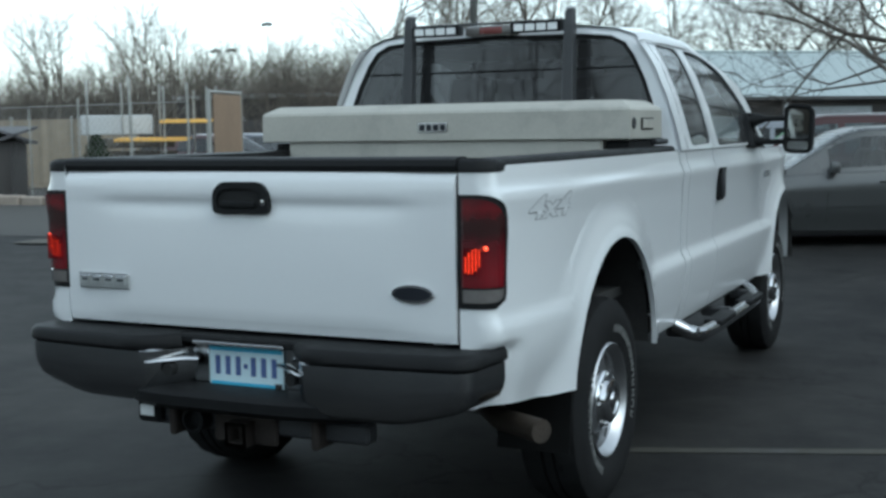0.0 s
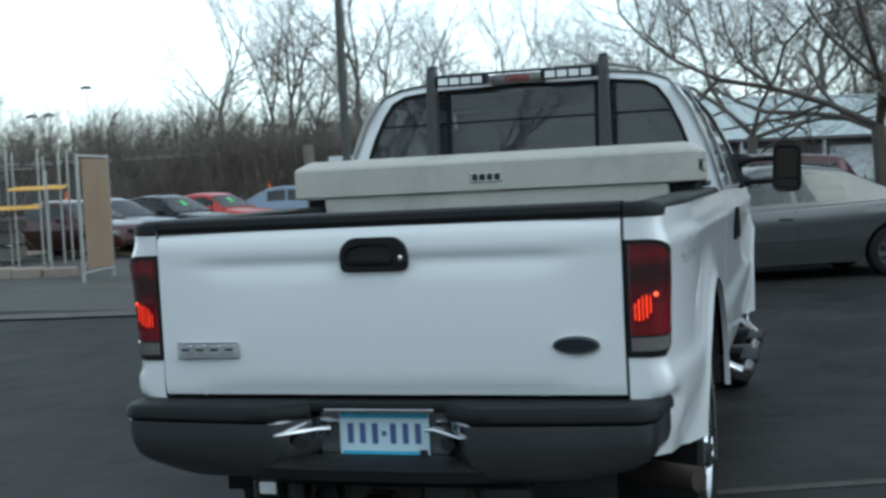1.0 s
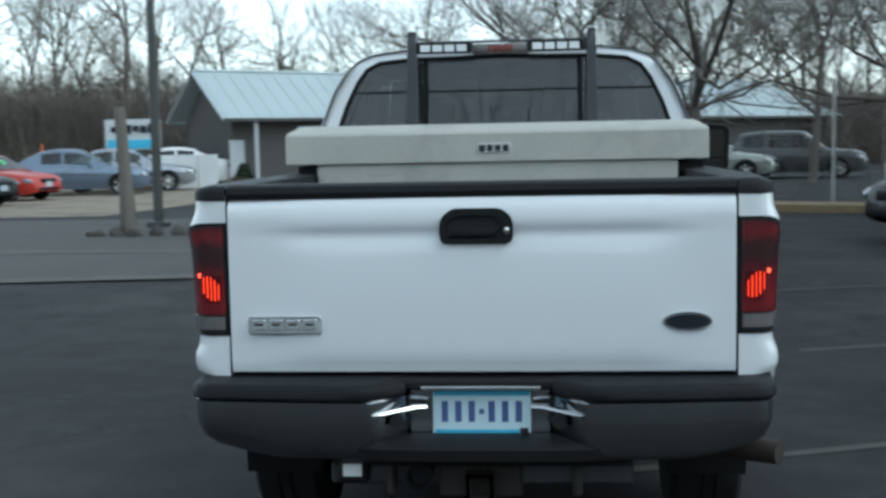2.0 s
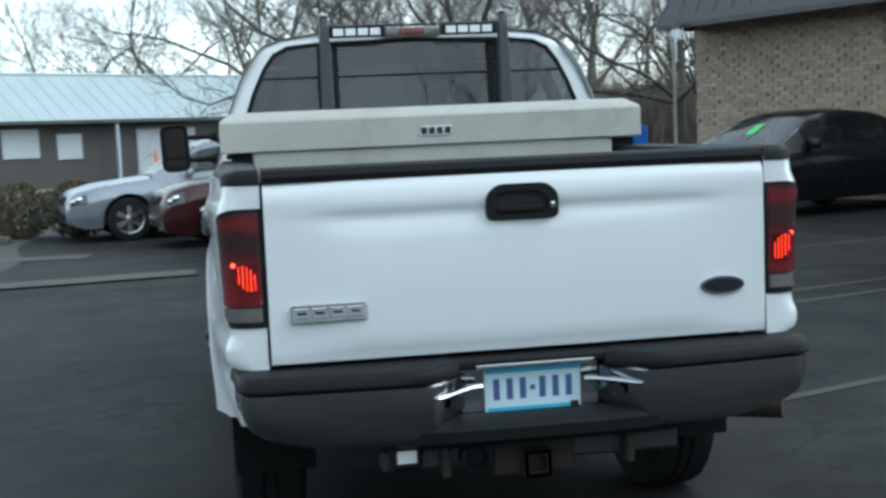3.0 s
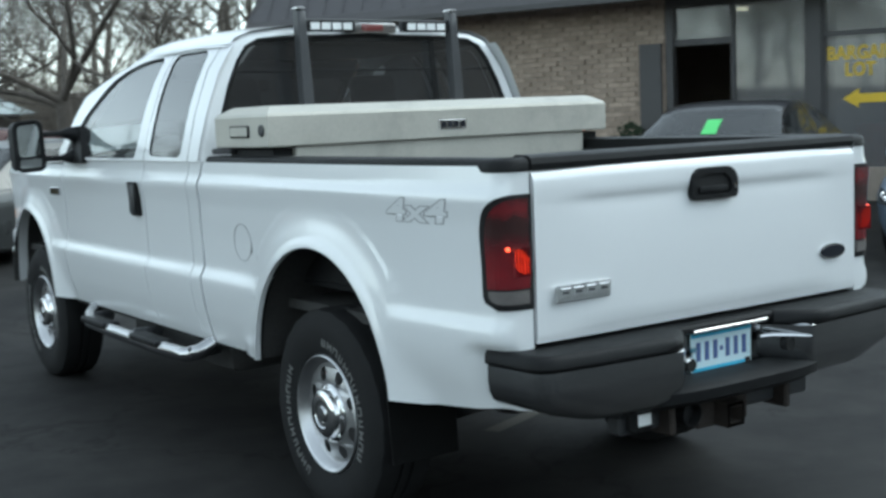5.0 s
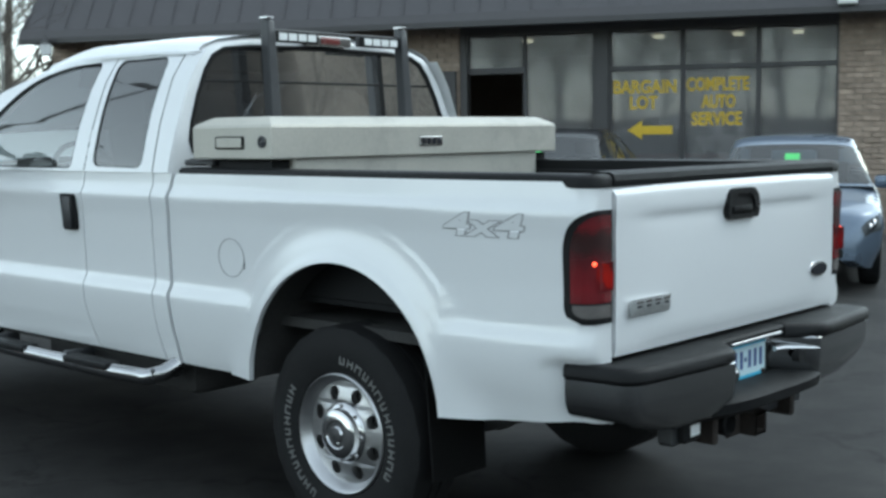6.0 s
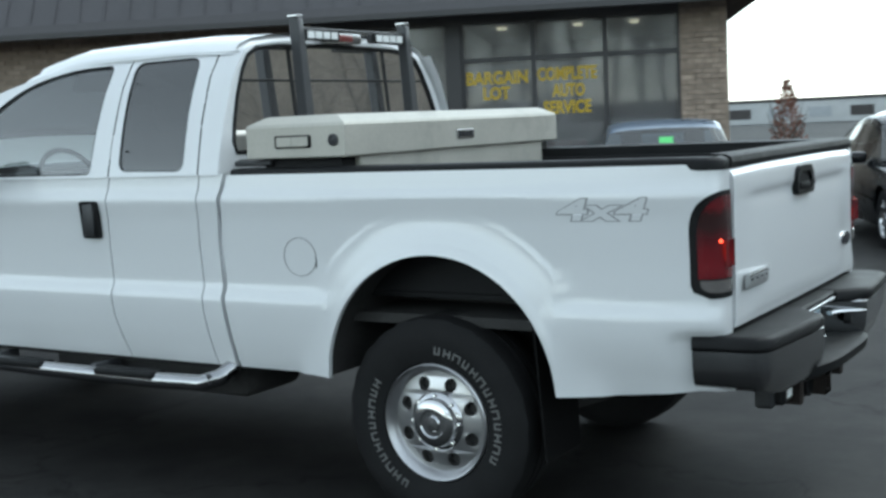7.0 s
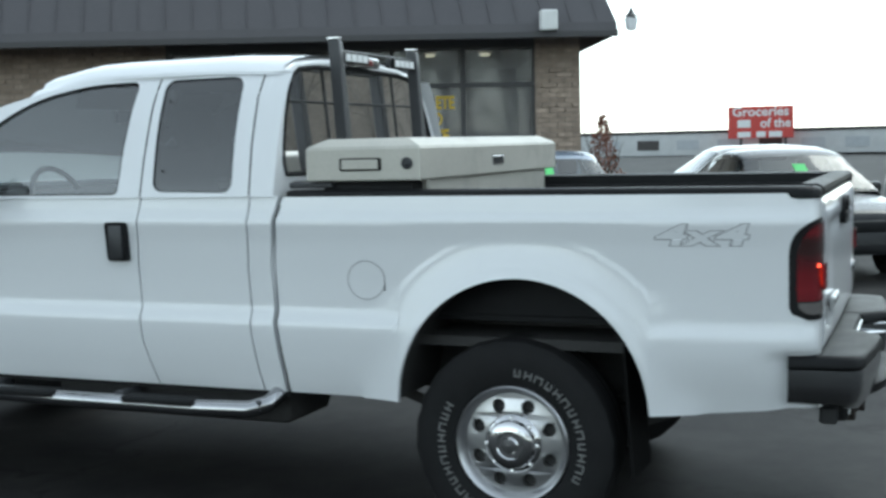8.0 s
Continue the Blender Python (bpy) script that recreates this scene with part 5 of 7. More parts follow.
# shop window panes with frames
for s0, s1, name in ((0.72, 1.85, "shop_window"), (1.85, 2.96, "shop_window"), (2.96, 4.08, "shop_window"), (4.30, 5.43, "shop_window")):
    w = wall_part(name, s0 + 0.03, s1 - 0.03, -0.12, -0.115, 0.55, 3.06, SHOP_GLASS, store, "large shop window reflecting bare trees")
    w.visible_shadow = False
    for a, b in ((s0 - 0.005, s0 + 0.035), (s1 - 0.035, s1 + 0.005)):
        wall_part("mullion", a, b, -0.16, -0.04, 0.55, 3.06, DARK_FRAME, w)
    if s0 < 4.2:
        wall_part("transom", s0 + 0.035, s1 - 0.035, -0.15, -0.05, 2.46, 2.53, DARK_FRAME, w)
wall_part("window_post", 4.085, 4.295, -0.2, 0.0, 0.0, 3.06, DARK_FRAME, store)
door = wall_part("door_frame", 6.34, 6.45, -0.2, 0.01, 0.0, 3.06, DARK_FRAME, store, "dark shop door frame, door open")
wall_part("door_transom", 5.43, 6.34, -0.18, -0.05, 2.46, 2.56, DARK_FRAME, door)
over = wall_part("transom_pane", 5.45, 6.34, -0.12, -0.115, 2.56, 3.06, SHOP_GLASS, door)
over.visible_shadow = False
wall_part("open_door_leaf", 6.50, 6.86, 0.02, 0.10, 0.15, 2.52, DARK_FRAME, door, "open door leaf against the wall", 0.01)
# yellow window lettering
face = lambda s, z: Matrix(((-DV.x, 0, NV.x, wall_at(s, -0.108, z).x), (-DV.y, 0, NV.y, wall_at(s, -0.108, z).y), (0, 1, 0, z), (0, 0, 0, 1)))
for text, s, z, w in (("BARGAIN", 3.54, 2.20, 0.96), ("LOT", 3.56, 1.96, 0.42), ("COMPLETE", 2.45, 2.22, 0.92), ("AUTO", 2.43, 1.96, 0.50), ("SERVICE", 2.46, 1.70, 0.74)):
    writing("window_lettering", text, 0.27, face(s, z), YELLOW, store, 0.002, w, 0.008, "yellow window lettering")
arrow = [Vector(p) for p in ((-0.34, 0.0), (-0.12, 0.14), (-0.12, 0.065), (0.34, 0.065), (0.34, -0.065), (-0.12, -0.065), (-0.12, -0.14))]
part("window_arrow", slab(arrow, lambda u, v: face(3.46, 1.55) @ Vector((u, v, 0)), (0.002, 0.001, 0)), YELLOW, store, "yellow arrow on the window", smooth=0)
# things behind the glass
wall_part("counter", 2.2, 4.0, -2.6, -1.9, 0.17, 1.15, RED_PAINT, store, "red counter behind the glass", 0.03)
wall_part("desk", 0.9, 1.9, -3.2, -2.4, 0.17, 0.95, STORE_IN, store, "", 0.02)
wall_part("display", 4.5, 5.3, -1.4, -0.9, 0.17, 1.25, RED_PAINT, store, "", 0.03)
# the last tube, by the door, is unseen and added to brighten the inside
for s in (1.25, 2.2, 3.5, 5.75):
    lamp = wall_part("ceiling_lamp", s, s + 0.16, -2.1, -1.95, 3.08, 3.13, glow("tube_lamp", (1.0, 0.92, 0.75), 1.2), store, "lit ceiling tube")

# mansard roof with standing seams and a soffit under it
mansard = part("soffit", newbox((6.8, 0.35, 3.30), (14.3, 1.15, 0.04)), SOFFIT, store)
mansard.data.transform(WALL_M)
bm = bmesh.new()
SA, SB = -0.42, 14.0
prof = [(0.92, 3.14), (0.95, 3.18), (0.93, 3.34), (0.15, 5.2), (0.0, 5.25)]
back = [(-6.9 - (o + 0.0), z) for o, z in prof]
rows = []
for o, z in prof:
    k = 0.95 - o
    rows.append([wall_at(SA + k * 0.85, o, z), wall_at(SB - k * 0.85, o, z), wall_at(SB - k * 0.85, -7.3 - o, z), wall_at(SA + k * 0.85, -7.3 - o, z)])
vs = grid(bm, rows, close=True)
bm.faces.new(vs[-1])
part("mansard_roof", bm, ROOF_DARK, store, "dark metal mansard roof", smooth=0)
for k in range(36):
    s = SA + 0.3 + k * 0.40
    o = [(0.945, 3.36), (0.165, 5.2)]
    lo, hi = wall_at(s, *o[0]), wall_at(SA + 0.68 + (s - SA - 0.3) * 0.955, *o[1])
    tube(b := bmesh.new(), [lo, hi], 0.008, 4)
    part("roof_seam", b, ROOF_DARK, store)
wall_part("roof_gutter", SA, SB, 0.90, 0.99, 3.12, 3.22, DARK_FRAME, store, "dark gutter", 0.01)
# lamps on the building
for s, o, z in ((-0.60, 1.05, 3.30), (13.35, 1.10, 3.02)):
    c = wall_at(s, o, z)
    bm = bmesh.new()
    lathe(bm, [(-0.11, 0.03), (-0.09, 0.08), (0.07, 0.10), (0.10, 0.05), (0.16, 0.02), (0.2, 0.0)], c, 16, "z")
    lan = thing("wall_lantern", "dark lantern on the corner of the eaves", "lantern", "eaves lanterns")
    part("glass_body", bm, LETTER_WHITE, lan, "pale lantern glass")
    tube(b := bmesh.new(), [c + Vector((0, 0, 0.12)), c + Vector((-NV.x * 0.1, -NV.y * 0.1, 0.16)), c - Vector((NV.x, NV.y, 0)) * 0.25 + Vector((0, 0, 0.10))], 0.015, 6)
    part("bracket", b, DARK_FRAME, lan)
    lathe(b := bmesh.new(), [(0.10, 0.11), (0.15, 0.05), (0.22, 0.02), (0.26, 0.0)], c, 16, "z")
    part("cap", b, DARK_FRAME, lan)
flood = thing("flood_light", "white box flood light under the eaves", "flood light")
wall_part("housing", 0.50, 0.76, 0.93, 1.12, 3.22, 3.52, WHITE_LAMP, flood, "", 0.02)

# ---- parked cars ----
CAR_GLASS = glass("car_glass", (0.40, 0.45, 0.45), 0.02, 1.55, 0.02)
CAR_SEAT = surface("car_seat_cloth", (0.055, 0.054, 0.053), 0.9, spread=0.15, scale=12, bump=0.1)
HEAD_LENS = surface("head_lens", (0.085, 0.094, 0.10), 0.16, 0.1, spread=0.3, scale=14, bump=0.0, coat=0.25)
STICKER = surface("green_sticker", (0.12, 0.58, 0.16), 0.6, spread=0.05, bump=0.0)
DULL_PLATE = surface("dull_plate", (0.42, 0.46, 0.50), 0.5, spread=0.1, bump=0.0)
AMBER = surface("amber_lens", (0.6, 0.2, 0.02), 0.2, bump=0.0, coat=1.0)
CAR_PAINT = {}


def paint(name, col, metal=0.3):
    if name not in CAR_PAINT:
        dark = max(col) < 0.02
        CAR_PAINT[name] = surface(name, col, 0.25 if dark else 0.30, metal, spread=0.06, scale=2, fine=40, bump=0.0, coat=0.15 if dark else 0.4, spec=0.25 if dark else 0.45)
    return CAR_PAINT[name]


SHAPES = {
    "compact": dict(L=4.2, W=1.72, deck=[(-1, 0.60), (-0.985, 0.82), (-0.94, 0.98), (-0.76, 1.02), (-0.3, 0.98), (0.2, 0.95), (0.40, 0.93), (0.80, 0.83), (0.95, 0.75), (0.985, 0.68), (1, 0.56)],
                    roof=[(-0.80, 0.99), (-0.46, 1.36), (-0.22, 1.43), (0.02, 1.42), (0.14, 1.36), (0.48, 0.92)], R=0.31, wheels=(-0.70, 0.62), doors=[(-0.44, -0.14), (-0.11, 0.24)], rear=(-0.76, -0.48), front=(0.16, 0.46)),
    "sedan": dict(L=4.5, W=1.76, deck=[(-1, 0.62), (-0.985, 0.80), (-0.93, 0.98), (-0.72, 1.02), (-0.3, 0.98), (0.2, 0.95), (0.40, 0.93), (0.80, 0.83), (0.95, 0.75), (0.985, 0.68), (1, 0.56)],
                  roof=[(-0.74, 0.99), (-0.42, 1.36), (-0.20, 1.43), (0.02, 1.42), (0.14, 1.36), (0.46, 0.92)], R=0.315, wheels=(-0.60, 0.62), doors=[(-0.40, -0.14), (-0.11, 0.24)], rear=(-0.70, -0.44), front=(0.16, 0.44)),
    "coupe": dict(L=4.45, W=1.76, deck=[(-1, 0.60), (-0.985, 0.82), (-0.93, 0.97), (-0.70, 0.99), (-0.3, 0.95), (0.2, 0.92), (0.36, 0.90), (0.80, 0.79), (0.95, 0.71), (0.985, 0.63), (1, 0.52)],
                  roof=[(-0.78, 0.96), (-0.40, 1.29), (-0.18, 1.34), (-0.02, 1.33), (0.10, 1.27), (0.42, 0.88)], R=0.32, wheels=(-0.60, 0.62), doors=[(-0.42, -0.20), (-0.17, 0.20)], rear=(-0.74, -0.44), front=(0.12, 0.40)),
    "suv": dict(L=4.6, W=1.84, deck=[(-1, 0.70), (-0.985, 0.95), (-0.95, 1.08), (-0.5, 1.08), (0.2, 1.06), (0.38, 1.04), (0.82, 0.96), (0.95, 0.87), (0.985, 0.78), (1, 0.64)],
                roof=[(-0.97, 1.06), (-0.86, 1.58), (-0.5, 1.66), (0.0, 1.65), (0.10, 1.60), (0.42, 1.03)], R=0.35, wheels=(-0.58, 0.62), doors=[(-0.80, -0.48), (-0.42, -0.12), (-0.08, 0.22)], rear=(-0.96, -0.88), front=(0.13, 0.40)),
}


def car_wheel(parent, c, sx, R, spokes):
    w = part("wheel", lathe_bm([(-0.09, R * 0.60), (0.03, R * 0.60), (0.03, 0.01)], c, sx), UNDER, parent)
    b = bmesh.new()
    lathe(b, [(-0.09, R * 0.66), (-0.10, R * 0.85), (-0.085, R * 0.98), (-0.06, R), (0.06, R), (0.085, R * 0.98), (0.10, R * 0.85), (0.09, R * 0.66)], c, 32, "x", sx)
    part("tyre", b, RUBBER, w)
    b = bmesh.new()
    lathe(b, [(0.07, R * 0.66), (0.088, R * 0.68), (0.085, R * 0.62), (0.05, R * 0.58)], c, 32, "x", sx)
    for k in range(spokes):
        t = 2 * math.pi * k / spokes
        m = Matrix.Translation(c) @ Matrix.Rotation(t, 4, "X")
        made = bmesh.ops.create_cube(b, size=1.0, matrix=m @ Matrix.Translation((sx * 0.062, 0, R * 0.34)) @ Matrix.Diagonal((0.03, R * 0.20, R * 0.58, 1)))
    lathe(b, [(0.04, R * 0.2), (0.085, R * 0.19), (0.09, 0.0)], c, 16, "x", sx)
    part("rim", b, ALLOY, w)


def make_car(name, shape, colour, label, m, sticker=False, spokes=6, scale=1.0, spoiler=False, plate=False, group="cars on the lot"):
    S = SHAPES[shape]
    L, W, R = S["L"], S["W"], S["R"]
    H = L / 2
    car = thing(name, label, "car", group, m @ Matrix.Diagonal((scale, scale, scale, 1)))
    car["kind"] = "thing"
    wy = [u * H for u in S["wheels"]]
    arch = R + 0.055

    def half_width(u):
        return W / 2 * (1 - 0.05 * u * u - 0.26 * max(0, (abs(u) - 0.80) / 0.20) ** 2.2)

    def sill(y):
        z = 0.20 + 0.10 * max(0, (abs(y) / H - 0.85) / 0.15) ** 2
        for c in wy:
            d = abs(y - c)
            if d < arch:
                z = max(z, R + math.sqrt(arch * arch - d * d))
        return z

    def deck(u):
        return (lerp(S["deck"], u - 0.015) + lerp(S["deck"], u) * 2 + lerp(S["deck"], u + 0.015)) / 4

    def skin(u, v, o=0.0):
        """v: 0 at the sill, 1 at the shoulder, 2 on the middle line."""
        y = u * H
        w, zt, zb = half_width(u), deck(u), sill(u * H)
        zs = zt - 0.10
        if v <= 1:
            z = zb + (zs - zb) * v
            q = (z - 0.2) / max(zs - 0.2, 0.05)
            k = 0.93 + 0.07 * math.sin(math.pi * min(max(q, 0), 1) * 0.62 + 0.25) + 0.012 * sstep(0.62, 0.70, q) - 0.03 * sstep(0.8, 1.0, q) - 0.055 * (1 - sstep(0.0, 0.42, q))
            return Vector((w * k + o, y, z))
        t = (v - 1) * math.pi / 2
        k = 0.93 + 0.07 * math.sin(math.pi * 0.62 + 0.25) + 0.012 - 0.03
        return Vector((w * k * math.cos(t) ** 0.65 + o * math.cos(t), y, zs + 0.10 * math.sin(t) ** 0.8 + o * math.sin(t)))
    us = [-1 + 2 * k / 56 for k in range(57)]
    for c in wy:
        us += [(c + arch * math.cos(math.pi * k / 14)) / H for k in range(15)]
    us = sorted(us)
    us = [u for i, u in enumerate(us) if i == 0 or u - us[i - 1] > 0.002]
    vs_ = [k / 10 for k in range(11)] + [1 + k / 6 for k in range(1, 7)]
    bm = bmesh.new()
    for sx in (-1, 1):
        rows = [[Vector((sx * p.x, p.y, p.z)) for p in (skin(u, v) for v in vs_)] for u in us]
        vs = [[bm.verts.new(p) for p in r] for r in rows]
        for i, (r, r2) in enumerate(zip(vs, vs[1:])):
            mid = (us[i] + us[i + 1]) / 2
            inside = S["rear"][0] + 0.10 < mid < S["front"][1] - 0.10
            for k in range(len(vs_) - 1):
                if not (inside and vs_[k] >= 1.3):
                    bm.faces.new((r[k], r[k + 1], r2[k + 1], r2[k]))
        low = [r[0] for r in rows]
        grid(bm, [low, [Vector((p.x * 0.8, p.y, p.z)) for p in low]])
        for r in (rows[0], rows[-1]):
            bm.faces.new([bm.verts.new(p) for p in r] + [bm.verts.new((0, r[0].y, r[0].z))])
    bmesh.ops.remove_doubles(bm, verts=bm.verts, dist=0.0008)
    part("body", bm, colour, car, smooth=40)

    u0, u1 = S["roof"][0][0], S["roof"][-1][0]

    def house(u, v, o=0.0):
        """v: 0 at the belt, 1 at the roof's edge, 2 on the middle line."""
        zr = (lerp(S["roof"], u - 0.02) + 2 * lerp(S["roof"], u) + lerp(S["roof"], u + 0.02)) / 4
        zb = deck(u) - 0.07
        wb = half_width(u) * 0.94
        zr = max(zr, zb + 0.005)
        f = min((zr - zb) / 0.42, 1.0)
        wr = wb - 0.20 * f
        ze = zb + (zr - zb) * 0.86
        if v <= 1:
            return Vector((wb + (wr - wb) * v + o, u * H, zb + (ze - zb) * v))
        t = (v - 1) * math.pi / 2
        return Vector((wr * math.cos(t) ** 0.7 + o * math.cos(t), u * H, ze + (zr - ze) * math.sin(t) ** 0.75 + o * math.sin(t)))
    # roof and pillars, with openings for the panes
    edges = [u0 + (u1 - u0) * k / 36 for k in range(37)] + [e for w in S["doors"] + [S["rear"], S["front"]] for e in w]
    hu = [u for i, u in enumerate(sorted(edges)) if i == 0 or u - sorted(edges)[i - 1] > 0.0004]
    hv = [0, 0.07, 0.14, 0.4, 0.65, 0.9, 1.0] + [1.12] + [1 + k / 6 for k in range(2, 7)]
    bm = bmesh.new()
    for sx in (-1, 1):
        vs = [[bm.verts.new(Vector((sx * p.x, p.y, p.z))) for p in (house(u, v) for v in hv)] for u in hu]
        for i in range(len(hu) - 1):
            mid = (hu[i] + hu[i + 1]) / 2
            side = any(a < mid < b for a, b in S["doors"])
            ends = any(a < mid < b for a, b in (S["rear"], S["front"]))
            for k in range(len(hv) - 1):
                if not (side and 0.14 <= hv[k] < 0.9 or ends and hv[k] >= 1.12):
                    bm.faces.new((vs[i][k], vs[i][k + 1], vs[i + 1][k + 1], vs[i + 1][k]))
    bmesh.ops.remove_doubles(bm, verts=bm.verts, dist=0.0008)
    part("roof", bm, colour, car, smooth=50)
    # seats, bench, dashboard and steering wheel inside
    belt = deck(0)
    uf, ur = S["doors"][-1][0] * H + 0.08, S["doors"][0][0] * H - 0.02
    for x in (-0.36, 0.36):
        bm = bmesh.new()
        box(bm, (x, uf, belt - 0.12), (0.46, 0.14, 0.58), 0.05, (12, 0, 0), 2)
        box(bm, (x, uf - 0.07, belt + 0.25), (0.24, 0.09, 0.16), 0.04, (8, 0, 0), 2)
        part("front_seat", bm, CAR_SEAT, car)
    bm = bmesh.new()
    box(bm, (0, ur, belt - 0.13), (1.20, 0.15, 0.46), 0.05, (16, 0, 0), 2)
    part("rear_bench", bm, CAR_SEAT, car)
    yd = S["front"][1] * H - 0.22
    dash = part("dashboard", newbox((0, yd - 0.05, belt - 0.12), (W * 0.76, 0.40, 0.16), 0.05, segs=2), BLACK_PLASTIC, car)
    ring = [Vector((-0.36 + 0.18 * math.cos(t), yd - 0.34 + 0.06 * math.sin(t), belt - 0.06 + 0.17 * math.sin(t))) for t in [2 * math.pi * k / 14 for k in range(15)]]
    part("steering_wheel", tube(bmesh.new(), ring, 0.014, 5, False), BLACK_PLASTIC, dash)
    for sx in (-1, 1):
        for a, b in S["doors"]:
            bm = bmesh.new()
            grid(bm, [[Vector((sx * p.x, p.y, p.z)) for p in (house(a + (b - a) * i / 8, 0.14 + 0.76 * v / 4, 0.006) for v in range(5))] for i in range(9)])
            part("side_window", bm, CAR_GLASS, car, smooth=60)
        for u in (S["doors"][-1][0] - 0.015, S["doors"][-1][1] + 0.02):
            part("door_gap", tube(bmesh.new(), [Vector((sx * p.x, p.y, p.z)) for p in (skin(u, v, 0.0005) for v in (0.15, 0.4, 0.7, 1.0))], 0.004, 4), DARK_GAP, car)
        p = skin(S["doors"][-1][0] + 0.05, 0.86, 0.01)
        part("door_handle", newbox((sx * p.x, p.y, p.z), (0.025, 0.17, 0.03), 0.008), colour, car)
        p = house(S["doors"][-1][1] - 0.01, 0.12, 0.09)
        mirror = part("wing_mirror", newbox((sx * (p.x + 0.02), p.y, p.z + 0.03), (0.20, 0.10, 0.13), 0.035, segs=2), colour, car)
        bm = bmesh.new()
        grid(bm, [[Vector((sx * q.x, q.y, q.z)) for q in (skin(u, v, 0.006) for v in (0.74, 0.82, 0.90, 0.97, 1.03))] for u in ((0.83, 0.87, 0.91, 0.95, 0.982) if shape == "compact" else (0.875, 0.90, 0.93, 0.955, 0.975))])
        lamp = part("headlight", bm, HEAD_LENS, car)
        for u, v in ((0.945, 0.86), (0.918, 0.90)):
            q = skin(u, v, 0.002)
            bm = bmesh.new()
            bmesh.ops.create_icosphere(bm, subdivisions=2, radius=1.0, matrix=pose(sx * q.x, q.y, q.z) @ Matrix.Diagonal((0.022, 0.075, 0.05, 1)))
            part("reflector", bm, ALLOY, lamp)
        if shape == "compact":
            bm = bmesh.new()
            grid(bm, [[Vector((sx * q.x, q.y, q.z)) for q in (skin(u, v, 0.010) for v in (0.78, 0.86, 0.94))] for u in (0.832, 0.852, 0.872)])
            part("indicator", bm, AMBER, lamp, "amber indicator lens")
        bm = bmesh.new()
        grid(bm, [[Vector((sx * q.x, q.y, q.z)) for q in (skin(u, v, 0.006) for v in (0.70, 0.80, 0.9, 1.0, 1.1))] for u in (-0.995, -0.975, -0.95, -0.925)])
        part("tail_light", bm, LENS_RED, car)
        bm = bmesh.new()
        grid(bm, [[Vector((sx * q.x, q.y, q.z)) for q in (skin(u, v, 0.012) for v in (0.44, 0.50))] for u in [-0.44 + 0.88 * k / 12 for k in range(13)]])
        part("side_strip", bm, colour, car)
        for y in wy:
            car_wheel(car, Vector((sx * (W / 2 - 0.13), y, R)), sx, R, spokes)
    for n, (a, b), k in (("windscreen", S["front"], 1), ("rear_window", S["rear"], -1)):
        bm = bmesh.new()
        full = [(-1, v) for v in (1.12, 1.3, 1.6, 2.0)] + [(1, v) for v in (1.6, 1.3, 1.12)]
        grid(bm, [[Vector((s * p.x, p.y, p.z)) for s, p in ((s, house(a + (b - a) * i / 8, v, 0.007)) for s, v in full)] for i in range(9)])
        pane = part(n, bm, CAR_GLASS, car, smooth=60)
        if sticker and k > 0:
            u = a + (b - a) * 0.45
            p, q = house(u - 0.050, 2.0, 0.014), house(u + 0.050, 2.0, 0.014)
            bm = bmesh.new()
            grid(bm, [[p + Vector((-0.075, 0, 0)), p + Vector((0.075, 0, 0))], [q + Vector((-0.075, 0, 0)), q + Vector((0.075, 0, 0))]])
            part("price_sticker", bm, STICKER, pane, "bright green price sticker")
    zf = deck(0.985)
    if shape == "compact":
        for x in (-0.16, 0.16):
            ring = [Vector((x + 0.13 * math.cos(t), H + 0.004, zf - 0.07 + 0.055 * math.sin(t))) for t in [2 * math.pi * k / 18 for k in range(19)]]
            grille = part("grille", newbox((x, H * 0.985, zf - 0.07), (0.24, 0.09, 0.10), 0.045, segs=3), BLACK_PLASTIC, car)
            part("grille_rim", tube(bmesh.new(), ring, 0.010, 6, False), CHROME, grille)
    else:
        part("grille", newbox((0, H * 0.985, zf - 0.06), (W * 0.42, 0.10, 0.13), 0.03, segs=2), BLACK_PLASTIC, car)
    part("lower_intake", newbox((0, H * 0.985, 0.36), (W * 0.58, 0.08, 0.12), 0.03, segs=2), BLACK_PLASTIC, car)
    if plate:
        part("front_plate", newbox((0, H * 1.0 + 0.01, 0.50), (0.30, 0.02, 0.15), 0.004), DULL_PLATE, car)
    part("underside", newbox((0, 0, 0.32), (W * 0.80, L * 0.9, 0.10)), UNDER, car)
    part("inner_shell", newbox((0, 0, 0.52), (W * 0.70, L * 0.86, 0.30)), UNDER, car)
    if spoiler:
        part("spoiler", newbox((0, -H * 0.93, deck(-0.93) + 0.16), (W * 0.78, 0.18, 0.025), 0.01), colour, car)
        for x in (-0.45, 0.45):
            part("spoiler_leg", newbox((x, -H * 0.93, deck(-0.93) + 0.07), (0.04, 0.12, 0.17)), colour, car)
    return car


def heading(hx, hy):
    return math.degrees(math.atan2(-hx, hy))


GREY = paint("grey_paint", (0.078, 0.080, 0.080))
MAROON = paint("maroon_paint", (0.045, 0.010, 0.010))
SILVER = paint("silver_paint", (0.30, 0.315, 0.34), 0.5)
CAR_BLACK = paint("black_paint", (0.008, 0.0085, 0.010), 0.0)
BLUE_SILVER = paint("blue_silver_paint", (0.15, 0.19, 0.25), 0.4)
NAVY = paint("navy_paint", (0.012, 0.016, 0.03), 0.2)
RED = paint("red_paint", (0.42, 0.03, 0.02), 0.1)
CAR_WHITE = paint("white_car_paint", (0.78, 0.78, 0.77), 0.0)
CHAMPAGNE = paint("champagne_paint", (0.34, 0.36, 0.32), 0.4)

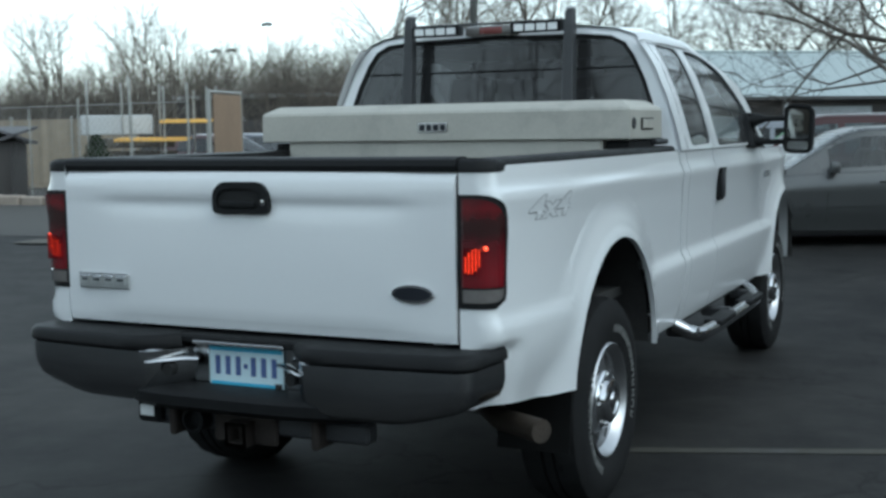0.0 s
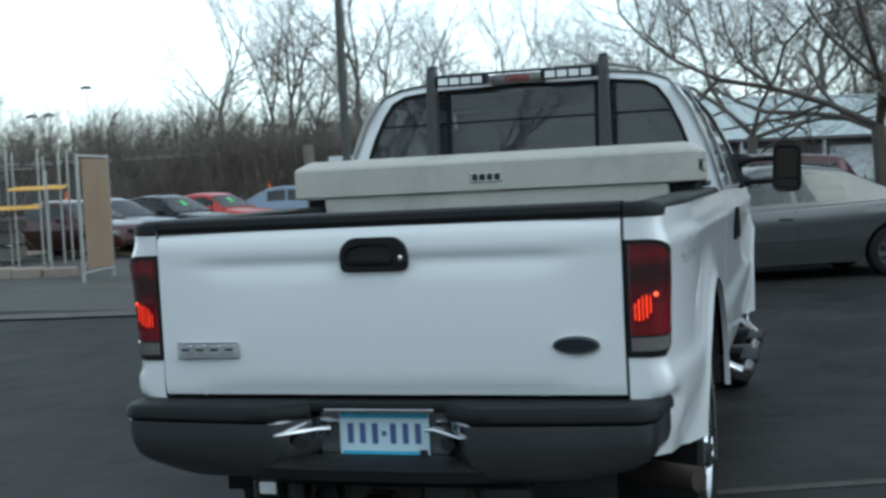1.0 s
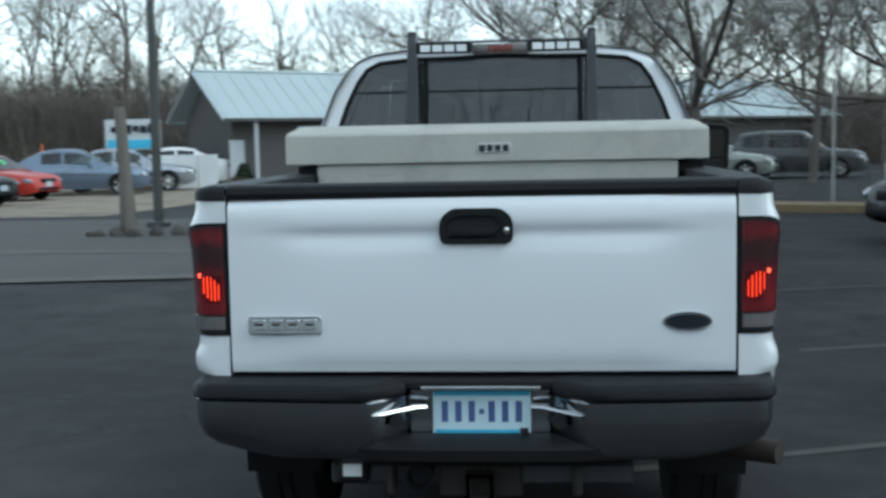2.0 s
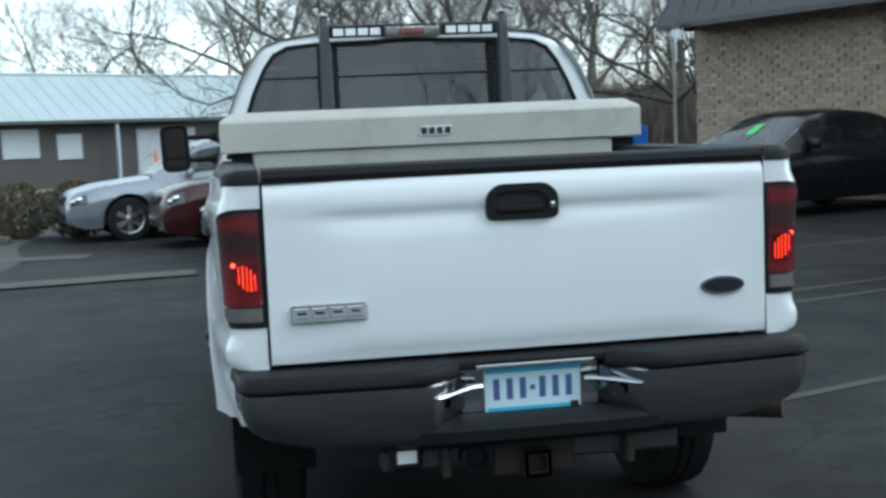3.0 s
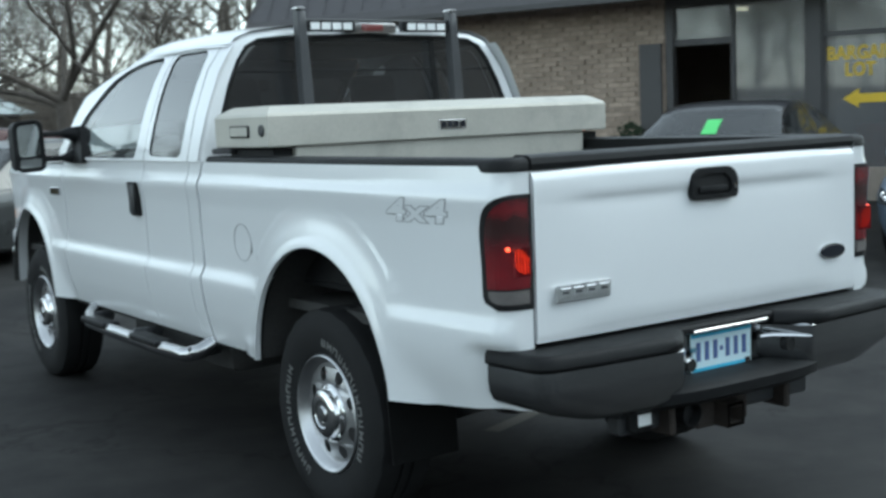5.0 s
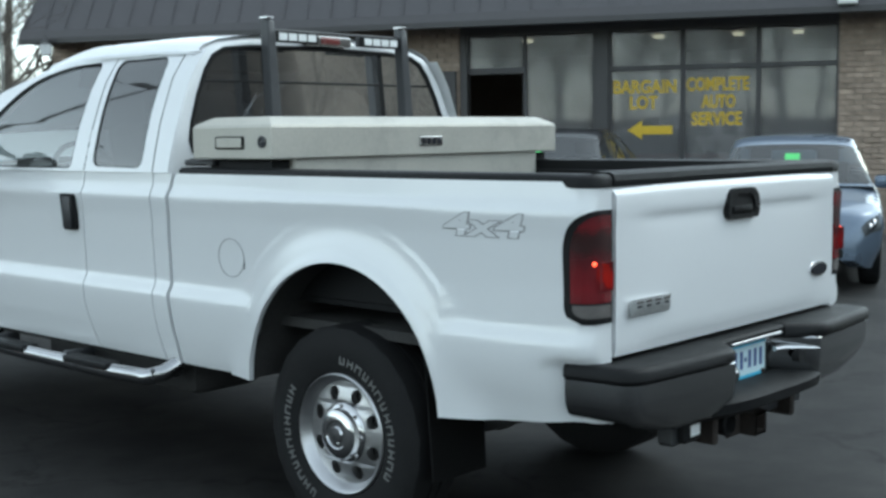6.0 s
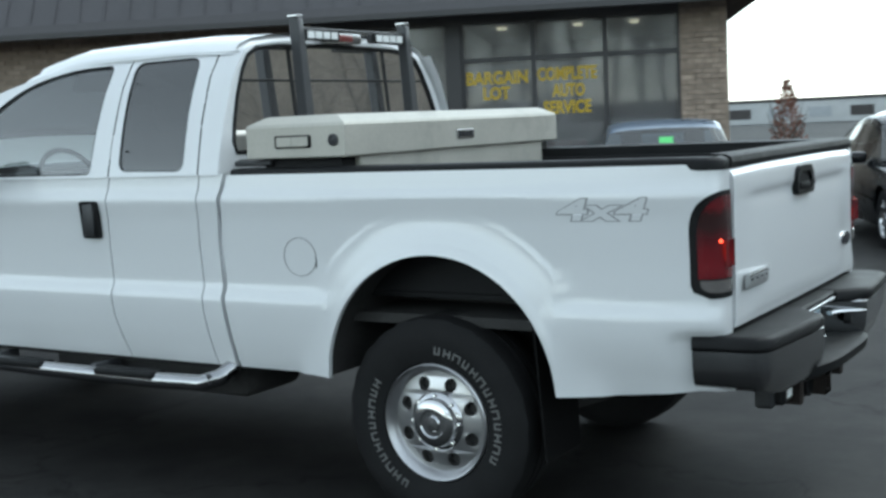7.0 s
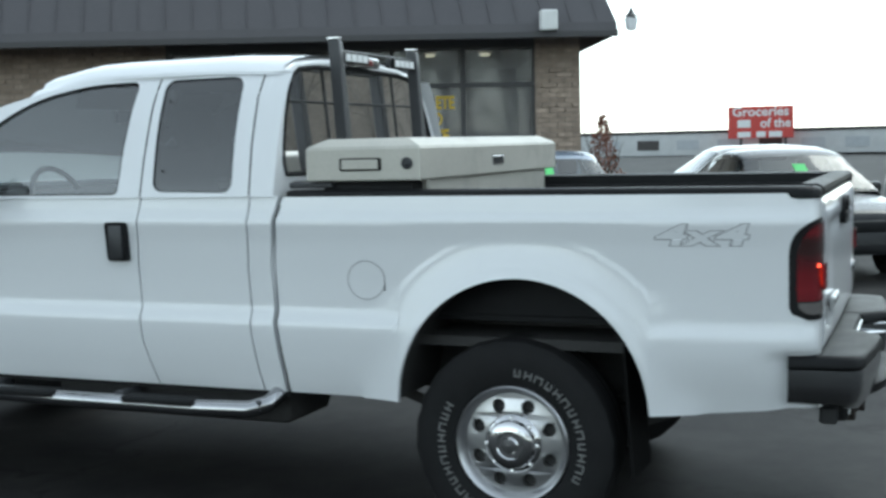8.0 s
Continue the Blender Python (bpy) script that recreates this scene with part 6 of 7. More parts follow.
make_car("sedan", "compact", GREY, "grey four-door sedan with a split oval grille beside the pickup", on_ground(0.70, 11.2, heading(-0.927, -0.375)) @ Matrix.Diagonal((1, 1, 0.98, 1)), spokes=7, scale=0.95, plate=True)
make_car("crossover", "suv", MAROON, "dark maroon crossover parked in a row", on_ground(0.0, 13.3, heading(-0.97, -0.22)), sticker=True, scale=0.90)
make_car("sedan", "sedan", SILVER, "silver sedan with a sticker in its windscreen", on_ground(-1.3, 15.3, heading(-0.97, -0.22)), sticker=True)
make_car("coupe", "coupe", CAR_BLACK, "black coupe with a rear spoiler by the brick wall", on_ground(6.85, 12.6, heading(-0.95, -0.30)), sticker=True, spoiler=True, scale=1.09)
make_car("sedan", "sedan", CAR_BLACK, "black sedan with a green windscreen sticker by the shop door", on_ground(7.35, 6.45, heading(-0.907, -0.42)), sticker=True, scale=1.10)
make_car("sedan", "sedan", BLUE_SILVER, "silver-blue sedan facing out from the shop window", on_ground(8.75, 4.05, heading(-0.907, -0.42)), sticker=True, scale=1.03)
make_car("sedan", "sedan", CAR_BLACK, "black car with a green windscreen sticker", on_ground(10.2, 1.35, heading(-0.907, -0.42)), sticker=True)
make_car("van", "suv", CAR_WHITE, "white van-like car behind the row", on_ground(17.2, 3.2, heading(-0.42, 0.9)), scale=0.86)
make_car("sedan", "sedan", SILVER, "pale car at the end of the row", on_ground(14.5, -1.2, heading(-0.907, -0.42)), sticker=True)
for (x, y), col, lab, shp, st in (((-15.25, 21.1), MAROON, "maroon car in the far row", "sedan", False), ((-15.55, 23.1), NAVY, "dark blue car in the far row", "sedan", False), ((-15.45, 25.9), CAR_BLACK, "black car in the far row with a green sticker", "sedan", True), ((-15.65, 29.1), RED, "bright red car in the far row", "sedan", True)):
    make_car("sedan", shp, col, lab, on_ground(x, y, heading(0.97, -0.22)), sticker=st, scale=0.93, plate=True, group="far row of cars")
make_car("sedan", "sedan", BLUE_SILVER, "blue-grey sedan in the far row", on_ground(-14.3, 32.3, heading(0.9, 0.25)), sticker=True, group="far row of cars")
make_car("sedan", "sedan", SILVER, "silver sedan in the far row", on_ground(-13.7, 35.0, heading(0.9, 0.25)), group="far row of cars")
make_car("sedan", "sedan", CAR_WHITE, "white sedan seen from its tail", on_ground(-13.2, 38.0, heading(-0.9, -0.25)), group="far row of cars")
make_car("wagon", "suv", GREY, "grey sport utility car near the far house", on_ground(8.6, 38.0, heading(0.95, -0.3)), scale=0.95)
make_car("sedan", "sedan", CHAMPAGNE, "pale green sedan near the far house", on_ground(5.4, 37.0, heading(0.95, -0.3)), sticker=True)


# ---- far buildings ----
METAL_ROOF = surface("pale_metal_roof", (0.38, 0.43, 0.435), 0.5, 0.0, spread=0.07, scale=0.8, fine=12, bump=0.05)
SIDING = surface("grey_siding", (0.070, 0.064, 0.062), 0.85, spread=0.12, scale=1.5, fine=20, bump=0.1)
PALE_DOOR = surface("pale_panel", (0.42, 0.44, 0.46), 0.7, spread=0.1, scale=2, bump=0.05)
DULL_WHITE = surface("dull_white", (0.52, 0.53, 0.53), 0.7, spread=0.12, scale=1.2, bump=0.05)


def long_building():
    b = thing("long_shed", "long low shed with a pale hipped metal roof", "building", "", pose(-10.84, 36.88, 0.0, 0, 0, 40))
    n, eave, top, back, over = 33.6, 2.52, 4.25, 5.0, 0.6
    part("front_wall", newbox((n / 2, over + 0.12, 1.25), (n - 1.4, 0.24, 2.5)), SIDING, b, smooth=0)
    part("back_wall", newbox((n / 2, back - over, 1.25), (n - 1.4, 0.24, 2.5)), SIDING, b, smooth=0)
    part("far_wall", newbox((n - 0.7, back / 2, 1.25), (0.24, back - 2 * over, 2.5)), SIDING, b, smooth=0)
    gable = [Vector(p) for p in ((over, 0.0), (back - over, 0.0), (back - over, 2.46), (back / 2, 4.10), (over, 2.46))]
    part("gable_wall", slab(gable, lambda y, z: Vector((0.55, y, z)), (0.2, 0, 0)), SIDING, b, smooth=0)
    def slope(y):
        return eave + (top - eave) * (1 - abs(y - back / 2) / (back / 2))
    for y0 in (0.0, back):
        quad = [Vector((0, y0, eave)), Vector((n, y0, eave)), Vector((n - 3.0, back / 2, top)), Vector((0.0, back / 2, top))]
        bm = bmesh.new()
        grid(bm, [[q + Vector((0, 0, dz)) for q in quad] for dz in (0.0, -0.10)], close=True)
        bm.faces.new([bm.verts.new(q) for q in quad])
        part("roof", bm, METAL_ROOF, b, "pale blue-grey metal roof", smooth=0)
        for k in range(57):
            x = 0.12 + (n - 0.3) * k / 56
            ye = back / 2 if x < n - 3.0 else y0 + (back / 2 - y0) * (n - x) / 3.0
            part("roof_rib", tube(bmesh.new(), [(x, y0, eave + 0.008), (x, ye, slope(ye) + 0.008)], 0.011, 4), METAL_ROOF, b)
    bm = bmesh.new()
    bm.faces.new([bm.verts.new(q) for q in ((n, 0, eave), (n, back, eave), (n - 3.0, back / 2, top))])
    part("hip_roof", bm, METAL_ROOF, b, smooth=0)
    part("ridge_cap", tube(bmesh.new(), [(0, back / 2, top + 0.02), (n - 3.0, back / 2, top + 0.02)], 0.07, 6), METAL_ROOF, b)
    part("gutter", newbox((n / 2, -0.03, eave - 0.06), (n, 0.10, 0.12)), DARK_FRAME, b, smooth=0)
    part("barge_board", tube(bmesh.new(), [(-0.02, 0, eave - 0.04), (-0.02, back / 2, top - 0.04), (-0.02, back, eave - 0.04)], 0.06, 4), PALE_DOOR, b)
    for x, w, z, h in ((0.72, 0.55, 1.0, 1.55), (3.8, 1.4, 1.75, 1.0), (5.7, 1.0, 1.6, 0.9), (9.9, 2.7, 1.15, 2.0), (14.5, 2.6, 1.15, 1.9), (19.0, 2.6, 1.15, 1.9), (25.0, 1.4, 1.4, 1.0)):
        d = part("pale_opening", newbox((x, over - 0.02, z), (w, 0.08, h), 0.01), PALE_DOOR, b, "pale shed door or window")
        part("opening_frame", newbox((x, over - 0.03, z + h / 2 + 0.04), (w + 0.1, 0.10, 0.08)), DARK_FRAME, d)
    for x in (1.25, 7.4, 12.9, 17.0, 22.0):
        part("eave_post", newbox((x, 0.10, 1.25), (0.11, 0.11, 2.46)), PALE_DOOR, b)
    low = thing("low_wall", "low white board wall beside the shed", "wall", "", pose(-10.84, 36.88, 0.0, 0, 0, 40))
    for k in range(3):
        part("board_panel", newbox((-1.9 + 0.78 * k, 0.7, 0.72), (0.76, 0.06, 1.15), 0.01), DULL_WHITE, low)


long_building()


def low_block(name, label, x, y, w, d, h, rz, band=True, wins=0, wall=None, top=None):
    wall, top = wall or DULL_WHITE, top or SIDING
    b = thing(name, label, "building", "", on_ground(x, y, rz))
    part("wall", newbox((0, 0, h / 2), (w, d, h)), wall, b, smooth=0)
    if band:
        part("parapet", newbox((0, 0, h - 0.12), (w + 0.15, d + 0.15, 0.26)), top, b, smooth=0)
    for k in range(wins):
        xx = -w / 2 + w * (k + 0.5) / wins
        part("window", newbox((xx, -d / 2 - 0.01, h * 0.42), (w / wins * 0.55, 0.08, h * 0.40), 0.01), PALE_DOOR if k % 3 else SIDING, b, smooth=0)
    return b


low_block("shop_block", "low white shop building with a grey parapet", 100.0, 20.0, 46.0, 12.0, 2.0, -90, True, 14)
low_block("workshop", "low pale workshop far behind the cars", -38.0, 66.0, 20.0, 8.0, 3.75, 8, True, 7, SIDING, DULL_WHITE)
low_block("workshop", "low grey workshop behind the grey panels", -14.0, 70.0, 22.0, 8.0, 3.4, 0, True, 7, SIDING, DULL_WHITE)

SIGN_RED = surface("sign_red", (0.50, 0.05, 0.04), 0.5, spread=0.08, bump=0.0)
sgn = thing("shop_sign", "red roadside sign with white words", "sign")
part("board", newbox((92.0, 12.3, 2.65), (0.25, 5.0, 2.5), 0.03), SIGN_RED, sgn)
for y in (10.4, 13.8):
    part("post", newbox((92.0, y, 0.75), (0.2, 0.2, 1.4)), DARK_FRAME, sgn)
fm = lambda y, z: Matrix(((0, 0, -1, 91.86), (-1, 0, 0, y), (0, 1, 0, z), (0, 0, 0, 1)))
writing("sign_words", "Groceries", 1.0, fm(12.3, 3.45), LETTER_WHITE, sgn, 0.01, 4.3, 0.02)
writing("sign_words", "of the", 1.0, fm(11.15, 2.55), LETTER_WHITE, sgn, 0.01, 2.3, 0.02)
part("sign_shape", newbox((91.85, 13.55, 2.55), (0.03, 1.0, 0.6), 0.01), LETTER_WHITE, sgn)
for y, w in ((13.55, 1.0), (12.25, 0.7), (11.15, 1.0)):
    part("sign_bar", newbox((91.85, y, 1.70), (0.03, w, 0.45), 0.01), LETTER_WHITE, sgn)

# ---- fence, gate, racks on the far left ----
GALV = surface("galvanised", (0.36, 0.36, 0.34), 0.5, 0.5, spread=0.12, scale=9, bump=0.05)
PLYWOOD = surface("plywood", (0.26, 0.18, 0.12), 0.8, spread=0.18, scale=3, fine=40, bump=0.1, stretch=(1, 1, 0.3))
FENCE_TAN = surface("tan_slats", (0.30, 0.25, 0.19), 0.85, spread=0.2, scale=3, fine=30, bump=0.2, piece=0.12)
LUMBER = surface("lumber", (0.78, 0.46, 0.12), 0.7, spread=0.15, scale=4, bump=0.1)
WOOD_POST = surface("weathered_wood", (0.15, 0.135, 0.115), 0.9, spread=0.25, scale=5, fine=30, bump=0.4, stretch=(1, 1, 0.2))
STEEL_POLE = surface("pole_steel", (0.07, 0.07, 0.065), 0.6, 0.3, spread=0.15, bump=0.05)
MESH_WIRE = surface("chain_wire", (0.30, 0.30, 0.29), 0.5, 0.5, bump=0.0)


def chain_mesh(bm, a, b, z0, z1, pitch=0.12):
    a, b = Vector(a), Vector(b)
    n = int((b - a).length / pitch)
    rise = (z1 - z0)
    for k in range(-int(rise / pitch), n):
        for s in (1, -1):
            k0, k1 = (k, k + rise / pitch) if s > 0 else (k + rise / pitch, k)
            t0, t1 = k0 / n, k1 / n
            za, zb = z0, z1
            lo, hi = (t0, t1)
            if min(t0, t1) < 0 or max(t0, t1) > 1:
                continue
            p, q = a.lerp(b, t0), a.lerp(b, t1)
            tube(bm, [Vector((p.x, p.y, za)), Vector((q.x, q.y, zb))], 0.004, 3, False)


gate = thing("gate", "chain-link gate standing open with a plywood sheet", "gate")
ga, gb = Vector((-9.75, 13.1)), Vector((-10.0, 14.36))
for p in (ga, gb):
    part("gate_post", tube(bmesh.new(), [(p.x, p.y, 0.15), (p.x, p.y, 2.22)], 0.032, 10), GALV, gate)
for z in (0.30, 2.18):
    part("gate_rail", tube(bmesh.new(), [(ga.x, ga.y, z), (gb.x, gb.y, z)], 0.025, 8), GALV, gate)
off = Vector((0.03, 0.01))
part("plywood_sheet", slab([Vector((0.06, 0.36)), Vector((0.94, 0.36)), Vector((0.94, 2.14)), Vector((0.06, 2.14))], lambda t, z: Vector((*(ga.lerp(gb, t) + off), z)), (0.015, 0.004, 0)), PLYWOOD, gate, "weathered plywood sheet")
part("brace", tube(bmesh.new(), [(ga.x, ga.y, 0.35), (gb.x, gb.y, 1.3)], 0.018, 6), GALV, gate)

fence = thing("yard_fence", "tall chain-link yard fence with galvanised posts", "fence")
fp = [Vector((-12.0, 15.5)).lerp(Vector((-21.5, 17.0)), k / 6) for k in range(7)]
for k, p in enumerate(fp):
    part("post", tube(bmesh.new(), [(p.x, p.y, 0.15), (p.x, p.y, 2.05 + 0.10 * (k % 3))], 0.019, 8), GALV, fence)
part("top_rail", tube(bmesh.new(), [(fp[0].x, fp[0].y, 2.1), (fp[-1].x, fp[-1].y, 2.1)], 0.011, 6), GALV, fence)
bm = bmesh.new()
chain_mesh(bm, fp[0], fp[-1], 0.2, 2.1, 0.16)
tagged(part("chain_link", bm, MESH_WIRE, fence), kind="stuff")
screen = thing("slat_fence", "tan slatted screen fence round the yard", "fence")
sa, sb = Vector((-30.0, 20.6)), Vector((-18.3, 21.6))
for k in range(70):
    p = sa.lerp(sb, k / 69)
    part("slat", newbox((p.x, p.y, 1.04), (0.16, 0.03, 1.75), 0.0, (0, 0, 5)), FENCE_TAN, screen, smooth=0)
for k in range(7):
    p = sa.lerp(sb, k / 6)
    part("post", tube(bmesh.new(), [(p.x, p.y - 0.06, 0.15), (p.x, p.y - 0.06, 2.0)], 0.028, 8), GALV, screen)

rackL = thing("lumber_rack", "steel rack loaded with yellow lumber", "rack")
RACK_O, RACK_U = Vector((-14.43, 17.69)), Vector((0.79, 0.61))
rack_at = lambda u, d=0.0: RACK_O + RACK_U * u + Vector((-0.61, 0.79)) * d
RACK_TURN = math.degrees(math.atan2(0.61, 0.79))
for u, d, h in ((-1.50, 0.0, 2.68), (-0.82, 0.9, 2.62), (-0.62, 0.0, 2.70), (0.0, 0.9, 2.60), (0.10, 0.0, 2.52), (0.60, 0.0, 2.58), (0.75, 0.9, 2.45), (1.02, 0.0, 2.50), (1.25, 0.9, 2.55)):
    p = rack_at(u, d)
    part("upright", tube(bmesh.new(), [(p.x, p.y, 0.15), (p.x, p.y, h)], 0.022, 8), GALV, rackL)
for z, a, b in ((1.75, 0.0, 1.08), (1.36, -0.97, 0.57)):
    for j in range(3):
        p = rack_at((a + b) / 2 + 0.05 * j, 0.06 + 0.27 * j)
        part("board", newbox((p.x, p.y, z + 0.015 * j), (b - a, 0.24, 0.06), 0.005, (0, 0, RACK_TURN)), LUMBER, rackL, smooth=0)
    part("arm", tube(bmesh.new(), [(*rack_at(a + 0.1, 0.0), z - 0.05), (*rack_at(a + 0.1, 0.9), z - 0.05)], 0.02, 6), GALV, rackL)
cab_y = thing("yard_cabinet", "white cabinet and dark pallets in the yard", "cabinet")
p = rack_at(-0.95, 1.3)
part("box", newbox((p.x, p.y, 1.70), (1.55, 0.6, 0.44), 0.02, (0, 0, RACK_TURN)), DULL_WHITE, cab_y)
p = rack_at(-0.5, 1.4)
for k in range(4):
    part("pallet", newbox((p.x, p.y, 0.40 + 0.30 * k), (1.6 - 0.1 * (k % 2), 1.0, 0.22), 0.02, (0, 0, RACK_TURN + 3 * k)), WOOD_POST, cab_y)
shed = thing("yard_shed", "small dark shed at the edge of the lot", "shed")
part("wall", newbox((-18.6, 15.7, 0.75), (2.6, 2.2, 1.25), 0.02, (0, 0, 20)), SIDING, shed, smooth=0)
rf = bmesh.new()
for s in (1, -1):
    box(rf, (-18.6, 15.7, 1.50), (3.0, 2.5, 0.06), 0.0, (8 * s, 0, 20))
part("roof", rf, ROOF_DARK, shed, smooth=0)
kerb = thing("low_kerb", "low stone edging along the yard", "kerb")
for k in range(14):
    p = Vector((-11.2, 14.6)).lerp(Vector((-19.0, 14.0)), k / 13)
    part("stone", newbox((p.x, p.y, 0.22), (0.56, 0.28, 0.20 + 0.03 * (k % 3)), 0.03, (0, 0, 5 * (k % 3))), MORTAR, kerb)

# ---- poles, posts, small signs ----
lamp_post = thing("light_pole", "tall dark steel light pole on the island", "light pole")
part("pole", tube(bmesh.new(), [(-6.68, 17.05, 0.15), (-6.68, 17.05, 4.0), (-6.68, 17.05, 10.0)], [0.085, 0.075, 0.06], 12), STEEL_POLE, lamp_post)
part("base_plate", newbox((-6.68, 17.05, 0.20), (0.34, 0.34, 0.10), 0.02), STEEL_POLE, lamp_post)
part("lamp_head", newbox((-6.3, 17.05, 10.0), (0.9, 0.35, 0.18), 0.04), STEEL_POLE, lamp_post)
ROCK = surface("dark_rock", (0.07, 0.062, 0.055), 0.9, spread=0.3, scale=12, bump=0.4)
stump = thing("old_posts", "two weathered wooden posts set side by side", "post")
part("leaning_post", tube(bmesh.new(), [(-6.46, 15.05, 0.12), (-6.53, 15.02, 1.2), (-6.57, 15.00, 2.20)], [0.11, 0.10, 0.09], 12), WOOD_POST, stump)
part("post", tube(bmesh.new(), [(-6.63, 15.15, 0.12), (-6.60, 15.15, 2.12)], 0.06, 10), WOOD_POST, stump)
for k in range(9):
    b = bmesh.new()
    bmesh.ops.create_icosphere(b, subdivisions=2, radius=1.0, matrix=pose(-7.0 + 0.33 * k, 14.9 + 0.10 * math.sin(k * 2.1), 0.17, 10 * k, 25 * k, 40 * k) @ Matrix.Diagonal((0.16, 0.12, 0.09 + 0.02 * (k % 3), 1)))
    for v in b.verts:
        v.co += Vector((noise.noise(v.co * 9), noise.noise(v.co * 9 + Vector((5, 0, 0))), noise.noise(v.co * 9 + Vector((0, 7, 0))))) * 0.03
    tagged(part("edging_rock", b, ROCK), label="rough rock edging the island", category="rock", group="island rocks")
brd = thing("dealer_sign", "white lot sign with dark and blue bars", "sign")
part("board", newbox((-14.1, 37.0, 2.02), (1.95, 0.08, 1.05), 0.01), DULL_WHITE, brd)
part("blue_band", newbox((-14.1, 36.94, 1.70), (1.80, 0.03, 0.30)), PLATE_BLUE, brd)
for k in range(6):
    part("word_bar", newbox((-14.75 + 0.26 * k, 36.94, 2.20 + 0.03 * (k % 2)), (0.21, 0.03, 0.20 + 0.06 * (k % 3)), 0.0, (0, 12, 0)), BADGE_DARK, brd)
for x in (-14.9, -13.3):
    part("leg", newbox((x, 37.0, 0.82), (0.1, 0.1, 1.4)), GALV, brd)
blue = thing("blue_sign", "small upright blue sign by the road", "sign")
part("panel", newbox((7.35, 20.6, 0.95), (0.36, 0.06, 1.05), 0.02), surface("sign_blue", (0.02, 0.16, 0.62), 0.5, bump=0.0), blue)
part("leg", newbox((7.35, 20.6, 0.28), (0.06, 0.05, 0.3)), GALV, blue)
for x, y, h in ((5.55, 19.6, 2.6), (6.6, 19.9, 1.0), (8.3, 21.0, 4.5)):
    t_ = thing("thin_post", "thin pale metal post", "post", "thin posts")
    part("shaft", tube(bmesh.new(), [(x, y, 0.15), (x, y, h)], 0.035, 8), GALV, t_)
DRY = surface("dry_grass", (0.20, 0.145, 0.08), 0.9, spread=0.25, scale=6, fine=50, bump=0.5)
strip_b = bmesh.new()
grid(strip_b, [[Vector((x, y0, 0.15)), Vector((x, y0, 0.29)), Vector((x, y0 + 0.9, 0.31)), Vector((x, y0 + 0.9, 0.15))] for x, y0 in ((3.0, 19.4), (4.2, 18.9), (5.9, 18.05), (7.2, 18.0), (9.0, 18.6))])
tagged(part("verge", strip_b, DRY), label="raised verge of dry grass with a kerb", category="verge", kind="structure")
CONE = surface("orange_cone", (0.85, 0.16, 0.04), 0.5, spread=0.08, bump=0.0)
for x, y, z in ((-15.9, 33.6, 1.35), (-2.34, 18.35, 1.02), (8.3, 10.05, 0.92), (-19.0, 26.5, 1.35)):
    c_ = thing("flag_marker", "orange marker flag on a stick", "marker", "orange markers")
    lathe(b := bmesh.new(), [(0.0, 0.040), (0.03, 0.036), (0.21, 0.026), (0.38, 0.015), (0.39, 0.0)], (x, y, z), 10, "z")
    part("cone", b, CONE, c_)
    part("stick", tube(bmesh.new(), [(x, y, 0.1), (x, y, z)], 0.015, 5), DARK_FRAME, c_)

# ---- trees ----
BARK = surface("bark", (0.125, 0.108, 0.09), 0.9, spread=0.3, scale=4, fine=25, bump=0.5, stretch=(1, 1, 0.3))
TWIG = surface("twigs", (0.20, 0.172, 0.142), 0.9, spread=0.25, scale=3, bump=0.0)
BRUSH = surface("brush", (0.125, 0.106, 0.088), 0.95, spread=0.35, scale=0.5, fine=6, bump=0.0, piece=0.3, island=True)
DRY_LEAF = surface("dry_leaves", (0.20, 0.085, 0.055), 0.8, spread=0.3, scale=9, bump=0.0, piece=0.3, island=True)
EVERGREEN = surface("evergreen", (0.025, 0.040, 0.018), 0.85, spread=0.3, scale=9, bump=0.0, piece=0.35, island=True)


class Sticks:
    """Collects tapered limbs as plain lists, for speed."""
    def __init__(self):
        self.v, self.f = [], []

    def limb(self, a, b, ra, rb, n):
        d = (b - a).normalized()
        s = d.cross(Vector((0.31, 0.17, 0.93)))
        s = s.normalized() if s.length > 1e-4 else Vector((1, 0, 0))
        u = s.cross(d)
        i = len(self.v)
        for p, r in ((a, ra), (b, rb)):
            for k in range(n):
                t = 2 * math.pi * k / n
                q = p + (s * math.cos(t) + u * math.sin(t)) * r
                self.v.append((q.x, q.y, q.z))
        for k in range(n):
            j = (k + 1) % n
            self.f.append((i + k, i + j, i + n + j, i + n + k))

    def mesh(self, name, mat):
        me = bpy.data.meshes.new(name)
        me.from_pydata(self.v, [], self.f)
        me.materials.append(mat)
        me.polygons.foreach_set("use_smooth", [True] * len(me.polygons))
        return me


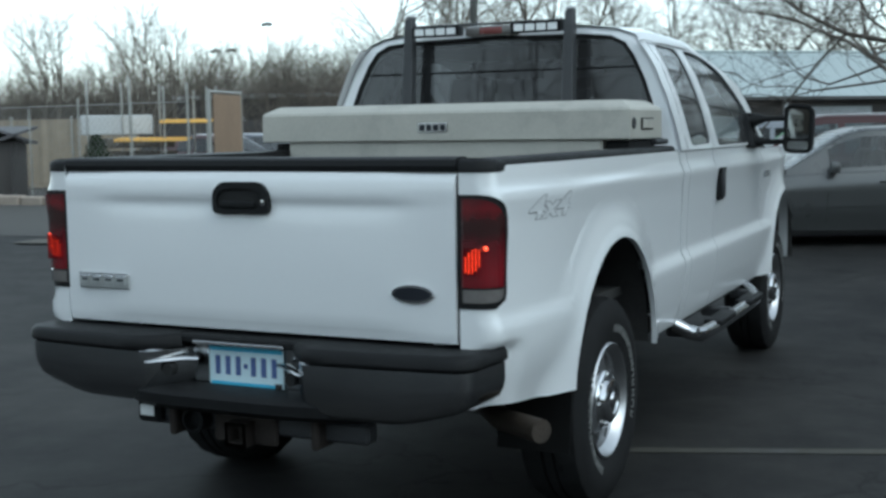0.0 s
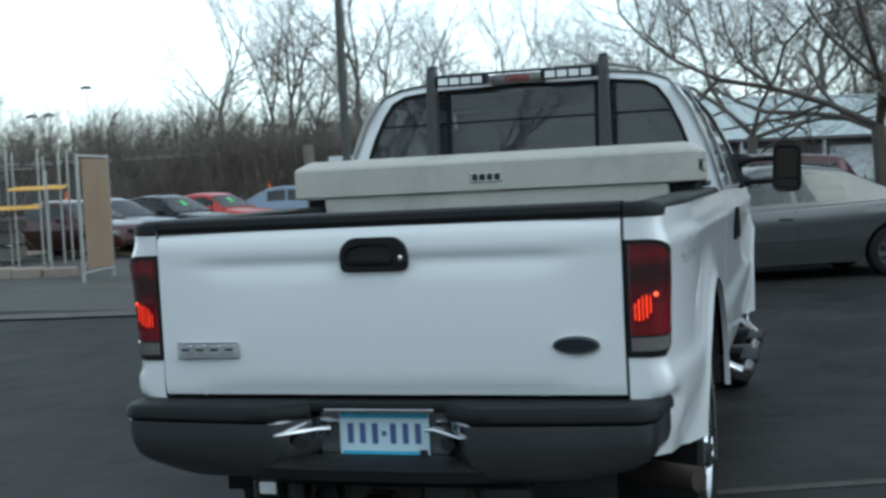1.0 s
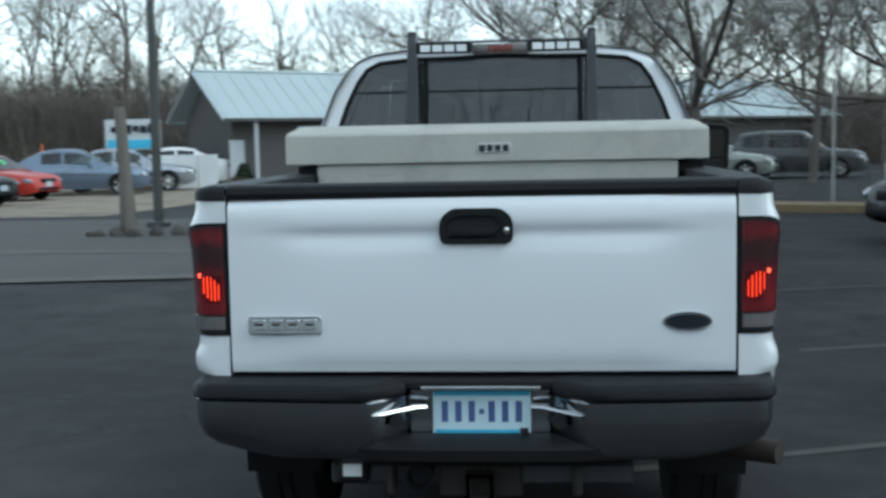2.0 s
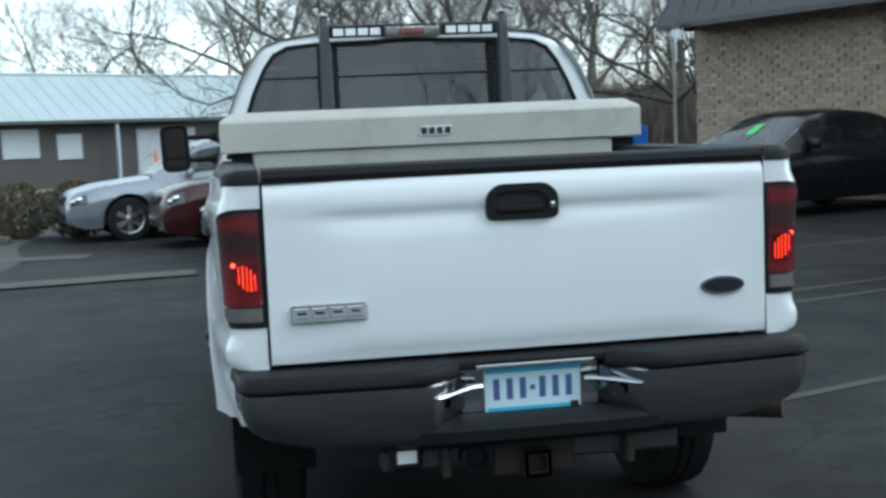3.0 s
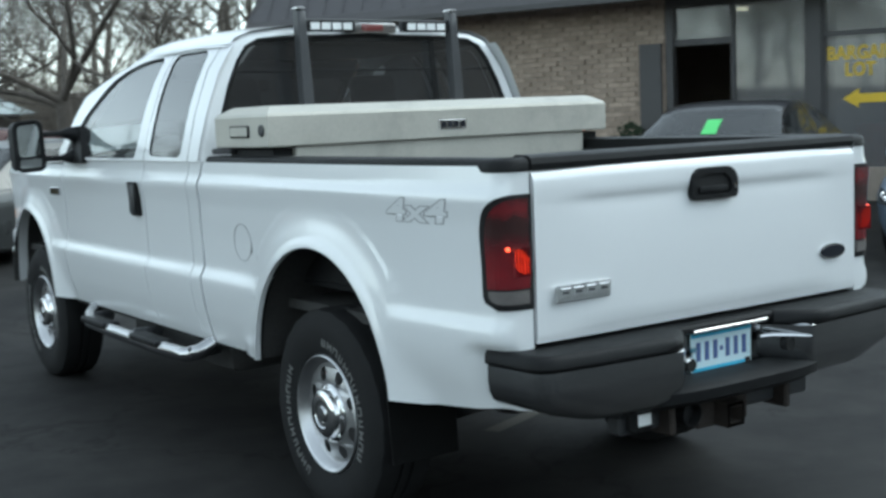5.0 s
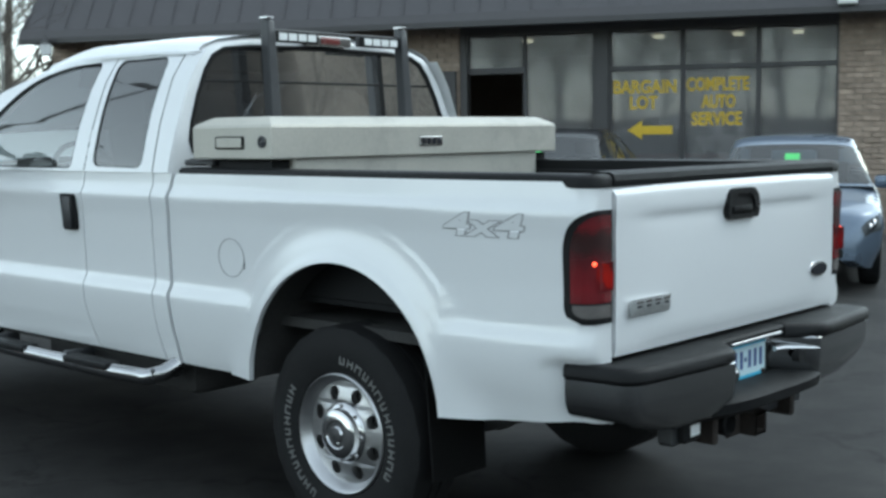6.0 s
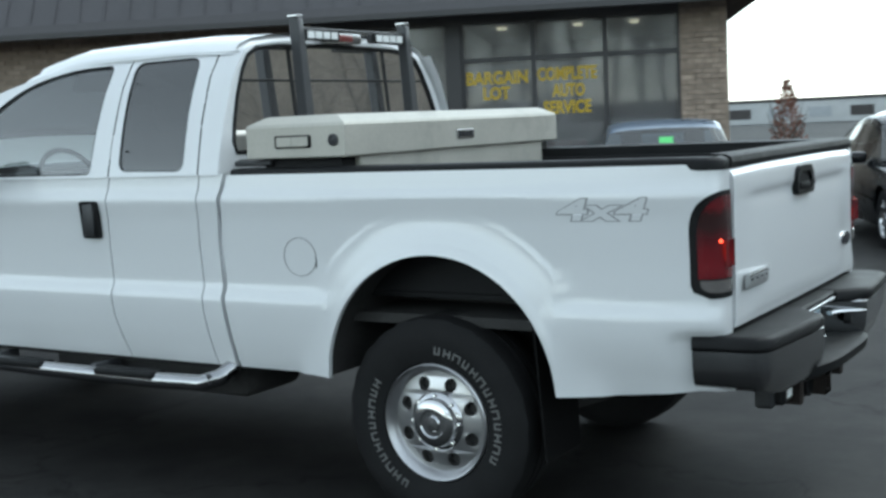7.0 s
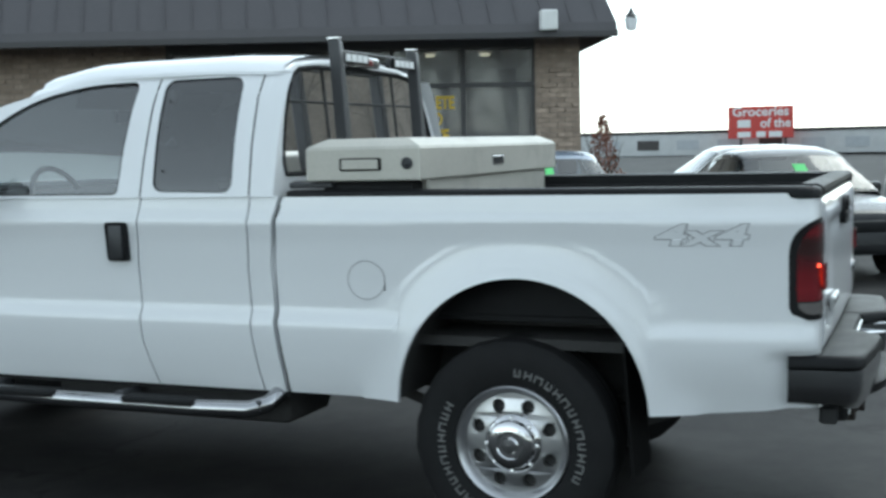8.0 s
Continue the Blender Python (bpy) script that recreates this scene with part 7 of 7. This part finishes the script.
def grow(rng, thick, fine, p, d, length, r, level, top, wild=False):
    """One limb in bent pieces, with side limbs that fork off it."""
    n = 4 if level < 2 else 3 if wild or level < 4 else 2
    out = thick if level < 3 else fine
    sides = 7 if level == 0 else 5 if level < 3 else 3
    for k in range(n):
        bend = (0.10 + 0.07 * level) * (2.2 if wild else 1.0)
        d = (d + Vector((rng.uniform(-1, 1), rng.uniform(-1, 1), rng.uniform(-0.5, 0.9))) * bend).normalized()
        q = p + d * length / n
        r2 = r * (0.86 if level else 0.92)
        out.limb(p, q, r, r2, sides)
        p, r = q, r2
        if level < top and (k > 0 or level > 0):
            for _ in range(1 if level < 1 else rng.choice((0, 1, 1, 2) if level < 4 else (1, 1, 2)) if wild else rng.choice((1, 1, 2))):
                side = d.orthogonal().normalized()
                side.rotate(Matrix.Rotation(rng.uniform(0, 2 * math.pi), 3, d))
                nd = (d * rng.uniform(0.55, 0.95) + side * rng.uniform(0.6, 1.0)).normalized()
                grow(rng, thick, fine, p, nd, length * rng.uniform(0.50, 0.72), r * rng.uniform(0.45, 0.65), level + 1, top, wild)
    if level < top:
        for _ in range(2):
            side = d.orthogonal().normalized()
            side.rotate(Matrix.Rotation(rng.uniform(0, 2 * math.pi), 3, d))
            nd = (d + side * rng.uniform(0.3, 0.6)).normalized()
            grow(rng, thick, fine, p, nd, length * rng.uniform(0.55, 0.75), r * 0.7, level + 1, top, wild)


def tree(seed, height, spread, top, label, m, low=False):
    rng = random.Random(seed)
    thick, fine = Sticks(), Sticks()
    r = height * (0.0105 if low else 0.0125)
    if low:
        trunk_h = 1.7
        thick.limb(Vector((0, 0, -0.1)), Vector((0.03, 0, trunk_h * 0.5)), r * 1.5, r * 1.2, 10)
        thick.limb(Vector((0.03, 0, trunk_h * 0.5)), Vector((0.0, 0.02, trunk_h + 0.1)), r * 1.2, r * 1.25, 10)
        for k in range(5):
            a = k * 2 * math.pi / 5 + rng.uniform(-0.3, 0.3)
            up = rng.uniform(0.4, 1.2) if k else 2.5
            d = Vector((math.cos(a), math.sin(a), up)).normalized()
            grow(rng, thick, fine, Vector((0, 0, trunk_h + 0.05 * k)), d, height * 0.38, r * 0.62, 1, top, True)
    else:
        grow(rng, thick, fine, Vector((0, 0, -0.1)), Vector((rng.uniform(-0.05, 0.05), rng.uniform(-0.05, 0.05), 1)).normalized(), height * 0.42, r, 0, top)
    t = thing("bare_tree", label, "tree", "bare trees", m)
    for name, s, mat in (("trunk", thick, NEAR_BARK if low else BARK), ("crown", fine, NEAR_BARK if low else TWIG)):
        ob = new(name, s.mesh(name, mat))
        ob.parent = t
        if name == "crown":
            ob["kind"] = "stuff"
    return t


NEAR_BARK = surface("dark_bark", (0.085, 0.073, 0.062), 0.9, spread=0.3, scale=6, fine=30, bump=0.5, stretch=(1, 1, 0.3))
near_tree = tree(5, 8.2, 1.0, 5, "spreading bare tree with low forking limbs behind the sedan", on_ground(2.36, 14.4, 40), low=True)
tall = [tree(s, h, 1.0, 4, "tall bare tree in the woods", on_ground(x, y, rz)) for s, h, x, y, rz in ((11, 12.0, -25.0, 60.0, 0), (23, 13.0, -19.5, 61.0, 50), (37, 11.0, 5.5, 66.0, 120))]
# tree for the unseen side, added only to show in glass and paint
sparse = tree(52, 12.5, 1.0, 3, "tall bare tree out of view, added for reflections", on_ground(-30.0, -20.0, 0))
rng = random.Random(3)
for k in range(26):
    x = -62 + 46 * k / 25 + rng.uniform(-1.0, 1.0)
    s = rng.uniform(0.42, 0.62)
    copy_thing(tall[k % 3], on_ground(x, rng.uniform(60, 70), rng.uniform(0, 360)) @ Matrix.Diagonal((s, s, s, 1)))
for k in range(12):
    x = -16 + 58 * k / 11 + rng.uniform(-1.0, 1.0)
    s = rng.uniform(0.40, 0.55) if x < 0 else rng.uniform(0.6, 1.0)
    copy_thing(tall[k % 3], on_ground(x, rng.uniform(65, 74), rng.uniform(0, 360)) @ Matrix.Diagonal((s, s, s, 1)))
for k, (x, y, s) in enumerate(((-31, 58, 0.85), (-28.5, 55, 1.05), (-26, 57, 1.2), (-23.5, 54, 1.15), (-21, 56, 1.25), (-18.5, 53, 1.1), (-16.5, 57, 0.95), (-12.8, 56, 0.9))):
    copy_thing(tall[k % 3], on_ground(x, y, k * 71 + 20) @ Matrix.Diagonal((s * 0.9, s * 0.9, s, 1)))
for x, y, s in ((10.5, 27.0, 0.8), (13.0, 31.0, 0.95), (8.0, 33.0, 0.9), (16.5, 36.0, 1.1), (12.0, 40.0, 1.0), (20.0, 33.0, 1.0), (16, 52, 1.2), (22, 48, 1.2), (27, 42, 1.1)):
    copy_thing(tall[int(x) % 3], on_ground(x, y, x * 37) @ Matrix.Diagonal((s, s, s, 1)))
# copies out of view behind the camera, placed for what reflects them
for k in range(34):
    a = 1.95 + 2.9 * k / 33
    s = 0.9 + 0.5 * ((k * 37) % 10) / 10
    d = 34 + (k * 53) % 17
    copy_thing(sparse, on_ground(d * math.sin(a), d * math.cos(a), k * 97) @ Matrix.Diagonal((s, s, s, 1)))
for k in range(16):
    a = 4.08 + 0.76 * k / 15
    d = 26 + (k * 29) % 19
    copy_thing(sparse, on_ground(d * math.sin(a), d * math.cos(a), k * 71) @ Matrix.Diagonal((0.9, 0.9, 0.8 + 0.05 * (k % 5), 1)))
for x, y, s in ((-36.5, 45.0, 0.62), (-39.5, 46.0, 0.58), (-52.0, 55.0, 0.95), (-47.0, 57.0, 1.0), (-56.0, 58.0, 0.9), (-43.0, 55.0, 0.85)):
    copy_thing(tall[0], on_ground(x, y, 130) @ Matrix.Diagonal((s, s, s, 1)))
rng = random.Random(17)
for k in range(14):
    s = rng.uniform(0.50, 0.66)
    copy_thing(tall[k % 3], on_ground(-44 + 0.95 * k + rng.uniform(-0.4, 0.4), 56 + 0.62 * k + rng.uniform(-2, 2), rng.uniform(0, 360)) @ Matrix.Diagonal((s * 1.1, s * 1.1, s, 1)))
for x, y, h in ((-50.6, 70.0, 7.4), (-49.2, 70.0, 7.4), (-46.1, 70.0, 9.1)):
    mast = thing("floodlight_mast", "thin mast with a row of dark flood lights far off", "light pole", "flood light masts")
    part("pole", tube(bmesh.new(), [(x, y, 0.0), (x, y, h)], 0.05, 6), GALV, mast)
    for j in range(3):
        part("flood_light", newbox((x + (j - 1) * 0.30, y - 0.1, h + 0.05 * (j % 2)), (0.22, 0.2, 0.24), 0.03), STEEL_POLE, mast)
for k in range(13):
    s = 0.95 + 0.4 * ((k * 29) % 10) / 10
    copy_thing(tall[k % 3], on_ground(0.0 + 2.2 * k, 63.0 + (k * 41) % 10, k * 67) @ Matrix.Diagonal((s, s, s, 1)))
# added panels, standing in for low building and dark brush
fw = thing("grey_fence", "dark grey panels standing in for the dim band behind the far row of cars", "fence")
for k in range(16):
    x = -50 + 2.4 * k
    part("panel", newbox((x, 45.5 - 0.03 * x, 1.10), (2.36, 0.06, 1.9), 0.01), SIDING, fw, smooth=0)
copy_thing(near_tree, on_ground(4.2, 31.0, 200) @ Matrix.Diagonal((1.15, 1.15, 1.15, 1)))
copy_thing(near_tree, on_ground(0.2, 24.5, 285) @ Matrix.Diagonal((1.05, 1.05, 1.1, 1)))
copy_thing(near_tree, on_ground(8.6, 21.5, 75) @ Matrix.Diagonal((1.1, 1.1, 1.0, 1)))
copy_thing(near_tree, on_ground(11.5, 27.5, 150) @ Matrix.Diagonal((1.25, 1.25, 1.1, 1)))
for x, y, rz, k in ((-6.5, 53.5, 100, 1.3), (-4.2, 54.3, 20, 1.6), (-0.65, 54.4, 250, 1.55), (-8.4, 55.5, 310, 1.5)):
    copy_thing(near_tree, on_ground(x, y, rz) @ Matrix.Diagonal((k, k, k, 1)))

# thick undergrowth as one mass of stems
s_ = Sticks()
rng = random.Random(8)
for k in range(2600):
    x = rng.gauss(-21.5, 3.2)
    base = Vector((x, 44.0 - 0.03 * x + rng.uniform(-1.2, 1.2), 0.1))
    tip = base + Vector((rng.uniform(-1.0, 1.0), rng.uniform(-0.5, 0.5), rng.uniform(1.0, 4.0)))
    s_.limb(base, tip, 0.03, 0.008, 3)
    for _ in range(3):
        a = base.lerp(tip, rng.uniform(0.3, 1.0))
        s_.limb(a, a + Vector((rng.uniform(-0.9, 0.9), rng.uniform(-0.3, 0.3), rng.uniform(0.0, 0.8))), 0.014, 0.006, 3)
for k in range(15000):
    x = rng.uniform(-75, 45)
    y = rng.uniform(57, 74) + (6 if x < -30 else 0)
    h = rng.uniform(2.0, 8.6 if x < -14 else 6.0) * (0.85 + 0.35 * noise.noise(Vector((x * 0.13, 0, 3))))
    base = Vector((x, y, 0.1))
    tip = base + Vector((rng.uniform(-2.2, 2.2), rng.uniform(-0.8, 0.8), max(h, 1.0)))
    mid = base.lerp(tip, 0.5) + Vector((rng.uniform(-0.3, 0.3), 0, 0))
    w = rng.uniform(0.015, 0.045)
    s_.limb(base, mid, w, w * 0.8, 3)
    s_.limb(mid, tip, w * 0.8, 0.008, 3)
    for _ in range(3):
        a = mid.lerp(tip, rng.uniform(-0.3, 0.8))
        s_.limb(a, a + Vector((rng.uniform(-1.6, 1.6), rng.uniform(-0.3, 0.3), rng.uniform(0.0, 1.3))), w * 0.5, 0.006, 3)
tagged(new("undergrowth", s_.mesh("undergrowth", BRUSH)), label="thick leafless brush at the edge of the woods", category="brush", kind="stuff")
hill = bmesh.new()
grid(hill, [[Vector((x, 78 + 6 * math.sin(x * 0.07), 0.0)), Vector((x, 79 + 6 * math.sin(x * 0.07), 4.4 + 1.0 * noise.noise(Vector((x * 0.06, 1, 0))) + 0.6 * noise.noise(Vector((x * 0.4, 5, 0))))), Vector((x, 130, 5.6))] for x in range(-140, 141, 2)])
# unseen ring, added to darken reflections in the truck's glass and paint
grid(hill, [[Vector(((66 if a < 4.0 else 52) * math.sin(a) * (1.5 if a < 1.9 else 0.9), 66 * math.cos(a), h * lerp([(1.75, 1.0), (1.85, 2.2), (1.95, 3.4), (2.1, 4.2), (2.3, 4.0), (2.6, 2.8), (2.85, 1.0), (3.8, 1.0), (4.05, 1.0), (4.25, 0.4), (4.9, 0.4)], a) * (1 + 0.25 * noise.noise(Vector((a * 9, h, 0)))))) for h in (0.0, 2.5, 4.5, 6.0)] for a in [1.75 + 3.1 * k / 90 for k in range(91)]])
tagged(part("woods_backdrop", hill, BRUSH), label="distant leafless woods on a low rise, with an unseen ring added round the lot", category="woods", kind="structure")


def leafy(name, label, cat, c, size, n, mat, seed, stem=0.0, cone=False):
    rng = random.Random(seed)
    t = thing(name, label, cat)
    vs, fs = [], []
    for k in range(n):
        a, h = rng.uniform(0, 2 * math.pi), rng.random()
        rad = (1 - h * 0.85 if cone else math.sqrt(max(0, 1 - (2 * h - 1) ** 2))) * rng.uniform(0.35, 1.0)
        rad *= 0.8 + 0.35 * noise.noise(Vector((math.cos(a) * 2, math.sin(a) * 2, h * 4 + seed)))
        p = Vector(c) + Vector((math.cos(a) * rad * size[0], math.sin(a) * rad * size[0], stem + h * size[1]))
        q = Euler((rng.uniform(0, 6.3), rng.uniform(0, 6.3), rng.uniform(0, 6.3))).to_matrix()
        l = rng.uniform(0.5, 1.0) * size[2]
        i = len(vs)
        for o in ((-l, 0, 0), (0, -l * 0.4, 0), (l, 0, 0), (0, l * 0.4, 0)):
            w = p + q @ Vector(o)
            vs.append((w.x, w.y, w.z))
        fs.append((i, i + 1, i + 2, i + 3))
    me = bpy.data.meshes.new("leaves")
    me.from_pydata(vs, [], fs)
    me.materials.append(mat)
    ob = new("leaves", me)
    ob.parent = t
    ob["kind"] = "stuff"
    st = Sticks()
    for k in range(14):
        a = rng.uniform(0, 6.3)
        st.limb(Vector(c) + Vector((0, 0, 0 if k else -0.1)), Vector(c) + Vector((math.cos(a) * size[0] * 0.7, math.sin(a) * size[0] * 0.7, stem + size[1] * rng.uniform(0.4, 1.0))), 0.03, 0.006, 4)
    o2 = new("branchwork", st.mesh("branchwork", BARK))
    o2.parent = t
    o2["kind"] = "stuff"
    return t


leafy("evergreen_bush", "dark evergreen bush on the island", "bush", (-5.25, 17.6, 0.15), (0.62, 1.05, 0.07), 2600, EVERGREEN, 4, cone=True)
leafy("dry_tree", "small tree with dry red-brown leaves", "tree", (30.0, 8.8, 0.0), (0.85, 1.95, 0.09), 800, DRY_LEAF, 9, stem=0.35, cone=True)
leafy("dark_bush", "dark bush at the edge of the yard", "bush", (-15.5, 16.9, 0.15), (0.8, 1.3, 0.08), 2600, EVERGREEN, 14, cone=True)
for k, (x, y) in enumerate(((-3.4, 15.75), (-2.4, 15.95), (-4.3, 15.9), (-5.1, 16.5))):
    leafy("hedge_bush", "low dry hedge bush behind the parked row", "bush", (x, y, 0.15), (0.75, 0.85, 0.06), 1500, surface("hedge_leaves", (0.075, 0.062, 0.03), 0.85, spread=0.35, scale=8, bump=0.0, piece=0.35, island=True) if k == 0 else bpy.data.materials["hedge_leaves"], 20 + k)
leafy("planter_bush", "round dark shrub by the brick wall", "bush", (9.9, 10.75, 0.15), (0.42, 1.15, 0.06), 1200, EVERGREEN, 31)


# ---- bricks of the long wall and of the corner pier ----
def brick_mesh(w, h, d, seed):
    r = random.Random(seed)
    bm = newbox((0, 0, 0), (w, d, h))
    for v in bm.verts:
        if v.co.y > 0:
            v.co.y += r.uniform(-0.006, 0.008)
            v.co.x *= r.uniform(0.96, 1.0)
            v.co.z *= r.uniform(0.93, 1.0)
    me = bpy.data.meshes.new("brick")
    bm.to_mesh(me)
    bm.free()
    me.materials.append(BRICK)
    return me


kinds = [brick_mesh(0.235, 0.066, 0.05, k) for k in range(6)]
proto = [[v.co.copy() for v in me.vertices] for me in kinds]
faces = [[tuple(p.vertices) for p in me.polygons] for me in kinds]
wall_ob = next(o for o in store.children if o.name.startswith("brick_wall"))
pier_ob = next(o for o in store.children if o.name.startswith("corner_pier"))
rng = random.Random(12)
rv, rf, done = [], [], 0
for s0, s1, owner, near in ((6.46, S_END, wall_ob, (7.2, 10.6, 1.25, 2.25)), (0.01, 0.71, pier_ob, (-1, -1, 0, 0))):
    for row in range(42):
        z = 0.20 + row * 0.078
        s = s0 - 0.12 * (row % 2)
        while s < s1:
            a, b = max(s, s0), min(s + 0.240, s1)
            if b - a > 0.06:
                k = rng.randrange(6)
                proud = rng.choice((0.0, 0.0, 0.0, 0.004, 0.008, 0.016, 0.030))
                m = WALL_M @ Matrix.Translation(((a + b) / 2, -0.025 + proud, z)) @ Matrix.Diagonal(((b - a) / 0.245, 1, 1, 1))
                if near[0] < s < near[1] and near[2] < z < near[3] and done < 300:
                    ob = new("brick", kinds[k])
                    ob.parent = owner
                    ob.matrix_basis = m
                    done += 1
                else:
                    i = len(rv)
                    rv += [tuple(m @ v) for v in proto[k]]
                    rf += [tuple(i + j for j in f) for f in faces[k]]
            s += 0.245
me = bpy.data.meshes.new("brick_rest")
me.from_pydata(rv, [], rf)
me.materials.append(BRICK_STUFF)
rest = new("brick_rest", me)
rest.parent = wall_ob
rest["kind"] = "stuff"
